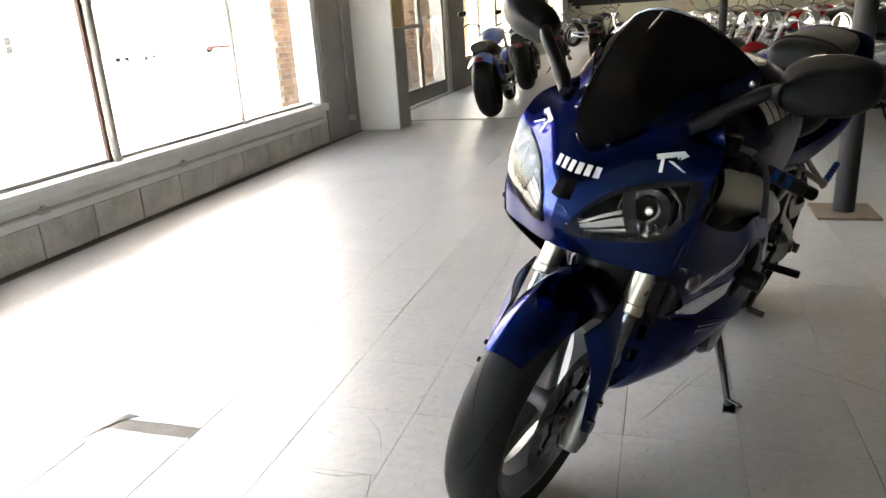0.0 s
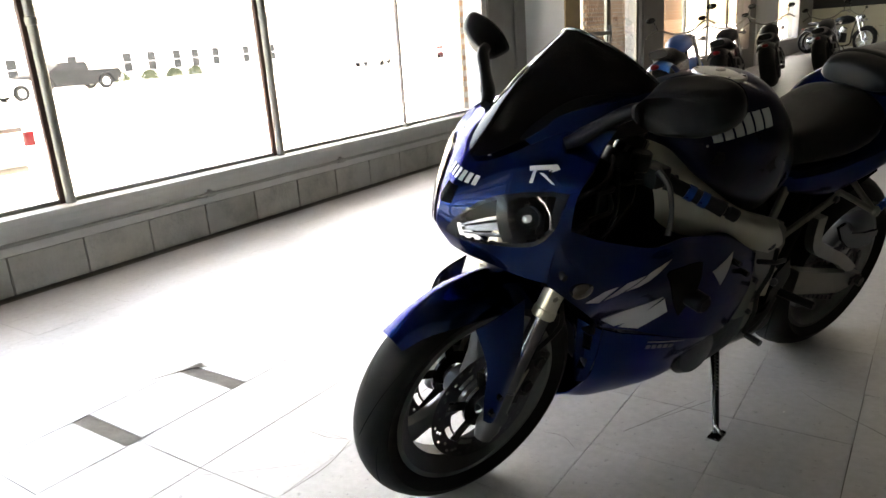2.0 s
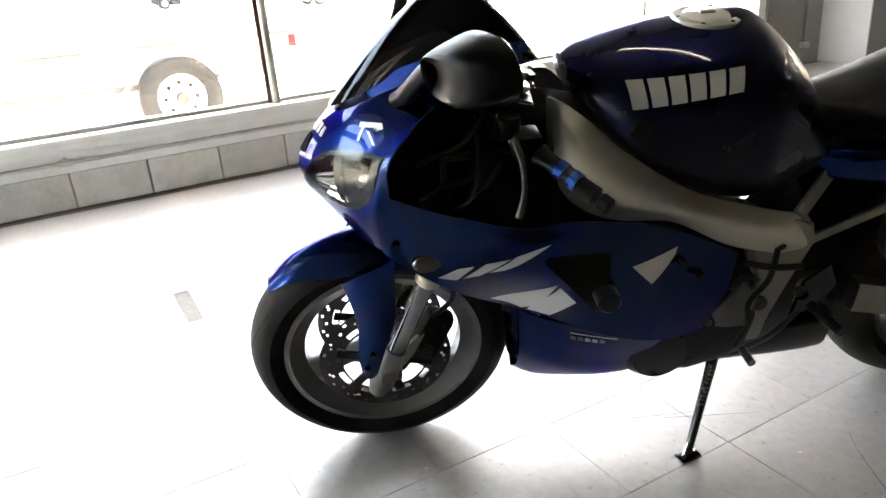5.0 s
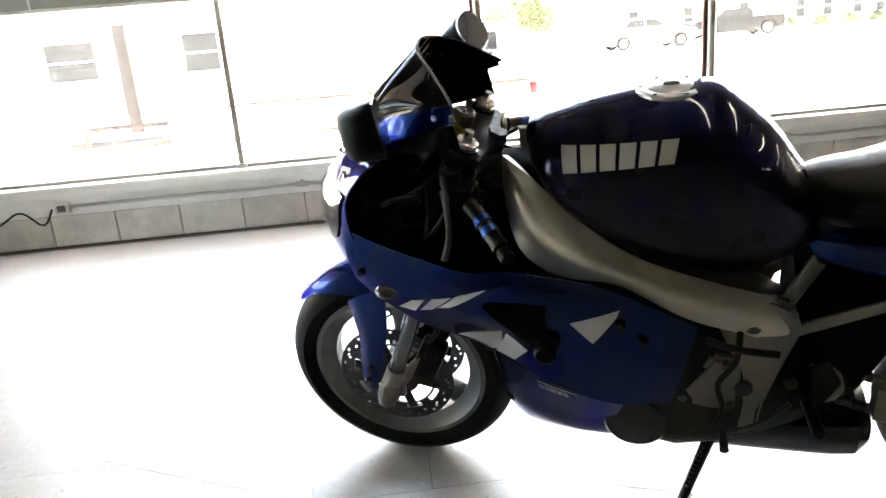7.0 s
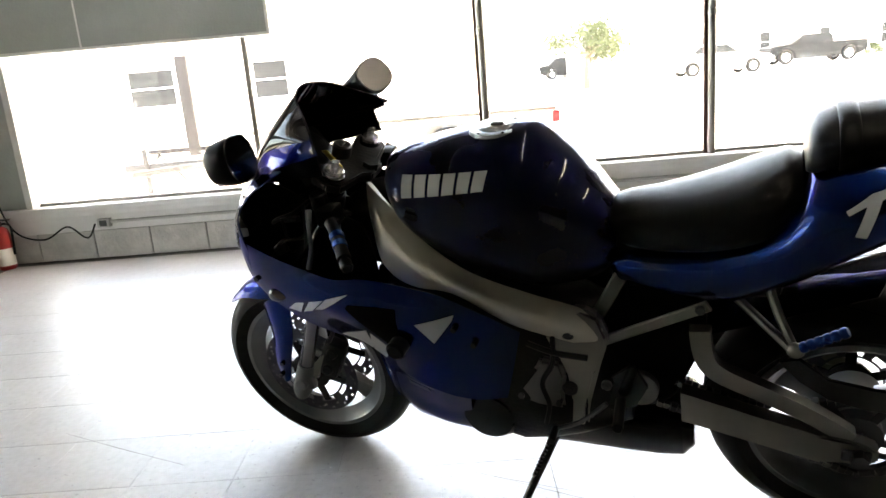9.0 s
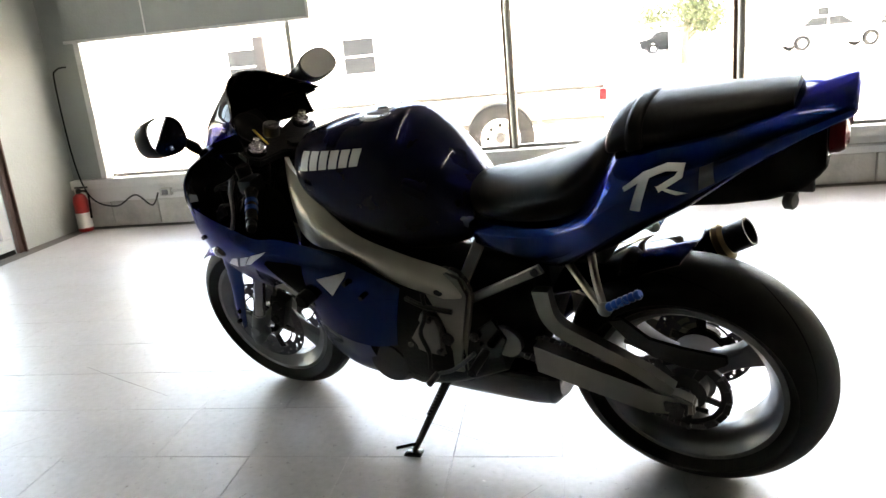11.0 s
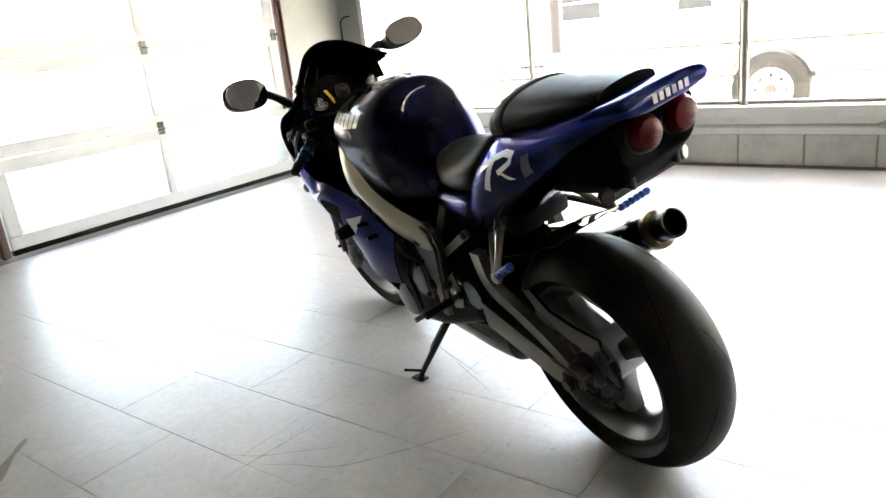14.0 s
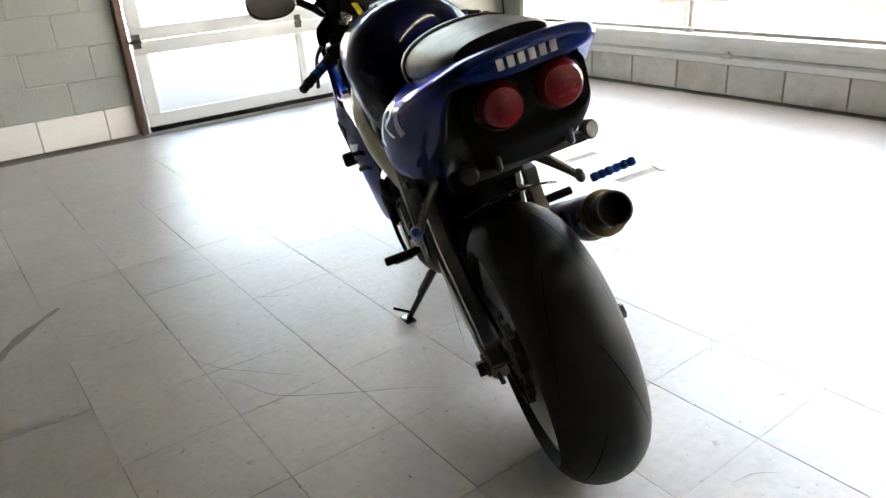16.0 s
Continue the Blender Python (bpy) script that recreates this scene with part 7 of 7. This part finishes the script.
tagged(ft, kind="stuff")

# cut tiles with two bare strips between them
for ya, yb in ((TY - 3 * TILE, 1.088), (1.142, 1.488), (1.545, TY)):
    t = new("floor_tile", mesh_of("floor_tile", box(TXS - 0.003, yb - ya - 0.003, 0.004, (0, 0, 0), 0.0006, 1), M_TILE))
    t.parent = floor
    t.location = (TX - 6.5 * TXS, (ya + yb) / 2, -0.0025)
    t.rotation_euler = (0, 0, radians(random.uniform(-0.6, 0.6)))
for ya, yb in ((1.075, 1.155), (1.475, 1.56)):
    t = new("bare_strip", mesh_of("bare_strip", box(TXS + 0.01, yb - ya, 0.002, (0, 0, 0)), M_ADHESIVE))
    t.parent = floor
    t.location = (TX - 6.5 * TXS, (ya + yb) / 2, -0.0042)

part("bare_strip", prism([(-1.602, 1.395), (-1.552, 1.578), (-1.50, 1.566), (-1.548, 1.53)], -0.004, 0.0007, "XY"), M_ADHESIVE, floor)

# blocks of the low window wall and of the door wall
block_row(wall_w, YD, Y_END, 0.0, 0.205, 0.4005, WX - 0.0105, 0.4005 - 0.2985)
for k in range(9):
    block_row(wall_s, 0.11, 2.6, 0.2032 * k, 0.2032 * (k + 1), 0.4064, YD - 0.0235, 0.4064 - (0.185 if k % 2 == 0 else 0.36) , 0.02, M_WALLW if k == 0 else M_WALLG, "x")

# scratches, cracks and scuffs on the floor
def ribbon(pts, w):
    bm = bmesh.new()
    P = [V(*q, 0) for q in spline(pts, max(6, 5 * len(pts)))]
    rows = []
    for i, q in enumerate(P):
        t = (P[min(i + 1, len(P) - 1)] - P[max(i - 1, 0)]).normalized()
        n = V(-t.y, t.x, 0) * w * (0.35 + 0.65 * math.sin(math.pi * (i + 0.5) / len(P))) * random.uniform(0.6, 1.2)
        rows.append([bm.verts.new((q + n).to_tuple()), bm.verts.new((q - n).to_tuple())])
    for a, b in zip(rows, rows[1:]):
        bm.faces.new((a[0], a[1], b[1], b[0]))
    bmesh.ops.recalc_face_normals(bm, faces=bm.faces)
    return turn(bm, pose(0, 0, 0.0006))


M_SCUFF = pm("dark_scuff", (0.16, 0.15, 0.14), 0.5, 0, 0, 0.3, 30, place=True)
M_SMEAR = pm("grey_smear", (0.22, 0.21, 0.20), 0.4, 0, 0, 0.3, 20, place=True)
M_GRIME = pm("brown_wall_grime", (0.13, 0.105, 0.085), 0.7, 0, 0, 0.4, 14, place=True)
M_PALE = pm("pale_scratch", (0.75, 0.74, 0.72), 0.5, 0, 0, 0.1, 20, place=True)
MARKS = [([(0.824, 1.67), (0.78, 1.78), (0.70, 1.88), (0.62, 1.98)], 0.0012), ([(0.80, 1.83), (0.76, 1.906), (0.711, 2.022), (0.579, 2.13), (0.427, 2.232), (0.36, 2.29)], 0.0014), ([(0.508, 1.421), (0.455, 1.47), (0.405, 1.501)], 0.0015),
         ([(-0.023, 1.828), (0.066, 1.978), (0.192, 2.196)], 0.0012), ([(0.91, 1.777), (0.716, 1.797), (0.582, 1.809)], 0.0014), ([(-0.439, 0.442), (-0.312, 0.677), (-0.172, 0.947)], 0.0014),
         ([(-0.70, 1.431), (-0.76, 1.41), (-0.87, 1.413)], 0.0016), ([(-0.018, 1.829), (0.04, 1.95), (0.109, 2.096)], 0.0014), ([(-1.585, 2.005), (-1.53, 1.86), (-1.491, 1.728)], 0.0012)]
MARKS += [([(-1.566, 0.98), (-1.565, 1.12), (-1.568, 1.26), (-1.570, 1.42)], 0.0022), ([(-1.265, 0.86), (-1.262, 1.10), (-1.268, 1.30), (-1.270, 1.50), (-1.268, 1.74)], 0.0020), ([(-1.25, 1.124), (-0.98, 1.122), (-0.67, 1.128)], 0.0016),
          ([(-0.969, 0.95), (-0.968, 1.20), (-0.969, 1.45), (-0.970, 1.75)], 0.0015), ([(-0.667, 1.148), (-0.655, 1.30), (-0.684, 1.429)], 0.0018), ([(-1.028, 1.04), (-0.88, 1.14), (-0.715, 1.277)], 0.0012), ([(-1.79, 1.02), (-1.70, 1.06), (-1.62, 1.11)], 0.0014)]
for pts, w in MARKS:
    part("floor_scratch", ribbon(pts, w), M_SCUFF, floor)
part("floor_smear", ribbon([(1.62, 1.68), (1.50, 1.52), (1.36, 1.34), (1.20, 1.13), (1.07, 1.005)], 0.024), M_SMEAR, floor)
part("floor_smear", ribbon([(-0.05, -0.42), (-0.2, -0.34), (-0.42, -0.2)], 0.03), pm("faint_smear", (0.56, 0.55, 0.54), 0.3, 0, 0, 0.25, 12, place=True), floor)
for ya, yb in ((1.2, 2.6), (2.6, 4.0), (4.0, 5.2), (5.2, 6.9)):
    part("floor_grime", ribbon([(WX + 0.03 + random.uniform(0, 0.012), ya + (yb - ya) * k / 6 - 0.02) for k in range(7)], 0.028), M_GRIME, floor, "brown grime along the wall foot")
for xa, xb in ((0.1, 1.1), (1.1, 2.3)):
    part("floor_grime", ribbon([(xa + (xb - xa) * k / 6 - 0.02, YD + 0.025 + random.uniform(0, 0.012)) for k in range(7)], 0.026), M_GRIME, floor, "brown grime along the wall foot")
rs = random.Random(9)
for k in range(120):
    x, y = rs.uniform(-2.6, 2.0), rs.uniform(-1.0, 3.6)
    a, L = rs.uniform(0, 6.28), rs.choice((0.01, 0.02, 0.05, 0.12, 0.22))
    b = a + rs.gauss(0, 0.5)
    part("floor_scratch", ribbon([(x, y), (x + L * 0.5 * math.cos(a), y + L * 0.5 * math.sin(a)), (x + L * math.cos(b), y + L * math.sin(b))], 0.0022 if L < 0.03 else 0.0009), M_SCUFF if k % 4 else M_PALE, floor)

# bricks of the outside pillar and wing, the nearest each a piece of its own
NEAR_BRICKS = list(range(4)) + list(range(19, 28))
vs, fs = [], []
for r in range(48):
    for k in range(46):
        if (r < 22 and k in NEAR_BRICKS) or 3 < k < 19:
            continue
        y0, z0 = 8.3025 + 0.205 * k + (0.1025 if r % 2 else 0) - 0.1, -0.129 + 0.0675 * r
        x0, n = -4.592 + rs.uniform(-0.002, 0.002), len(vs)
        vs += [(x0, y0, z0), (x0, y0 + 0.195, z0), (x0, y0 + 0.195, z0 + 0.058), (x0, y0, z0 + 0.058), (x0 - 0.02, y0, z0), (x0 - 0.02, y0 + 0.195, z0), (x0 - 0.02, y0 + 0.195, z0 + 0.058), (x0 - 0.02, y0, z0 + 0.058)]
        fs += [(n, n + 1, n + 2, n + 3), (n, n + 4, n + 5, n + 1), (n + 1, n + 5, n + 6, n + 2), (n + 2, n + 6, n + 7, n + 3), (n + 3, n + 7, n + 4, n)]
me = bpy.data.meshes.new("bricks")
me.from_pydata(vs, [], fs)
me.materials.append(M_BRICK)
upper_bricks = new("bricks", me)
upper_bricks.parent = brick_wall
tagged(upper_bricks, kind="stuff")
bmesh_brick = mesh_of("brick", box(0.02, 0.195, 0.058, (0, 0, 0), 0.003, 1), M_BRICK)
for r in range(22):
    for k in NEAR_BRICKS:
        b = new("brick", bmesh_brick)
        b.parent = brick_wall
        b.location = (-4.60 + rs.uniform(-0.002, 0.002), 8.3 + 0.205 * k + (0.1025 if r % 2 else 0), -0.10 + 0.0675 * r)
